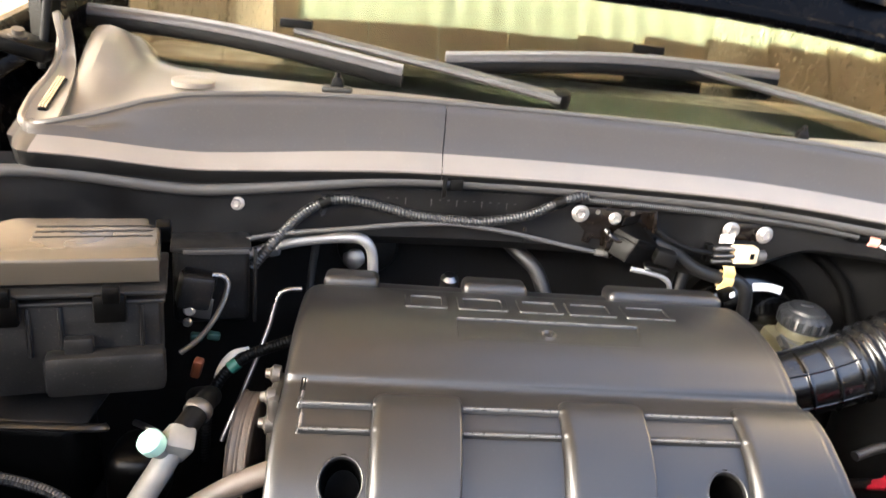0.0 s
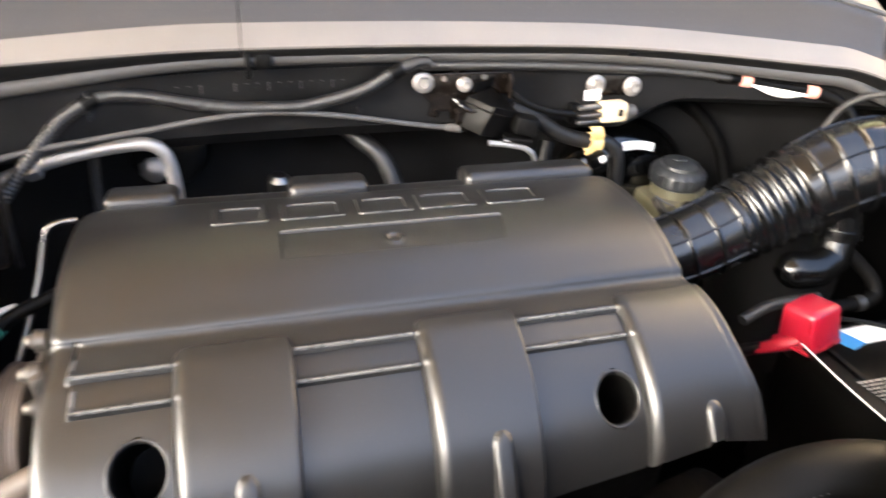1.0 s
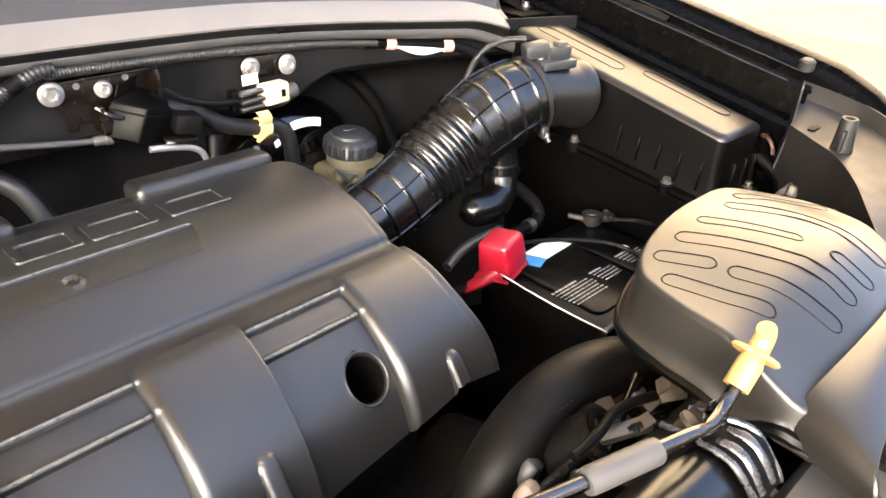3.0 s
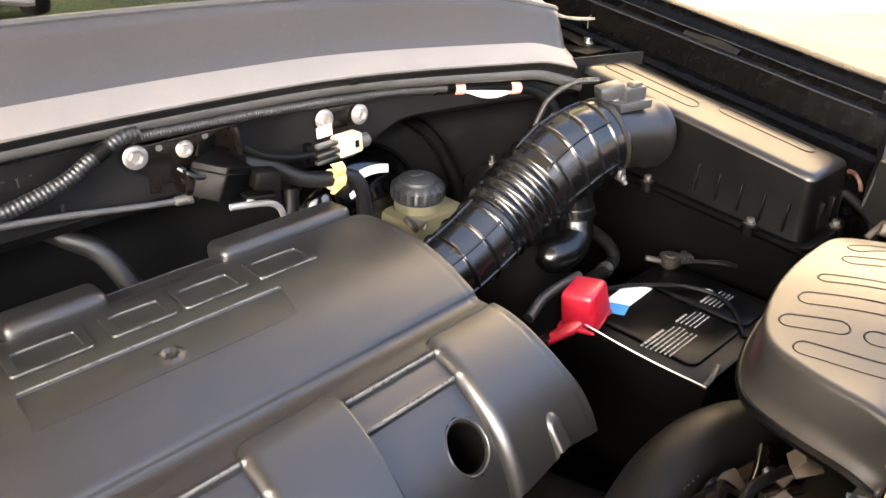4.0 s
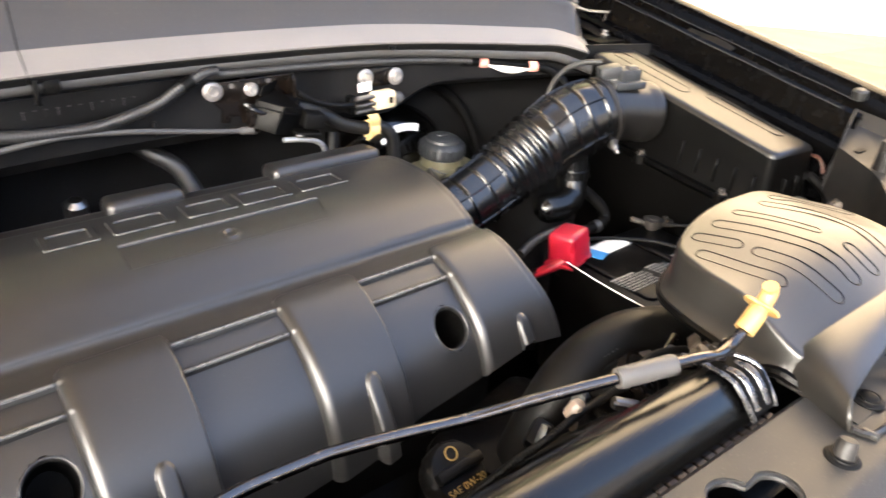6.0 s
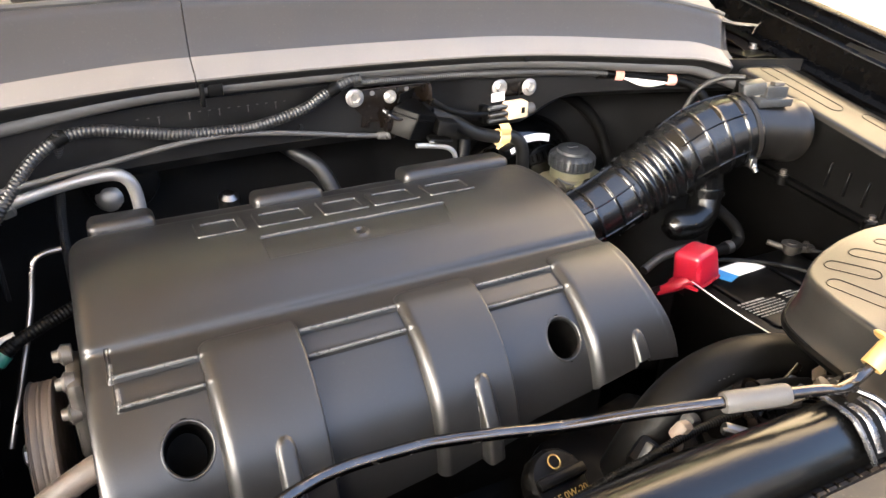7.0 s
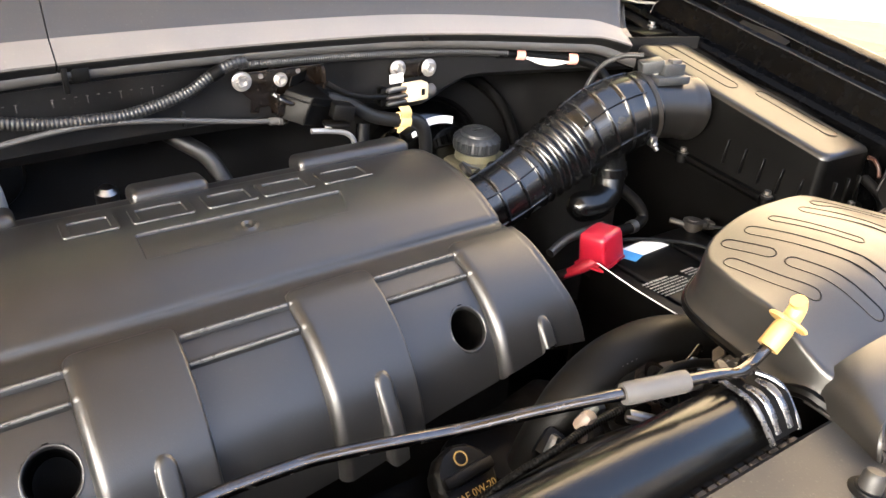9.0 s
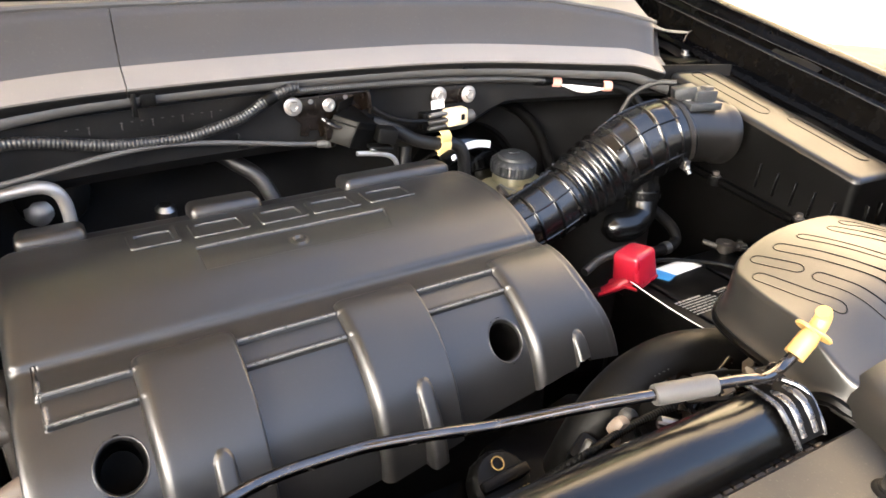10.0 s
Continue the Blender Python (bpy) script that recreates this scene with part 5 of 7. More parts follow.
    part("strut", sweep([V(0.352, -0.389, 1.050), V(0.350, -0.400, 1.036), V(0.345, -0.412, 1.022)], lambda s: 0.0045 + 0.06 * s, 12), M_SNORKEL, d)
    part("mouth_floor", sheet(lambda u, v: V(u, -0.34 - 0.080 * v, 1.0215 - 0.022 * smooth(0.22, 0.62, u)), lin(0.252, 0.485, 12), lin(0, 1, 4), 0.0015), M_GREYP, d)
    part("nib", rbox((0.247, -0.430, 1.021), (0.006, 0.012, 0.010), 0.002), M_SNORKEL, d)


# ---- radiator and front panel ----
def radiator():
    r = thing("radiator", (-0.1, -0.36, 0.5), "radiator with a glossy black upper tank", "radiator")
    # arched tank with upright sides
    arch = [V(0, -0.371, 0.985), V(0, -0.3708, 1.004)] + [V(0, -0.343 - 0.0275 * math.cos(a), 1.012 + 0.033 * math.sin(a)) for a in lin(0.05, math.pi - 0.05, 26)] + [V(0, -0.3152, 1.004), V(0, -0.315, 0.985)]
    ends = [(-0.62, 1.0), (-0.20, 1.0), (0.10, 1.0), (0.216, 1.0), (0.2195, 0.985), (0.222, 0.95), (0.2235, 0.88), (0.2238, 0.5), (0.224, 0.02)]
    part("upper_tank", sheet(lambda u, v: V(ends[int(u)][0], -0.343, 1.0) + (arch[int(v)] - V(0, -0.343, 1.0)) * ends[int(u)][1], range(len(ends)), range(len(arch))), M_TANK, r)
    part("core", rbox((-0.2, -0.355, 0.74), (0.80, 0.035, 0.50), 0.002), M_DARK, r)
    bm = bmesh.new()
    for i in range(48):
        bm = join(bm, rbox((-0.286 + i * 0.0108, -0.3722, 1.0065), (0.0092, 0.0045, 0.0085), 0.0010, pose(0, 0, 0, 0, 0, 0), 1))
    part("crimped_edge", bm, M_CRIMP, r, "row of small crimped brown tabs")
    part("edge_rail", rbox((-0.03, -0.374, 1.000), (0.52, 0.007, 0.006), 0.002), M_BOX, r)
    # mounting bracket at its end
    b = thing("radiator_bracket", (0.195, -0.365, 1.0), "shiny black pressed steel radiator bracket", "bracket")
    part("strap", tube([(0.184, -0.312, 1.044), (0.184, -0.330, 1.0475), (0.184, -0.352, 1.0475), (0.184, -0.362, 1.042), (0.187, -0.372, 1.029), (0.189, -0.3755, 1.022)], 0.0021, 8), M_RIBGLOSS, b)
    part("strap", tube([(0.210, -0.316, 1.044), (0.213, -0.334, 1.0475), (0.218, -0.349, 1.0475), (0.219, -0.358, 1.043), (0.219, -0.370, 1.030), (0.219, -0.374, 1.023)], 0.0021, 8), M_RIBGLOSS, b)
    part("web", sheet(lambda u, v: spline([(u, -0.318, 1.0455), (u, -0.352, 1.0455), (u, -0.363, 1.039), (u, -0.3735, 1.024)], 6)[int(v)], lin(0.186, 0.218, 8), range(19), 0.0015), M_DARK, b)
    for x in (0.195, 0.2085):
        part("rib", sweep(spline([(x - 0.001, -0.342, 1.0450), (x, -0.352, 1.0462), (x, -0.362, 1.0405), (x + 0.001, -0.371, 1.027)], 6), 0.0036, 10), M_RIBGLOSS, b)
    # upper hose
    h = thing("radiator_hose", (0.24, -0.2, 0.9), "thick dull black rubber radiator hose", "radiator hose")
    part("hose", tube([(0.150, -0.200, 0.870), (0.160, -0.208, 0.915), (0.182, -0.208, 0.945), (0.222, -0.206, 0.964), (0.270, -0.210, 0.970), (0.315, -0.225, 0.966), (0.350, -0.250, 0.950), (0.37, -0.28, 0.91)], 0.0262, 28), M_RUBBER, h)
    bm = bmesh.new()
    for i, a in enumerate(lin(0, 1, 9)):
        p = V(0.190 + 0.035 * a, -0.212 - 0.006 * a, 0.967 + 0.012 * a)
        bm = join(bm, rbox(p + V(0, -0.010, 0.004), (0.0014, 0.0006, 0.0009), 0, pose(0, 0, 0, 30, 0, 0), 1))
    part("print", bm, M_GRIP, h, "faded white print shown as bars")


def prop_rod():
    r = thing("hood_prop_rod", (0.1, -0.32, 1.04), "scuffed chrome hood prop rod stowed across the bay", "prop rod")
    part("rod", tube([(-0.62, -0.40, 1.010), (-0.40, -0.345, 1.030), (-0.26, -0.298, 1.046), (-0.186, -0.271, 1.051), (-0.149, -0.2585, 1.0485), (-0.100, -0.2585, 1.0480), (-0.076, -0.262, 1.0480), (-0.039, -0.271, 1.0480), (0.0, -0.2795, 1.0460), (0.051, -0.2975, 1.0535), (0.10, -0.316, 1.060),
                      (0.165, -0.334, 1.062), (0.188, -0.337, 1.058), (0.210, -0.335, 1.059), (0.228, -0.334, 1.069)], 0.0042, 14, 10), M_ROD, r)
    part("sleeve", sweep([V(0.100, -0.3162, 1.0598) + (V(0.144, -0.3297, 1.0629) - V(0.100, -0.3162, 1.0598)) * t for t in lin(0, 1, 16)], lambda s: 0.0076 if 0.0015 < s < 0.0445 else 0.0070, 22), M_GRIP, r, "grey rubber grip sleeve")
    e = V(0.226, -0.334, 1.067)
    d = V(0.68, -0.02, 0.70).normalized()
    y = part("end_cap", join(sweep([e + d * s for s in lin(-0.004, 0.016, 8)], lambda s: 0.0078 if s < 0.018 else 0.0070, 18),
                             sweep(spline([e + d * 0.014, e + d * 0.024, e + d * 0.030 + V(-0.001, 0, 0.003), e + d * 0.031 + V(-0.004, 0, 0.008)], 5), lambda s: 0.0070 - 0.05 * s, 16)), M_YELLOW, r, "cream yellow plastic rod tip")
    part("tip_flange", lathe([(0.004, -0.0013), (0.0140, -0.0013), (0.0150, 0.0), (0.0140, 0.0013), (0.004, 0.0013)], e + d * 0.019, d, 24, lambda a, q, h: q * (0.62 + 0.38 * abs(math.cos(a)))), M_YELLOW, y)
    k = thing("rod_clip", (0.20, -0.335, 1.05), "small steel clip holding the prop rod", "clip")
    part("base", rbox((0.200, -0.333, 1.0515), (0.014, 0.010, 0.004), 0.0012, pose(0, 0, 0, 0, -8, 20)), M_BRACKET, k)
    for s in (-1, 1):
        part("jaw", rbox((0.203 + 0.002 * s, -0.3345 + 0.0052 * s, 1.0575), (0.007, 0.0014, 0.008), 0.0005, pose(0, 0, 0, 10 * s, 0, -6)), M_BRACKET, k)
    part("eye", lathe([(0.0038, -0.0014), (0.0058, -0.0014), (0.0058, 0.0014), (0.0038, 0.0014)], (0.190, -0.325, 1.053), (0.3, -0.4, 0.85), 18), M_TANPLATE, k)


def support():
    p = thing("radiator_support", (0.0, -0.42, 0.5), "black steel radiator support below the trim", "radiator support")
    part("crossmember", rbox((0.0, -0.425, 0.93), (1.30, 0.05, 0.08), 0.008), M_APRON, p)
    part("air_shield", sheet(lambda u, v: V(u, -0.405 + 0.13 * v, 0.984 - 0.02 * v), lin(0.20, 0.60, 8), lin(0, 1, 4), 0.003), M_RUBBER, p, "black rubber air shield")
    part("lower_wall", rbox((0.0, -0.445, 0.66), (1.40, 0.02, 0.48), 0.004), M_APRON, p)
    part("side_wall", rbox((0.66, -0.30, 0.76), (0.44, 0.02, 0.40), 0.004, pose(0, 0, 0, 0, 0, 38)), M_APRON, p)
    part("side_wall", rbox((-0.62, -0.28, 0.72), (0.26, 0.02, 0.50), 0.004, pose(0, 0, 0, 0, 0, -50)), M_APRON, p)


def seam_y(x):
    return -0.484 + 0.25 * max(0.0, x - 0.2) ** 2 + 0.05 * max(0.0, x - 0.5)


def front_panel():
    p = thing("front_trim_panel", (0.0, -0.42, 1.0), "satin grey plastic trim panel over the radiator support", "trim panel")

    def hole(x, y):
        # clover-shaped opening over the latch
        return (math.hypot((x - 0.112) / 1.1, y + 0.408) < 0.017 or math.hypot(x - 0.143, y + 0.420) < 0.0165
                or (0.10 < x < 0.14 and -0.428 < y < -0.405))
    bm = bmesh.new()
    xs, vs = lin(-0.62, 0.60, 420), lin(0, 1, 34)

    def top(x, v):
        f = seam_y(x) + 0.018
        b = -0.3770 - 0.023 * smooth(0.262, 0.30, x) + 0.012 * smooth(0.45, 0.60, x)
        y = b + (f - b) * v
        return V(x, y, 1.019 - 0.022 * smooth(0.22, 0.62, x) - 0.006 * smooth(0.75, 1.0, v) - 0.008 * smooth(0.05, 0.0, v))
    g = [[bm.verts.new(top(x, v)) for v in vs] for x in xs]
    for i in range(len(xs) - 1):
        for j in range(len(vs) - 1):
            c = (g[i][j].co + g[i + 1][j + 1].co) / 2
            if not hole(c.x, c.y):
                bm.faces.new((g[i][j], g[i + 1][j], g[i + 1][j + 1], g[i][j + 1]))
    bmesh.ops.delete(bm, geom=[v for v in bm.verts if not v.link_faces], context="VERTS")

    def rim_radius(a):
        r = 0.004
        while hole(0.113 + r * math.cos(a), -0.410 + r * math.sin(a)) and r < 0.06:
            r += 0.0002
        return r
    # trim the cut edge to the outline of the opening
    for v in [v for v in bm.verts if v.is_boundary and math.hypot(v.co.x - 0.113, v.co.y + 0.410) < 0.056 and -0.60 < v.co.x and v.co.y < -0.3775]:
        a = math.atan2(v.co.y + 0.410, v.co.x - 0.113)
        r = rim_radius(a)
        v.co.x, v.co.y = 0.113 + r * math.cos(a), -0.410 + r * math.sin(a)
    bm.normal_update()
    bmesh.ops.solidify(bm, geom=bm.faces[:], thickness=0.0028)
    part("top_skin", bm, M_GREYP, p)
    # sloping face with its mesh
    def slope(x, v, d=0.0):
        y0 = seam_y(x) + 0.018
        z0 = 1.013 - 0.022 * smooth(0.22, 0.62, x)
        return V(x, y0 - 0.016 * v + d, z0 - 0.030 * v - d)
    # honeycomb slots through the face near the camera's side
    part("front_face", sheet(lambda u, v: slope(u, v), lin(0.462, 0.62, 26), lin(0, 1, 6), 0.002), M_GREYP, p)
    part("upper_edge", sweep([slope(x, 0.02) for x in lin(-0.62, 0.466, 64)], 0.0022, 8), M_GREYP, p)
    part("lower_edge", sweep([slope(x, 1.0) for x in lin(-0.62, 0.466, 64)], 0.0016, 8), M_GREYP, p)
    # near-black sheet paints the shade behind the openings
    part("mesh_backing", sheet(lambda u, v: slope(u, v, 0.010), lin(-0.62, 0.47, 52), lin(0, 1, 3), 0.001), M_BOX, p, "near-black sheet standing for the shade behind the mesh")
    rows = 4
    pitch = 0.0225
    n = int((0.462 + 0.20) / pitch)
    bm, deep = bmesh.new(), bmesh.new()
    for i in range(n):
        for r in range(rows):
            x = -0.20 + i * pitch + (r % 2) * pitch / 2
            v0 = max(0.04, smooth(0.37, 0.47, x) * 0.9)
            v = (r + 0.5) / rows
            if v < v0:
                continue
            c = slope(x, v)
            hexa = []
            for kx, kv in ((-0.5, 0.0), (-0.25, 0.125), (0.25, 0.125), (0.5, 0.0), (0.25, -0.125), (-0.25, -0.125)):
                hexa.append(slope(x + kx * pitch * 1.02, min(1, max(0, v + kv))))
            ring_o = [bm.verts.new(q) for q in hexa]
            small = [V(c.x + (q.x - c.x) * 0.90, c.y + (q.y - c.y) * 0.80, c.z + (q.z - c.z) * 0.80) for q in hexa]
            ring_i = [bm.verts.new(q) for q in small]
            wall_i = [deep.verts.new(q + V(0, 0.0006, -0.0006)) for q in small]
            wall_d = [deep.verts.new(q + V(0, 0.007, -0.005)) for q in small]
            for k in range(6):
                m = (k + 1) % 6
                bm.faces.new((ring_o[k], ring_o[m], ring_i[m], ring_i[k]))
                deep.faces.new((wall_i[k], wall_i[m], wall_d[m], wall_d[k]))
    # light and shade of the mesh set by paler web, blackened hole sides
    tagged(part("mesh", bm, M_GRIP, p, "grey honeycomb grille mesh"), kind="stuff")
    tagged(part("mesh_depth", deep, M_BOX, p, "honeycomb hole sides, shade put in as near black"), kind="stuff")
    # folded rim round the opening
    rim = []
    for k in range(120):
        a = 2 * math.pi * k / 120
        r = rim_radius(a)
        rim.append(V(0.113 + r * math.cos(a), -0.410 + r * math.sin(a), 1.0172))
    rim = [(rim[k - 1] + rim[k] * 2 + rim[(k + 1) % 120]) / 4 for k in range(120)]
    part("opening_rim", sweep(rim, 0.0026, 8, closed=True), M_GREYP, p)
    # latch seen through the opening
    l = thing("hood_latch", (0.115, -0.41, 0.97), "dark steel hood latch under the trim opening", "hood latch")
    part("plate", rbox((0.115, -0.412, 0.985), (0.085, 0.06, 0.004), 0.001), M_DARK, l)
    part("claw", tube([(0.085, -0.402, 0.992), (0.105, -0.412, 1.004), (0.130, -0.418, 1.002), (0.150, -0.428, 0.992)], 0.004, 8), M_ZINC, l, "worn steel claw")
    part("spring", sweep([V(0.118 + 0.0045 * math.cos(a), -0.402 + 0.0022 * a / 2, 0.998 + 0.0045 * math.sin(a)) for a in lin(0, 30, 120)], 0.0009, 5), M_STEEL, l)
    for c, ax in (((0.208, -0.430, 1.0195), (0, -0.05, 1)), ((0.288, -0.411, 1.0205), (0, 0, 1)), ((-0.02, -0.428, 1.0195), (0, 0, 1))):
        clip = push_clip(c, ax, 0.0125, "trim clips on the front panel", "black plastic push clip in the front trim", 1.3)
        if c[0] == 0.208:
            part("stem", lathe([(0.0078, 0.002), (0.0072, 0.008), (0.0068, 0.014), (0.0055, 0.016), (0.001, 0.0165)], c, (0.25, 0.10, 1), 22), M_GREYP, clip, "half-pulled centre pin")

    b = thing("bumper_cover", (0.1, -0.52, 0.6), "dusty dark bumper skin along the front", "bumper")

    def bump(x, v):
        y = seam_y(x) - 0.004
        return V(x, y - 0.055 * v, 0.983 - 0.020 * smooth(0.25, 0.6, x) - 0.010 * v - 0.30 * smooth(0.82, 1.4, v))
    part("top", sheet(bump, lin(-0.62, 0.66, 70), lin(0, 1.35, 22), 0.003), M_UNDER, b)
    part("outer_bead", sweep([bump(x, 0.80) + V(0, 0, 0.001) for x in lin(-0.62, 0.66, 60)], 0.0022, 8), M_SEAL, b)
    for x in (0.265, 0.418, 0.545):
        q = bump(x, 0.26)
        push_clip((q.x, q.y, q.z + 0.0015), (0, -0.15, 1), 0.0105, "trim clips on the bumper", "black plastic push clip in the bumper edge")


def corner_panel():
    p = thing("lamp_bracket_panel", (0.72, -0.26, 0.95), "grey plastic panel between headlamp and wing", "trim panel")
    inner = [(0.777, -0.141, 1.058), (0.751, -0.175, 1.057), (0.714, -0.219, 1.056), (0.659, -0.259, 1.054), (0.600, -0.293, 1.049), (0.556, -0.321, 1.041), (0.535, -0.340, 1.033), (0.515, -0.372, 1.022)]
    foot = [(0.845, -0.118, 1.076), (0.845, -0.159, 1.070), (0.836, -0.202, 1.065), (0.806, -0.241, 1.060), (0.735, -0.282, 1.054), (0.664, -0.318, 1.048), (0.616, -0.346, 1.040), (0.555, -0.398, 1.024)]
    crest = [(0.858, -0.114, 1.094), (0.852, -0.165, 1.089), (0.842, -0.208, 1.083), (0.815, -0.244, 1.076), (0.744, -0.288, 1.067), (0.670, -0.326, 1.058), (0.620, -0.354, 1.048), (0.560, -0.404, 1.029)]
    outer = [(0.870, -0.114, 1.090), (0.866, -0.168, 1.084), (0.856, -0.213, 1.078), (0.826, -0.250, 1.070), (0.754, -0.296, 1.060), (0.680, -0.334, 1.050), (0.630, -0.362, 1.040), (0.566, -0.411, 1.021)]
    lines = [spline(q, 8) for q in (inner, foot, crest, outer)]
    si, so = lines[0], lines[3]

    def surf(u, v):
        k = min(int(v), 2)
        q = lines[k][int(u)].lerp(lines[k + 1][int(u)], v - k)
        return q + V(0, 0, -0.004 * math.sin(math.pi * v) if v < 1 else 0)
    part("skin", sheet(surf, range(len(si)), [0, 0.03, 0.1, 0.3, 0.5, 0.7, 0.9, 0.97, 1.0, 1.15, 1.5, 1.85, 2.0, 2.3, 2.7, 3.0], 0.003), M_LAMPTRIM, p)
    part("inner_skirt", sheet(lambda u, v: si[int(u)] + V(0.008 * v, 0.006 * v, -0.075 * v), range(len(si)), lin(0, 1, 5), 0.0025), M_LAMPTRIM, p)
    part("end_wall", sheet(lambda u, v: Vector(inner[0]).lerp(Vector(crest[0]), u) + V(-0.004 * v, 0.006 * v, 0.012 * math.sin(math.pi * u) - 0.060 * v), lin(0, 1, 8), lin(0, 1, 4), 0.0025), M_LAMPTRIM, p)
    part("locating_post", join(lathe([(0.0125, -0.004), (0.0115, 0.004), (0.0095, 0.034), (0.0085, 0.036), (0.0055, 0.036), (0.005, 0.020)], (0.739, -0.214, 1.058), (-0.06, 0.0, 1), 26),
                               rbox((0.729, -0.216, 1.070), (0.016, 0.004, 0.024), 0.001)), M_LAMPTRIM, p, "hollow grey locating post")
    part("slot", prism(capsule(0.783, -0.166, 0.024, 0.009, 6), 1.0560, 1.0600, 0), M_RUBBER, p, "dark oval slot")
    h = thing("headlamp", (0.72, -0.36, 0.75), "clear headlamp lens edge beside the trim", "headlamp")

    def lens(u, v):
        a = so[int(u)]
        return V(a.x + 0.012 * v + 0.03 * v * v, a.y - 0.006 * v - 0.028 * v * v, a.z - 0.004 - 0.02 * v - 0.14 * v * v)
    part("lens", sheet(lens, range(32, len(so)), lin(0, 1, 12), 0.003), M_LENS, h)
    part("housing", sheet(lambda u, v: lens(u, v) + V(-0.008, 0.008, -0.012), range(32, len(so)), lin(0, 1, 8), 0.003), M_SEAL, h)
    for u in (45,):
        q = so[u]
        part("tab", rbox((q.x + 0.002, q.y - 0.002, q.z - 0.003), (0.010, 0.012, 0.007), 0.002, pose(0, 0, 0, 0, 0, -40)), M_BOX, h)
    c = thing("wiring_bundle", (0.78, -0.13, 0.95), "copper-coloured wire ends and a pale clip by the filter box", "wiring")
    part("wire", tube([(0.780, -0.108, 1.034), (0.790, -0.112, 1.030), (0.793, -0.120, 1.020), (0.788, -0.126, 1.010)], 0.0026, 8), M_COPPER, c)
    part("loom", tube([(0.795, -0.105, 1.000), (0.785, -0.140, 0.985), (0.760, -0.160, 0.965), (0.74, -0.17, 0.93)], 0.007, 10), M_RUBBER, c)
    part("clip", rbox((0.752, -0.172, 0.985), (0.022, 0.014, 0.016), 0.004, pose(0, 0, 0, 10, 20, 30)), M_CRIMP, c)
    part("clip_stem", tube([(0.735, -0.160, 0.975), (0.752, -0.168, 0.990), (0.768, -0.172, 0.992)], 0.004, 8), M_CRIMP, c)


# ---- things on the bulkhead ----
def bulkhead_things():
    w0 = thing("wiring_loom", (-0.1, 0.29, 1.08), "thick black corrugated wiring loom along the bulkhead", "wiring loom")
    part("tube", loom([(-0.365, 0.240, 1.012), (-0.345, 0.250, 1.038), (-0.328, 0.262, 1.058), (-0.308, 0.272, 1.079), (-0.289, 0.278, 1.092), (-0.269, 0.283, 1.100), (-0.234, 0.286, 1.1005), (-0.157, 0.292, 1.0855), (-0.099, 0.297, 1.0815), (-0.057, 0.300, 1.083),
                       (0.001, 0.304, 1.097), (0.031, 0.306, 1.113), (0.061, 0.308, 1.126), (0.078, 0.311, 1.127)], 0.0068, 0.0046, 16), M_LOOM, w0)
    for q, ax in (((-0.278, 0.281, 1.097), (0.8, 0.2, 0.4)), ((0.040, 0.3065, 1.117), (0.85, 0.08, 0.42))):
        part("tape_band", lathe([(0.0070, -0.008), (0.0078, -0.007), (0.0078, 0.007), (0.0070, 0.008)], q, ax, 18), M_RUBBER, w0, "black tape band")
    single("thin_loom", loom([(0.070, 0.311, 1.123), (0.12, 0.312, 1.122), (0.20, 0.313, 1.121), (0.30, 0.308, 1.119), (0.40, 0.303, 1.114), (0.470, 0.296, 1.108)], 0.0056, 0.0032, 10), M_LOOM,
           "thin corrugated loom under the seal", "wiring loom")
    single("loom_branch", loom([(-0.278, 0.280, 1.105), (-0.284, 0.292, 1.07), (-0.290, 0.31, 1.03), (-0.298, 0.33, 0.96), (-0.30, 0.33, 0.86)], 0.0055, 0.0032, 8), M_LOOM, "thin loom branch dropping down the bulkhead", "wiring loom")
    h = thing("drain_hose", (0.54, 0.29, 1.1), "black hose wrapped in white and salmon tape", "hose")
    part("hose", tube([(0.455, 0.300, 1.108), (0.500, 0.299, 1.103), (0.545, 0.288, 1.098), (0.590, 0.276, 1.093), (0.622, 0.262, 1.082), (0.640, 0.245, 1.055), (0.645, 0.24, 1.0)], 0.0075, 14), M_RUBBER, h)
    for a in ((0.4955, 0.2985, 1.1035), (0.583, 0.2765, 1.0940)):
        part("tape_band", lathe([(0.0076, -0.007), (0.0088, -0.007), (0.0088, 0.007), (0.0076, 0.007)], a, (0.97, -0.2, -0.07), 20), M_PINK, h, "salmon tape band")
    part("white_wrap", sweep(spline([(0.504, 0.292, 1.099), (0.540, 0.282, 1.091), (0.575, 0.274, 1.0905)], 8), lambda s: 0.0062 * math.sin(math.pi * min(1, max(0.08, s / 0.075))) + 0.001, 12, flat=0.8), M_WHITE, h, "white paper wrap")
    single("release_cable", tube([(-0.372, 0.243, 1.050), (-0.33, 0.258, 1.056), (-0.235, 0.275, 1.066), (-0.165, 0.286, 1.074), (-0.10, 0.294, 1.077), (-0.024, 0.301, 1.069), (0.06, 0.309, 1.054), (0.105, 0.313, 1.047)], 0.0034, 10), M_GRIP,
           "thin grey sheathed cable along the bulkhead", "cable")
    f = thing("cable_end", (0.118, 0.313, 1.046), "brass cable end fitting on the bracket", "cable fitting")
    part("ferrule", lathe([(0.0036, -0.012), (0.0052, -0.010), (0.0052, 0.0), (0.0062, 0.001), (0.0062, 0.008), (0.004, 0.010)], (0.115, 0.3130, 1.0465), (1, 0.05, -0.05), 14), M_GRIP, f)
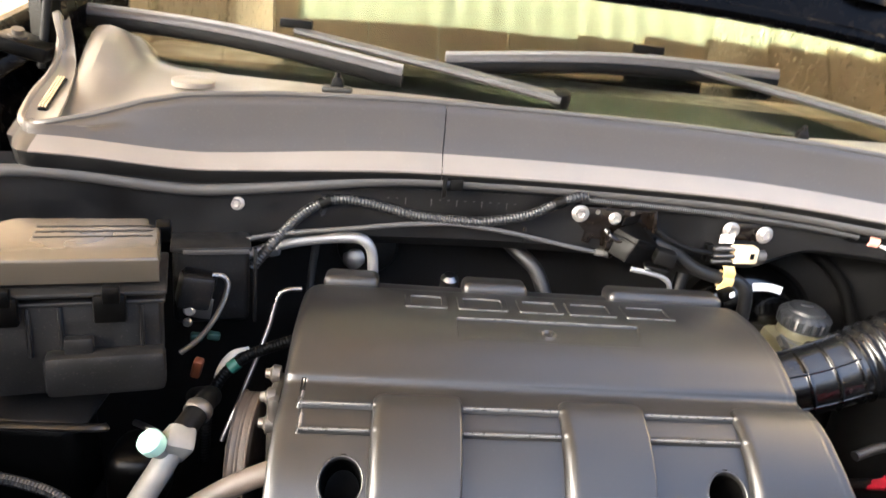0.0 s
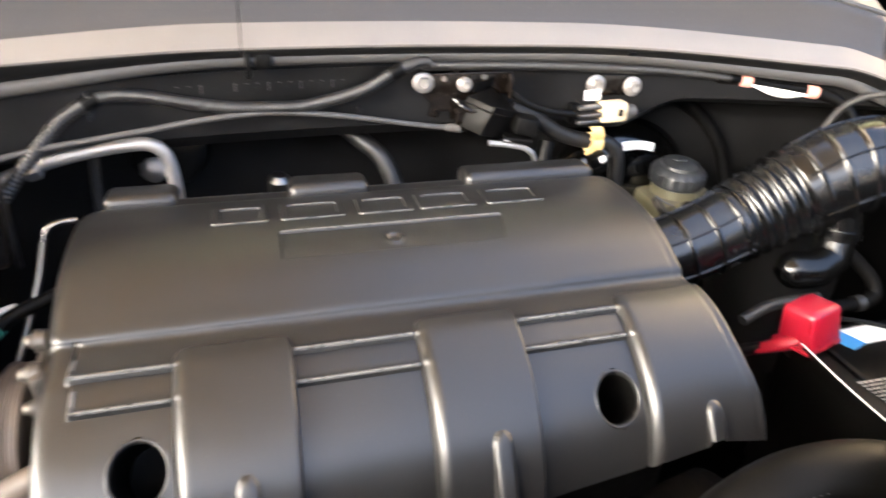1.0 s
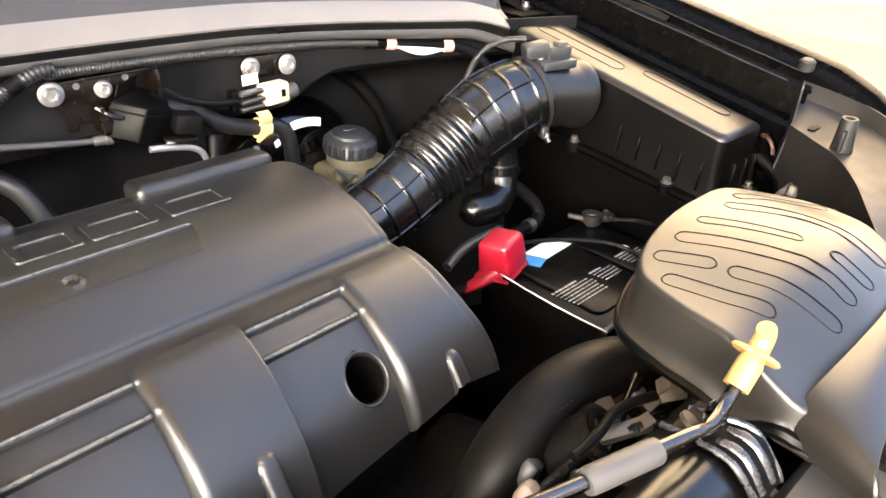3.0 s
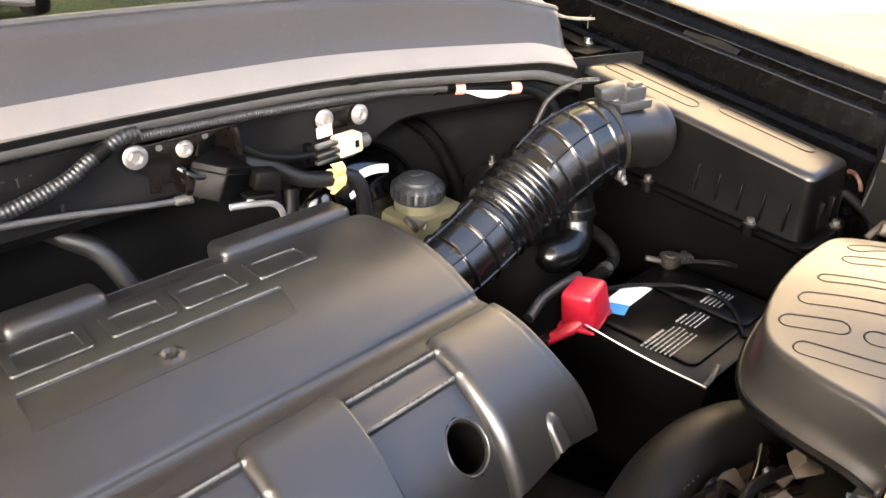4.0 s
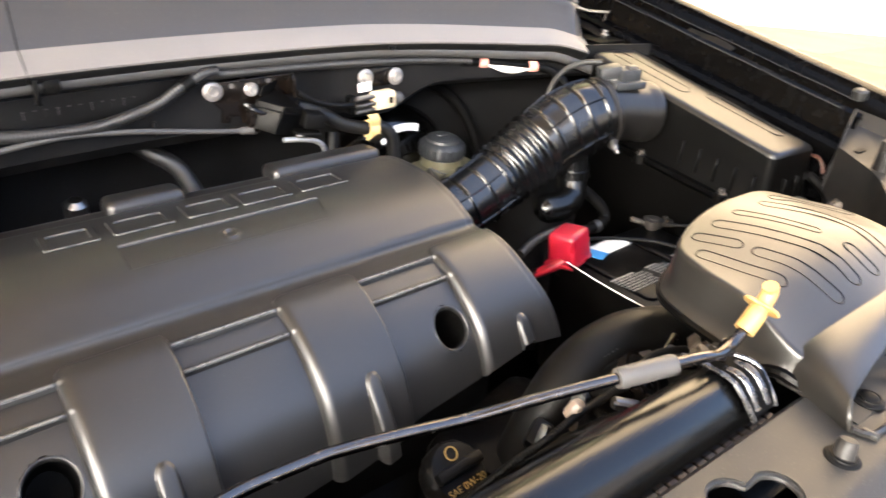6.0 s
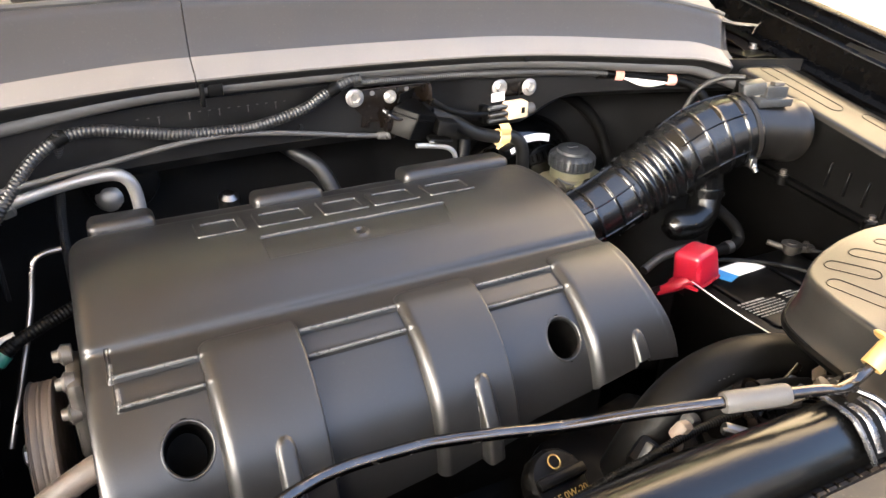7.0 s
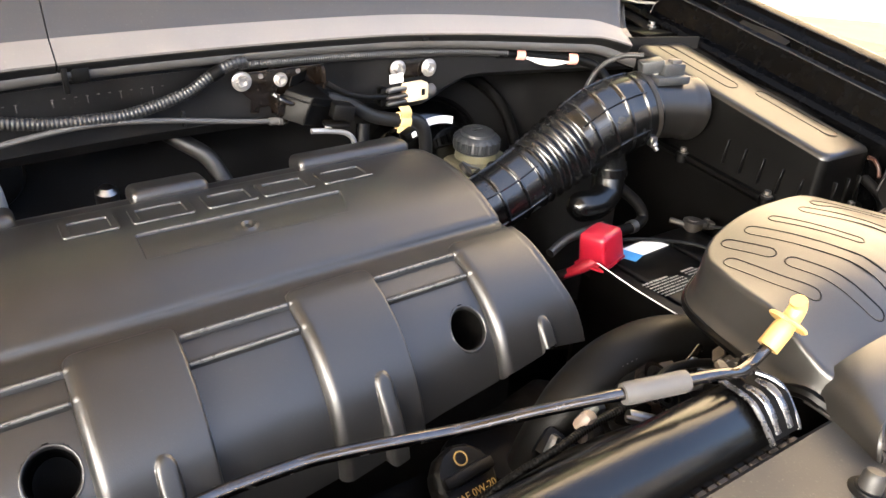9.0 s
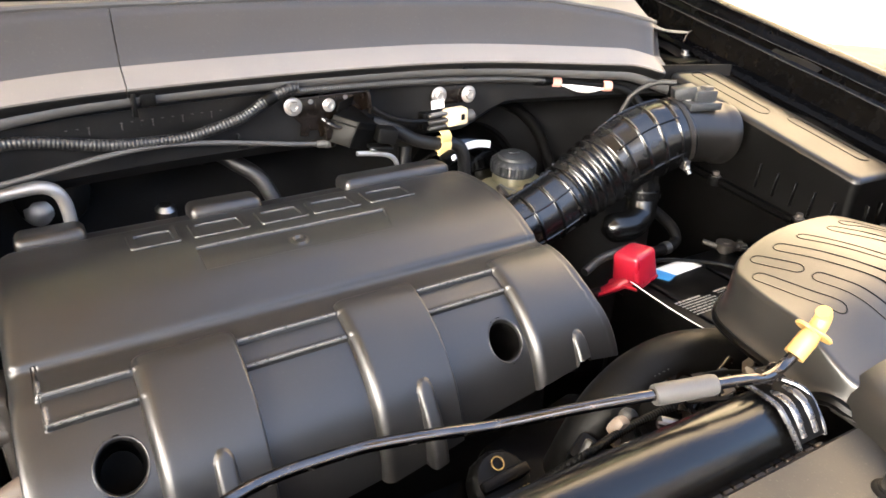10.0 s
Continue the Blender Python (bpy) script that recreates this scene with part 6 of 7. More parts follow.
    part("nut", lathe([(0.0068, 0), (0.0068, 0.006), (0.005, 0.008)], (0.121, 0.3130, 1.0462), (1, 0.05, 0.2), 6), M_BRACKET, f)

    b = thing("mount_bracket", (0.10, 0.325, 1.05), "glossy black steel bracket bolted to the bulkhead", "bracket")
    m = Matrix.Translation((0, bow(0.12) - 0.004, 0)) @ pose(0, 0, 0, 90, 0, 0)
    out = [(0.073, 1.088), (0.075, 1.104), (0.083, 1.110), (0.182, 1.113), (0.183, 1.098), (0.176, 1.084), (0.151, 1.094), (0.137, 1.081), (0.123, 1.075), (0.122, 1.054),
           (0.112, 1.054), (0.110, 1.064), (0.097, 1.064), (0.095, 1.056), (0.084, 1.058), (0.086, 1.074), (0.081, 1.079)]
    part("plate", prism([(x, z) for x, z in out], 0.0, 0.004, 0.001, m), M_BRACKET, b)
    for x, z in ((0.100, 1.104), (0.150, 1.106)):
        part("hole", lathe([(0.0035, 0), (0.0035, 0.0006)], (x, bow(0.12) - 0.0083, z), (0, -1, 0), 14), M_ZINC, b, "small bright hole")
    part("fold", rbox((0.178, 0.312, 1.098), (0.0035, 0.024, 0.028), 0.001, pose(0, 0, 0, 0, -4, 0)), M_BRACKET, b)
    part("upper_flange", rbox((0.132, 0.3165, 1.1125), (0.100, 0.010, 0.003), 0.001, pose(0, 0, 0, 0, -1.5, 0)), M_BRACKET, b)
    part("lower_rib", rbox((0.116, 0.312, 1.068), (0.004, 0.016, 0.030), 0.001), M_BRACKET, b)
    part("lever", tube([(0.112, 0.312, 1.082), (0.122, 0.303, 1.074), (0.132, 0.300, 1.070), (0.142, 0.298, 1.074)], 0.0028, 8), M_BRACKET, b)
    part("crank", rbox((0.120, 0.309, 1.064), (0.010, 0.010, 0.022), 0.002), M_BRACKET, b)
    bolt((0.075, bow(0.075) - 0.008, 1.100), (0, -1, 0.05), 0.0125, "zinc flange bolt on the bulkhead", "bulkhead bolts")
    bolt((0.126, bow(0.126) - 0.008, 1.097), (0, -1, 0.05), 0.0092, "zinc flange bolt on the bulkhead", "bulkhead bolts")
    bolt((0.295, bow(0.295) - 0.007, 1.096), (0.05, -1, 0.05), 0.0125, "zinc flange bolt on the bulkhead", "bulkhead bolts")
    bolt((0.344, bow(0.344) - 0.005, 1.094), (0.05, -1, 0.05), 0.0125, "zinc flange bolt on the bulkhead", "bulkhead bolts")
    bolt((-0.388, bow(-0.388) - 0.002, 1.092), (0, -1, 0.1), 0.0095, "pale zinc bolt on the bulkhead", "bulkhead bolts")
    t = thing("strap_bracket", (0.32, 0.315, 1.09), "small brown-black strap between two bolts", "bracket")
    part("strap", prism(capsule(0.320, 1.095, 0.078, 0.026, 6), 0.0, 0.003, 0.0008, Matrix.Translation((0, bow(0.32) - 0.002, 0)) @ pose(0, 0, 0, 90, 0, 0)), M_BRACKET, t)

    m2 = thing("control_module", (0.17, 0.29, 1.03), "black plastic control module beside the bracket", "control module")
    # a leaning box that stands corner first
    top = [(0.127, 0.310, 1.087), (0.153, 0.282, 1.081), (0.191, 0.299, 1.068), (0.162, 0.322, 1.094)]
    low = [(x - 0.015, y + 0.002, z - 0.035) for x, y, z in top]
    bm = bmesh.new()
    vs = [bm.verts.new(q) for q in top + low]
    for q in ((0, 1, 2, 3), (7, 6, 5, 4), (0, 4, 5, 1), (1, 5, 6, 2), (2, 6, 7, 3), (3, 7, 4, 0)):
        bm.faces.new([vs[k] for k in q])
    bmesh.ops.recalc_face_normals(bm, faces=bm.faces)
    bmesh.ops.bevel(bm, geom=bm.edges[:], offset=0.0018, segments=2, affect="EDGES", profile=0.5)
    part("case", bm, M_RUBBER, m2)
    lower = [Vector(q).lerp(Vector(p), 0.22) for q, p in zip(top, low)]
    part("lid_edge", sweep([q + V(0, -0.0006, 0) for q in (lower[0], lower[1], lower[2])], 0.0013, 6), M_RUBBER, m2)
    part("corner_bead", sweep([Vector(top[1]) + V(0, -0.0004, 0), Vector(low[1]) + V(0, -0.0004, 0)], 0.0014, 6), M_RUBBER, m2)
    part("cover_plate", sheet(lambda u, v: Vector(top[3]).lerp(Vector(top[0]), u) + V(0.004, 0.0, 0.012) * (1 - v) + V(0, 0, 0.0008), lin(0.1, 0.8, 6), lin(0, 1, 4), 0.002), M_RUBBER, m2)
    part("mount_tab", rbox((0.176, 0.309, 1.104), (0.004, 0.016, 0.022), 0.001), M_BRACKET, m2)
    part("socket", rbox((0.196, 0.290, 1.056), (0.030, 0.026, 0.022), 0.004, pose(0, 0, 0, 0, 10, -8)), M_RUBBER, m2)
    part("lower_shelf", rbox((0.186, 0.288, 1.040), (0.034, 0.022, 0.006), 0.002, pose(0, 0, 0, 0, 6, -8)), M_RUBBER, m2)
    c = thing("test_connector", (0.30, 0.30, 1.06), "cream cable connector with grey prongs and a paper tag", "connector")
    q = pose(0, 0, 0, 0, -2, 4)
    part("shell", rbox((0.313, 0.298, 1.0675), (0.036, 0.020, 0.025), 0.004, q), M_CREAM, c)
    part("window", rbox((0.321, 0.2885, 1.068), (0.006, 0.002, 0.009), 0.0005, q), M_RUBBER, c, "dark slot")
    part("seal_end", lathe([(0.0075, 0), (0.0085, 0.003), (0.0085, 0.012), (0.006, 0.014)], (0.331, 0.298, 1.0665), (1, 0.05, 0.02), 18), M_GRIP, c, "grey end plug")
    for k, dz in enumerate((0.008, -0.001, -0.010)):
        part("prong", rbox((0.280, 0.293 - 0.002 * (k == 1), 1.0665 + dz), (0.032, 0.010, 0.0050), 0.0012, q), M_STEEL, c, "bright metal prong")
    part("holder", rbox((0.262, 0.300, 1.0655), (0.012, 0.014, 0.026), 0.003, q), M_BOX, c)
    part("tag", rbox((0.287, 0.305, 1.0860), (0.021, 0.0012, 0.0125), 0.0, pose(0, 0, 0, 0, -3, 0)), M_WHITE, c, "white paper tag")
    part("wire", tube([(0.176, 0.292, 1.094), (0.200, 0.290, 1.080), (0.232, 0.291, 1.070), (0.266, 0.295, 1.066)], 0.0042, 10), M_RUBBER, c, "black wire")
    v = thing("vacuum_hose", (0.3, 0.31, 1.0), "black vacuum hose held by a yellow clip", "hose")
    part("hose", tube([(0.185, 0.312, 1.068), (0.215, 0.306, 1.058), (0.250, 0.304, 1.038), (0.290, 0.306, 1.026), (0.318, 0.308, 1.022), (0.335, 0.306, 1.006), (0.338, 0.302, 0.97), (0.336, 0.30, 0.93)], 0.0098, 16), M_DULLHOSE, v)
    part("clip", lathe([(0.0101, -0.0080), (0.0126, -0.0080), (0.0126, 0.0080), (0.0101, 0.0080)], (0.299, 0.3065, 1.0235), (1, 0.05, -0.18), 24), M_CLIPY, v, "yellow plastic clip")
    part("clip_tongue", sheet(lambda u, w: V(0.2905 + 0.016 * u - 0.006 * w * w, 0.296 - 0.006 * math.sin(w * 2.4), 1.030 + 0.020 * w), lin(0, 1, 4), lin(0, 1, 8), 0.0025), M_CLIPY, v, "curled yellow clip tongue")
    part("clip_tail", rbox((0.293, 0.297, 1.013), (0.012, 0.004, 0.010), 0.001, pose(0, 0, 0, 12, 20, 0)), M_CLIPY, v, "yellow clip tail")
    ck = thing("check_valve", (0.29, 0.27, 1.015), "small black valve with a white face behind the cover", "valve")
    part("body", rbox((0.290, 0.273, 1.014), (0.022, 0.016, 0.016), 0.003, pose(0, 0, 0, 0, -20, 10)), M_BOX, ck)
    part("face", rbox((0.294, 0.2645, 1.017), (0.008, 0.002, 0.008), 0.001, pose(0, 0, 0, 0, -20, 10)), M_WHITE, ck, "white face")
    s = thing("steel_pipe", (0.19, 0.29, 1.0), "bright bent steel pipe behind the engine cover", "pipe")
    part("pipe", tube([(0.150, 0.285, 1.036), (0.175, 0.284, 1.033), (0.200, 0.286, 1.026), (0.214, 0.290, 1.010), (0.220, 0.295, 0.975)], 0.0036, 12), M_PIPE, s)
    part("strap", rbox((0.178, 0.280, 1.0395), (0.022, 0.003, 0.003), 0.001, pose(0, 0, 0, 0, 6, 0)), M_ZINC, s)
    single("heater_hose", tube([(0.232, 0.300, 1.030), (0.226, 0.292, 1.005), (0.214, 0.285, 0.985), (0.20, 0.28, 0.95)], 0.0095, 14), M_RUBBER, "black heater hose behind the cover", "hose")
    single("heater_hose", tube([(-0.022, 0.425, 1.026), (-0.014, 0.400, 1.026), (0.008, 0.380, 1.012), (0.036, 0.362, 0.990), (0.056, 0.345, 0.945)], 0.0115, 16), M_LOOM, "dusty black heater hose from the bulkhead", "hose")
    single("hose_grommet", lathe([(0.020, 0), (0.024, 0.004), (0.022, 0.012), (0.014, 0.016)], (-0.022, 0.432, 1.022), (0, -1, 0.1), 28), M_RUBBER, "black rubber grommet in the bulkhead", "grommet")
    a = thing("air_con_pipe", (-0.3, 0.29, 1.03), "bright bare aluminium air conditioning pipe", "pipe")
    part("pipe", tube([(-0.40, 0.268, 1.008), (-0.360, 0.280, 1.022), (-0.327, 0.285, 1.033), (-0.286, 0.288, 1.042), (-0.243, 0.290, 1.047), (-0.226, 0.290, 1.045), (-0.216, 0.291, 1.036), (-0.211, 0.293, 1.020), (-0.209, 0.298, 0.99), (-0.208, 0.305, 0.94)], 0.0075, 16), M_PIPE, a)
    part("union", lathe([(0.010, 0), (0.012, 0.003), (0.012, 0.014), (0.009, 0.016)], (-0.352, 0.281, 1.0240), (1, 0.1, 0.30), 6), M_ALU, a)
    g = thing("expansion_valve_cover", (-0.22, 0.38, 0.97), "round pale fitting and black boot on the bulkhead", "fitting")
    part("boot", lathe([(0.045, 0), (0.048, 0.006), (0.044, 0.022), (0.030, 0.030)], (-0.222, 0.405, 1.000), (0, -1, 0.15), 32), M_RUBBER, g)
    part("cap", lathe([(0.020, 0.0), (0.022, 0.012), (0.018, 0.024), (0.010, 0.030), (0.002, 0.031)], (-0.238, 0.398, 0.978), (0, -1, 0.5), 24), M_ALU, g, "pale aluminium cap")
    # brake booster and fluid reservoir
    k = thing("brake_booster", (0.41, 0.42, 0.85), "glossy black brake servo drum with a white label", "brake servo")
    part("drum", lathe([(0.060, 0.0), (0.112, 0.004), (0.118, 0.016), (0.118, 0.040), (0.122, 0.044), (0.118, 0.050), (0.108, 0.062), (0.080, 0.072), (0.040, 0.078)], (0.388, 0.425, 0.898), (0.05, -1, 0.12), 64), M_SERVO, k)
    def on_front(a, r):
        return V(0.391 + r * math.cos(a), 0.3505 + (r - 0.080) * 0.357, 0.9055 + r * math.sin(a) + 0.001)
    part("label", sheet(lambda u, w: on_front(u, 0.086 + 0.011 * w), lin(math.radians(72), math.radians(102), 20), [0, 1], 0.0006), M_WHITE, k, "white label strip")
    r = thing("fluid_reservoir", (0.452, 0.325, 0.86), "yellowed fluid reservoir with a dark ribbed cap", "fluid reservoir")
    part("tank", join(prism([(x, y) for x, y in rrect(0.402, 0.285, 0.512, 0.372, 0.022, 6)], 0.860, 0.936, 0.010), lathe([(0.034, 0), (0.033, 0.016), (0.030, 0.020)], (0.450, 0.328, 0.934), (0, 0, 1), 32)), M_FLUID, r)
    cp = part("cap", lathe([(0.034, 0.0), (0.0372, 0.002), (0.0372, 0.005), (0.0365, 0.006), (0.0365, 0.019), (0.0335, 0.024), (0.0275, 0.0265), (0.0262, 0.0305), (0.020, 0.0335), (0.010, 0.0348), (0.001, 0.035)], (0.450, 0.328, 0.950), (0.0, -0.06, 1), 120,
                           lambda a, q, h: q * (1 + (0.055 if math.cos(a * 20) > 0.35 and 0.0055 < h < 0.0195 else 0))), M_CAP, r, "dark grey ribbed screw cap")
    part("cap_mark", prism(capsule(0.448, 0.326, 0.020, 0.010, 5), 0.9848, 0.9868, 0.0006), M_CAP, cp)
    part("level_mark", rbox((0.462, 0.2845, 0.918), (0.014, 0.0012, 0.010), 0), M_RUBBER, r, "dark moulded level mark")
    single("brake_pipe", tube([(0.37, 0.395, 1.065), (0.43, 0.40, 1.060), (0.49, 0.395, 1.04), (0.54, 0.38, 0.99), (0.57, 0.36, 0.90)], 0.010, 12), M_RUBBER, "black hose sweeping past the brake servo", "hose")
    sc = thing("spring_clamp", (0.405, 0.280, 0.93), "small bent wire hose clamp beside the reservoir", "hose clamp")
    part("wire", tube([(0.388, 0.276, 0.957), (0.398, 0.270, 0.950), (0.412, 0.268, 0.944), (0.420, 0.274, 0.936), (0.414, 0.272, 0.930), (0.405, 0.268, 0.938), (0.410, 0.262, 0.948)], 0.0012, 6), M_STEEL, sc)
    part("band", lathe([(0.012, -0.003), (0.0132, -0.003), (0.0132, 0.003), (0.012, 0.003)], (0.402, 0.285, 0.938), (0.5, -0.3, 0.6), 18), M_CASTDARK, sc)
    single("yellow_clip", rbox((0.372, 0.322, 1.076), (0.012, 0.008, 0.010), 0.002), M_CLIPY, "small yellow plastic clip under the bolt", "clip")


# ---- far side: fuse box and pipes ----
def fuse_side():
    f = thing("fuse_box", (-0.55, 0.17, 0.90), "black fuse box with a grooved lid and side latches", "fuse box")
    turn = Matrix.Translation((-0.418, 0.046, 1.097)) @ pose(0, 0, 0, 0, 0, 16)
    tip = turn @ pose(0, 0, 0, 9, 0, 0)

    def box(c, size, bev, m=None, seg=2, taper=1.0, by=turn):
        b = rbox(c, size, bev, m, seg, taper)
        b.transform(by)
        return b
    out = [(-0.160, 0.030), (-0.150, 0.002), (0.0, 0.0), (0.0, 0.066), (-0.012, 0.068), (-0.012, 0.088), (-0.140, 0.090), (-0.158, 0.078)]
    lid = part("lid", prism(out, -0.030, 0.0, 0.004, tip, 3), M_FUSELID, f)
    for k in range(3):
        part("lid_groove", box((-0.062, 0.046 + 0.011 * k, 0.0), (0.110, 0.0024, 0.0016), 0.0007, by=tip), M_FUSE, lid)
    part("lid_clip", box((0.003, 0.078, -0.010), (0.016, 0.020, 0.018), 0.003, by=tip), M_BOX, lid, "black end clip")
    part("lid_rim", box((-0.080, 0.045, -0.034), (0.174, 0.108, 0.006), 0.0025), M_FUSE, f)
    part("lid_rim", box((-0.080, 0.045, -0.044), (0.170, 0.104, 0.005), 0.002), M_FUSE, f)
    part("base", box((-0.080, 0.048, -0.095), (0.160, 0.098, 0.104), 0.007), M_FUSE, f)
    part("side_pocket", box((-0.052, -0.008, -0.118), (0.112, 0.026, 0.046), 0.007), M_FUSE, f)
    part("pocket_tab", box((-0.076, -0.007, -0.090), (0.027, 0.012, 0.022), 0.003), M_FUSE, f)
    for x in (-0.046, -0.140):
        l = part("latch", box((x, -0.008, -0.048), (0.030, 0.012, 0.030), 0.003), M_BOX, f)
        part("latch_tongue", box((x + 0.002, -0.012, -0.032), (0.016, 0.010, 0.018), 0.002), M_BOX, l)
    for x in (-0.018, -0.092, -0.120):
        part("rib", box((x, -0.001, -0.075), (0.004, 0.006, 0.054), 0.001, None, 1), M_FUSE, f)
    r = thing("relay_box", (-0.40, 0.25, 0.94), "black plastic relay cover beside the fuse box", "relay box")
    turn2 = Matrix.Translation((-0.362, 0.216, 1.050)) @ pose(0, 0, 0, 0, 0, 15)

    def box2(c, size, bev, m=None, seg=2, taper=1.0):
        b = rbox(c, size, bev, m, seg, taper)
        b.transform(turn2)
        return b
    part("cover", box2((-0.046, 0.035, -0.052), (0.092, 0.070, 0.104), 0.009, None, 3), M_FUSE, r)
    part("rim", box2((-0.046, 0.032, -0.002), (0.096, 0.074, 0.008), 0.0035), M_FUSE, r)
    part("edge", box2((0.006, -0.004, -0.050), (0.004, 0.010, 0.100), 0.001), M_FUSE, r)
    part("front_socket", box2((-0.066, -0.014, -0.050), (0.040, 0.030, 0.044), 0.006, pose(0, 0, 0, 0, 12, 8)), M_FUSE, r)
    part("top_strip", box2((-0.040, -0.0055, -0.004), (0.078, 0.003, 0.006), 0.0012), M_GRIP, r, "paler upper edge")
    p = thing("sensor_plug", (-0.42, 0.19, 0.96), "black connector with a thin silver-banded lead", "connector")
    part("plug", rbox((-0.418, 0.190, 1.012), (0.040, 0.022, 0.022), 0.004, pose(0, 0, 0, 0, 14, 14)), M_BOX, p)
    part("lead", loom([(-0.402, 0.190, 1.020), (-0.389, 0.192, 1.018), (-0.384, 0.192, 1.004), (-0.394, 0.182, 0.972), (-0.412, 0.166, 0.945), (-0.432, 0.152, 0.930)], 0.0034, 0.003, 8), M_STEEL, p, "silver braided lead")
    part("plate", rbox((-0.412, 0.182, 0.978), (0.022, 0.003, 0.028), 0.001, pose(0, 0, 0, 0, 10, 10)), M_STEEL, p, "dull metal plate")
    part("stud", lathe([(0.006, 0), (0.0075, 0.004), (0.005, 0.008)], (-0.426, 0.176, 0.978), (0.1, -1, 0.1), 14), M_ZINC, p)
    part("small_stud", lathe([(0.005, 0), (0.006, 0.003), (0.004, 0.007)], (-0.428, 0.174, 0.962), (0.1, -1, 0.1), 12), M_STEEL, p)
    for x, y in ((-0.424, 0.196), (-0.404, 0.202)):
        part("green_block", rbox((x, y, 0.930), (0.016, 0.012, 0.010), 0.003, pose(0, 0, 0, 0, 12, 14)), M_GREENDIM, p, "dull green plastic block")
    part("orange_plug", rbox((-0.416, 0.168, 0.902), (0.012, 0.014, 0.026), 0.003, pose(0, 0, 0, 8, 14, 0)), M_ORANGE, p, "orange plug")
    g = thing("loom_wrap", (-0.36, 0.14, 0.86), "taped loom with white and green wrapping", "wiring loom")
    part("loom", loom([(-0.285, 0.168, 0.956), (-0.325, 0.152, 0.946), (-0.352, 0.142, 0.936), (-0.378, 0.130, 0.912), (-0.392, 0.12, 0.87), (-0.395, 0.115, 0.80)], 0.0068, 0.0040, 12), M_RUBBER, g)
    part("green_tape", lathe([(0.0070, -0.006), (0.0082, -0.006), (0.0082, 0.006), (0.0070, 0.006)], (-0.364, 0.137, 0.927), (-0.72, -0.3, -0.6), 18), M_GREEN, g, "green tape band")
    part("white_wrap", sweep(spline([(-0.352, 0.165, 0.936), (-0.370, 0.160, 0.930), (-0.383, 0.146, 0.912), (-0.390, 0.134, 0.892)], 6), lambda s: 0.0095 * math.sin(math.pi * min(0.95, max(0.15, s / 0.07))), 10, flat=0.4), M_PAPER, g, "white paper wrap")
    single("dipstick_tube", tube([(-0.296, 0.214, 0.999), (-0.314, 0.210, 0.998), (-0.325, 0.206, 0.988), (-0.334, 0.190, 0.95), (-0.350, 0.160, 0.90), (-0.375, 0.12, 0.83)], 0.0032, 10), M_STEEL, "thin bright metal tube beside the engine", "pipe")
    b = thing("coolant_reservoir_cover", (-0.56, -0.03, 0.8), "black moulded box with a rounded flange", "plastic box")
    part("box", rbox((-0.602, 0.030, 0.870), (0.230, 0.072, 0.120), 0.018, None, 4, 0.96), M_BOX, b)
    part("flange", rbox((-0.602, 0.032, 0.926), (0.240, 0.078, 0.012), 0.006, None, 3), M_FUSE, b)
    part("front_lip", sweep(spline([(-0.66, -0.010, 0.928), (-0.56, -0.012, 0.930), (-0.478, -0.006, 0.929), (-0.462, 0.004, 0.924)], 6), 0.0055, 10, flat=0.7), M_LID, b, "lighter shiny front edge")
    part("shoulder", rbox((-0.440, 0.030, 0.850), (0.060, 0.070, 0.080), 0.020, None, 3), M_BOX, b)
    single("front_loom", loom([(-0.62, -0.050, 0.900), (-0.55, -0.056, 0.905), (-0.49, -0.060, 0.892), (-0.45, -0.07, 0.865)], 0.0055, 0.0034, 8), M_LOOM, "thin corrugated loom below the black box", "wiring loom")
    a = thing("air_con_valve", (-0.404, -0.043, 0.872), "cast aluminium service valve with a mint green cap", "service valve")
    part("line", tube([(-0.439, -0.113, 0.812), (-0.429, -0.081, 0.844), (-0.414, -0.053, 0.877), (-0.399, -0.029, 0.902), (-0.387, -0.008, 0.924)], 0.0125, 16), M_CASTPALE, a)
    part("body", rbox((-0.388, -0.013, 0.922), (0.030, 0.028, 0.036), 0.006, pose(0, 0, 0, 30, 25, 20)), M_CASTPALE, a)
    part("nut", lathe([(0.017, 0), (0.018, 0.004), (0.018, 0.016), (0.015, 0.018)], (-0.424, -0.075, 0.852), (0.5, 0.6, 0.6), 6), M_CASTPALE, a)
    part("port", lathe([(0.009, 0), (0.009, 0.014)], (-0.398, -0.023, 0.918), (-0.3, -0.5, 0.8), 16), M_CASTPALE, a)
    part("cap", lathe([(0.0115, 0.0), (0.0125, 0.002), (0.0125, 0.014), (0.010, 0.017), (0.001, 0.018)], (-0.402, -0.030, 0.930), (-0.3, -0.5, 0.8), 24, lambda an, q, h: q * (1 + 0.02 * (math.cos(an * 16) > 0))), M_MINT, a, "pale mint green cap")
    part("rubber_hose", tube([(-0.384, -0.003, 0.930), (-0.374, 0.022, 0.940), (-0.372, 0.047, 0.937), (-0.379, 0.082, 0.917), (-0.404, 0.117, 0.892)], 0.0125, 16), M_RUBBER, a, "black rubber hose")
    part("collar", lathe([(0.0135, -0.006), (0.0150, -0.004), (0.0150, 0.004), (0.0135, 0.006)], (-0.375, 0.021, 0.939), (0.2, 0.9, 0.2), 20), M_CASTDARK, a)
    single("lower_pipe", tube([(-0.46, -0.10, 0.80), (-0.40, -0.078, 0.858), (-0.337, -0.062, 0.902), (-0.290, -0.056, 0.926), (-0.26, -0.05, 0.93)], 0.011, 16), M_BELT, "dusty brown hose beside the pulley", "hose")
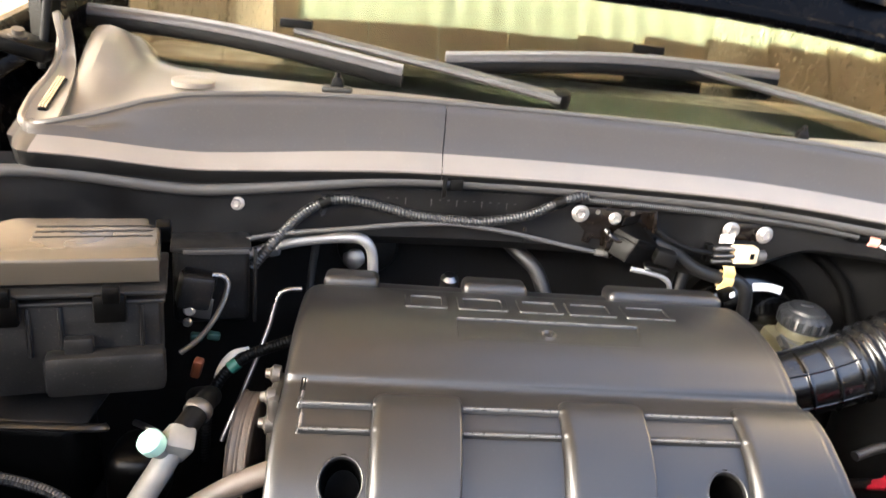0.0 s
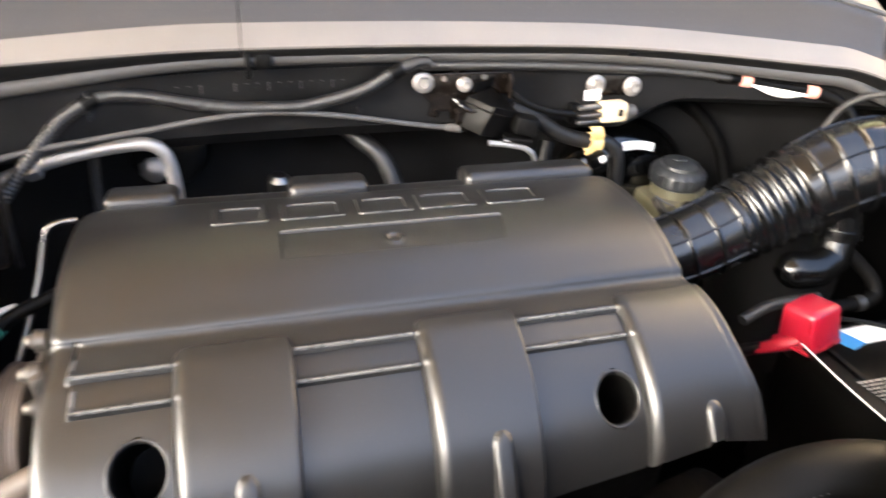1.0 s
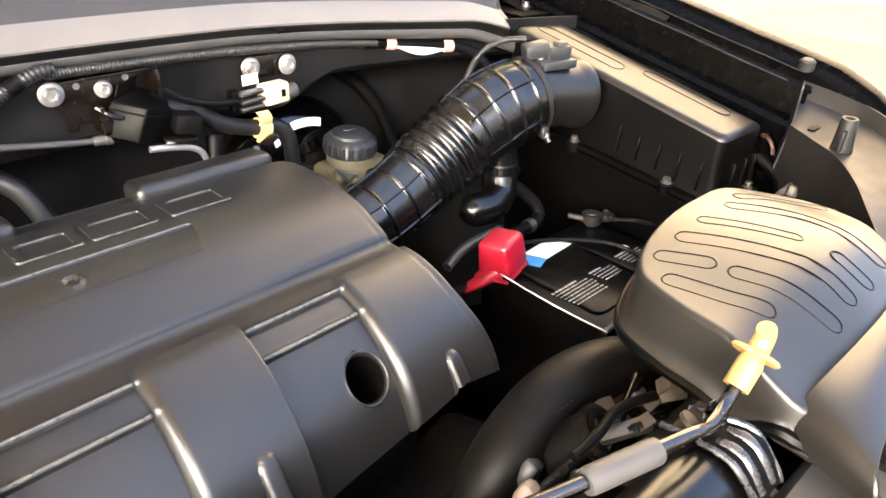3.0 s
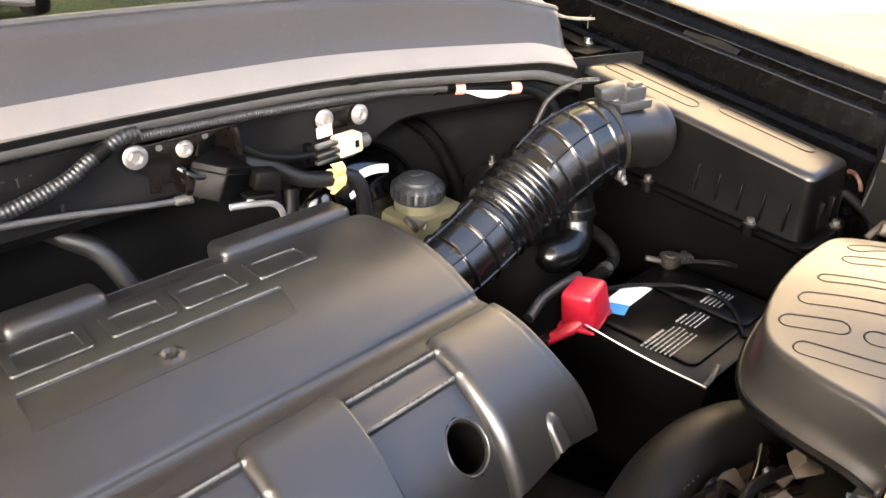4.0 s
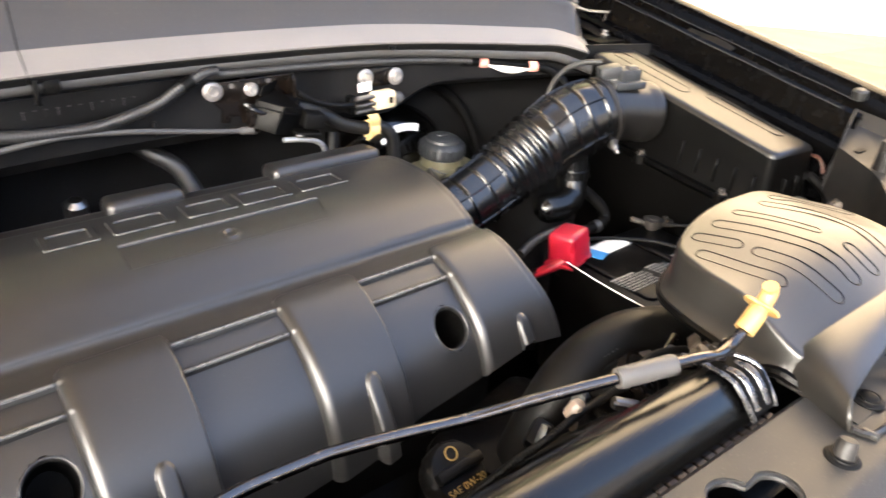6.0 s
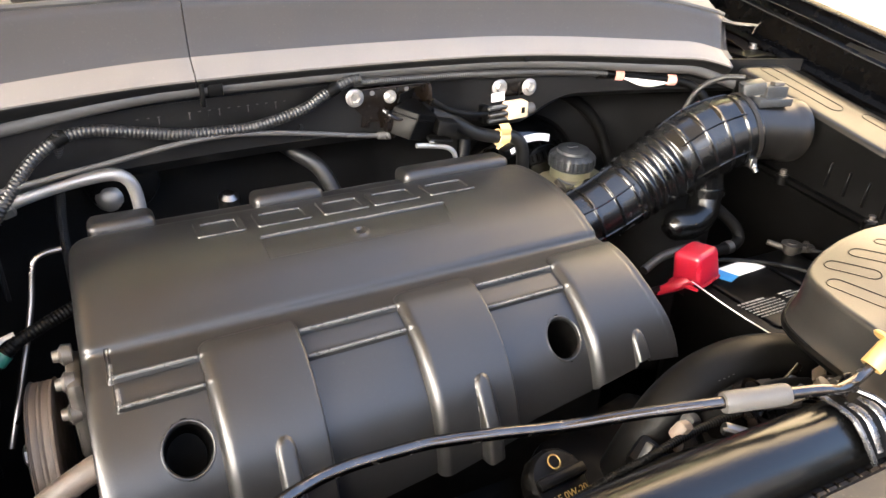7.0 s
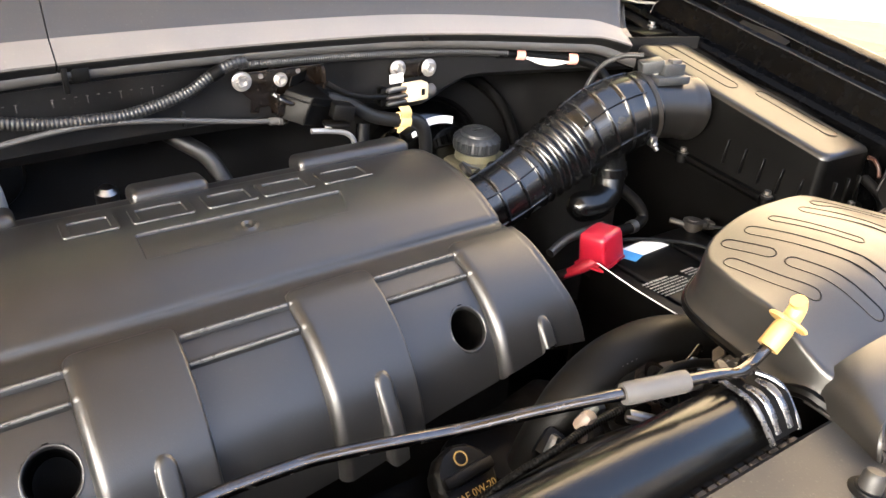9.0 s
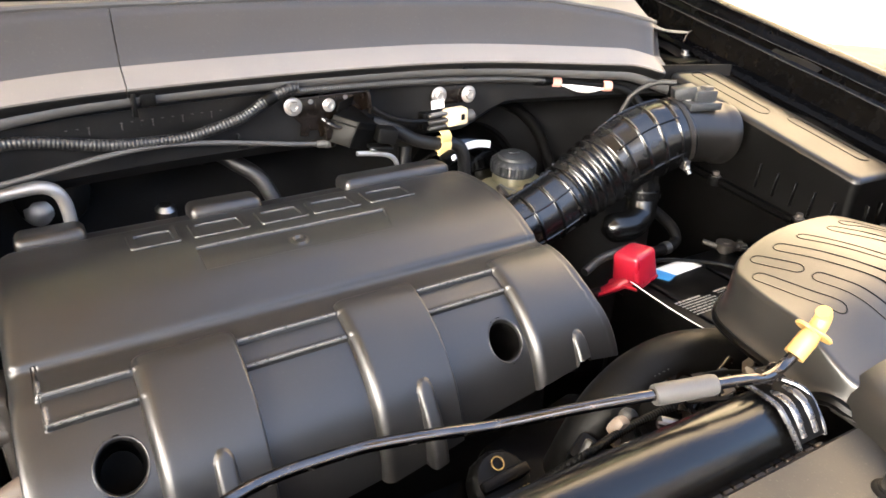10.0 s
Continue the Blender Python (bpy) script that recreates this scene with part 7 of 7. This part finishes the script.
    single("slim_pipe", tube([(-0.455, 0.06, 0.892), (-0.435, 0.048, 0.894), (-0.412, 0.042, 0.886)], 0.0035, 10), M_STEEL, "short bright pipe beside the loom", "pipe")


# ---- the gap between engine and radiator ----
def front_gap():
    w = thing("coil_wiring", (0.15, -0.2, 0.88), "black wiring and clips in front of the engine", "wiring")
    part("loom", loom([(0.03, -0.235, 0.90), (0.070, -0.255, 0.945), (0.103, -0.266, 0.968), (0.138, -0.262, 0.971), (0.170, -0.260, 0.972), (0.205, -0.263, 0.976), (0.235, -0.280, 0.99)], 0.0036, 0.0028, 12), M_RUBBER, w)
    part("pale_clip", join(rbox((0.141, -0.256, 0.972), (0.018, 0.012, 0.018), 0.005, pose(0, 0, 0, 20, 25, 15)), rbox((0.133, -0.262, 0.964), (0.008, 0.008, 0.008), 0.002)), M_CLAY, w, "small pale clay-coloured clip")
    part("bright_sleeve", lathe([(0.0050, -0.012), (0.0058, -0.010), (0.0058, 0.010), (0.0050, 0.012)], (0.184, -0.275, 0.970), (0.8, -0.45, -0.25), 16), M_STEEL, w, "short bright metal sleeve")
    part("branch", tube([(0.06, -0.205, 0.86), (0.09, -0.230, 0.905), (0.135, -0.262, 0.950), (0.165, -0.285, 0.975)], 0.0045, 10), M_RUBBER, w)
    part("clip", rbox((0.176, -0.232, 0.948), (0.018, 0.014, 0.022), 0.005, pose(0, 0, 0, 20, 25, 15)), M_CAP, w, "small grey clip")
    part("connector", rbox((0.135, -0.228, 0.925), (0.028, 0.020, 0.020), 0.005, pose(0, 0, 0, 20, -24, 20)), M_RUBBER, w)
    part("connector", rbox((0.150, -0.242, 0.915), (0.022, 0.018, 0.020), 0.005, pose(0, 0, 0, 20, -30, 30)), M_RUBBER, w)
    part("lever", rbox((0.128, -0.238, 0.938), (0.008, 0.008, 0.018), 0.002, pose(0, 0, 0, 0, 30, 10)), M_CAP, w)
    m = thing("transmission_bracket", (0.25, -0.27, 0.9), "cluster of cast metal brackets under the prop rod", "bracket")
    part("casting", rbox((0.222, -0.262, 0.935), (0.080, 0.050, 0.030), 0.008, pose(0, 0, 0, 18, -16, -24)), M_DARK, m)
    for p, size, turn in (((0.250, -0.240, 0.968), (0.022, 0.017, 0.003), (24, -14, -29)), ((0.285, -0.241, 0.965), (0.030, 0.011, 0.003), (28, -8, -13)),
                          ((0.267, -0.268, 0.985), (0.014, 0.011, 0.003), (20, -18, -8)), ((0.232, -0.264, 0.977), (0.030, 0.013, 0.003), (30, -6, -4)),
                          ((0.237, -0.280, 0.992), (0.013, 0.010, 0.003), (16, -24, -20))):
        part("plate", rbox(p, size, 0.001, pose(0, 0, 0, *turn)), M_TANPLATE, m)
    part("ring", tube([(0.214, -0.250, 0.955), (0.222, -0.240, 0.966), (0.240, -0.231, 0.970), (0.262, -0.224, 0.968), (0.274, -0.231, 0.962)], 0.0048, 10), M_DULLHOSE, m, "dull grey clamp ring")
    part("dark_link", tube([(0.172, -0.267, 0.992), (0.203, -0.266, 0.994), (0.227, -0.262, 0.995), (0.248, -0.265, 0.994), (0.269, -0.269, 0.990)], 0.0038, 10), M_RUBBER, m)
    part("rivet", lathe([(0.0045, 0), (0.0045, 0.003), (0.003, 0.004), (0.001, 0.0042)], (0.256, -0.262, 0.990), (-0.3, -0.4, 0.9), 14), M_STEEL, m, "bright rivet")
    part("bar", rbox((0.170, -0.281, 0.980), (0.018, 0.004, 0.003), 0.001, pose(0, 0, 0, 10, 14, -30)), M_CASTDARK, m)
    part("lever", rbox((0.262, -0.270, 0.978), (0.030, 0.011, 0.006), 0.002, pose(0, 0, 0, 20, -8, -42)), M_BRACKET, m)
    part("lower_lever", rbox((0.226, -0.272, 0.985), (0.040, 0.012, 0.008), 0.003, pose(0, 0, 0, 10, -10, -30)), M_CASTDARK, m)
    part("dark_arm", tube([(0.284, -0.246, 0.985), (0.262, -0.254, 0.984), (0.240, -0.260, 0.982), (0.212, -0.268, 0.970)], 0.0045, 10), M_BRACKET, m)
    c = thing("folded_clip", (0.279, -0.276, 0.99), "small folded tan steel clip under the duct", "clip")
    part("base", rbox((0.277, -0.278, 0.994), (0.020, 0.012, 0.0025), 0.0008, pose(0, 0, 0, 30, -10, -38)), M_TANPLATE, c)
    part("upright", rbox((0.273, -0.272, 1.001), (0.0025, 0.012, 0.016), 0.0006, pose(0, 0, 0, 24, 20, -38)), M_TANPLATE, c)
    part("upright", rbox((0.284, -0.281, 1.000), (0.0025, 0.012, 0.016), 0.0006, pose(0, 0, 0, 24, -16, -38)), M_TANPLATE, c)
    k = thing("hose_clamp", (0.215, -0.245, 0.99), "thin worn steel hose clamp ring", "hose clamp")
    part("band", lathe([(0.0225, -0.005), (0.0235, -0.005), (0.0235, 0.005), (0.0225, 0.005)], (0.222, -0.258, 0.972), (0.35, -0.55, 0.75), 32), M_BRACKET, k)
    part("hose_end", lathe([(0.0224, -0.040), (0.0224, 0.004), (0.017, 0.006), (0.004, 0.002)], (0.222, -0.258, 0.972), (0.35, -0.55, 0.75), 32), M_RUBBER, k)
    s = thing("starter_casting", (0.2, -0.15, 0.7), "dark lower castings in shadow", "engine part")
    part("casting", rbox((0.22, -0.12, 0.76), (0.22, 0.12, 0.12), 0.02, pose(0, 0, 0, 0, 10, 20)), M_DARK, s)
    part("casting", rbox((0.02, -0.22, 0.66), (0.36, 0.10, 0.16), 0.03), M_DARK, s)
    single("undertray", rbox((0.06, 0.02, 0.42), (1.66, 1.02, 0.04), 0.01), M_DARK, "dark undertray below the engine", "undertray")
    single("battery_loom", loom([(0.385, 0.060, 0.905), (0.420, 0.070, 0.912), (0.450, 0.072, 0.915), (0.490, 0.070, 0.918)], 0.0060, 0.0034, 10), M_LOOM, "thin corrugated loom behind the red cover", "wiring loom")
    h = thing("breather_hose", (0.57, 0.10, 0.9), "black breather hose with a pale end", "hose")
    part("hose", tube([(0.553, 0.118, 0.950), (0.572, 0.110, 0.935), (0.592, 0.100, 0.915), (0.596, 0.092, 0.898), (0.575, 0.085, 0.892), (0.535, 0.082, 0.892), (0.49, 0.08, 0.89)], 0.0085, 14), M_RUBBER, h)
    part("end", lathe([(0.009, -0.005), (0.0105, -0.004), (0.0105, 0.005), (0.008, 0.007)], (0.553, 0.118, 0.951), (-0.5, 0.2, 0.8), 18), M_PAPER, h, "pale hose end")
    part("band", lathe([(0.0088, -0.006), (0.0100, -0.006), (0.0100, 0.006), (0.0088, 0.006)], (0.567, 0.0845, 0.892), (1, 0.1, 0), 18), M_STEEL, h, "bright metal band")
    st = thing("strut_tower", (0.64, 0.30, 0.70), "black strut tower in the corner of the bay", "strut tower")
    part("tower", lathe([(0.095, -0.25), (0.09, 0.0), (0.075, 0.012), (0.050, 0.016)], (0.64, 0.30, 0.93), (0, 0, 1), 40), M_WALL, st)
    part("cap", lathe([(0.052, 0.010), (0.050, 0.022), (0.030, 0.030), (0.010, 0.031)], (0.64, 0.30, 0.93), (0, 0, 1), 32), M_RUBBER, st)
    for a in (90, 210, 330):
        part("stud", lathe([(0.007, 0.0), (0.007, 0.008), (0.004, 0.009), (0.004, 0.016)], (0.64 + 0.064 * math.cos(radians(a)), 0.30 + 0.064 * math.sin(radians(a)), 0.942), (0, 0, 1), 6), M_STEEL, st)


def wheels():
    for x, y in ((-0.74, 0.25), (0.86, 0.25), (-0.74, 3.05), (0.86, 3.05)):
        w = thing("wheel", (x, y, 0.0), "black road tyre on a grey alloy rim", "wheel", "car wheels")
        part("tyre", lathe([(0.24, -0.11), (0.33, -0.11), (0.352, -0.09), (0.36, -0.06), (0.36, 0.06), (0.352, 0.09), (0.33, 0.11), (0.24, 0.11)], (x, y, 0.36), (1, 0, 0), 48), M_RUBBER, w)
        part("rim", lathe([(0.235, -0.10), (0.24, 0.10), (0.225, 0.095), (0.20, 0.05), (0.06, 0.06), (0.05, 0.07)], (x, y, 0.36), (1 if x > 0 else -1, 0, 0), 36), M_STEEL, w)


surroundings()
wheels()
cowl()
windscreen()
wiper("wiper", (0.050, 0.448, 1.238), (-0.08, 0.476, 1.256), (-0.190, 0.476, 1.240), (-0.72, 0.540, 1.278), (-0.36, 0.542, 1.290))
wiper("wiper", (0.600, 0.462, 1.245), (0.45, 0.503, 1.270), (-0.125, 0.518, 1.262), (0.430, 0.557, 1.286), (0.21, 0.571, 1.306))
bulkhead()
right_wing()
left_wing()
hood()
engine_cover()
engine()
pulley()
oil_cap()
intake_hose()
meter_housing()
air_box()
battery()
inlet_duct()
radiator()
support()
prop_rod()
front_panel()
corner_panel()
bulkhead_things()
fuse_side()
front_gap()
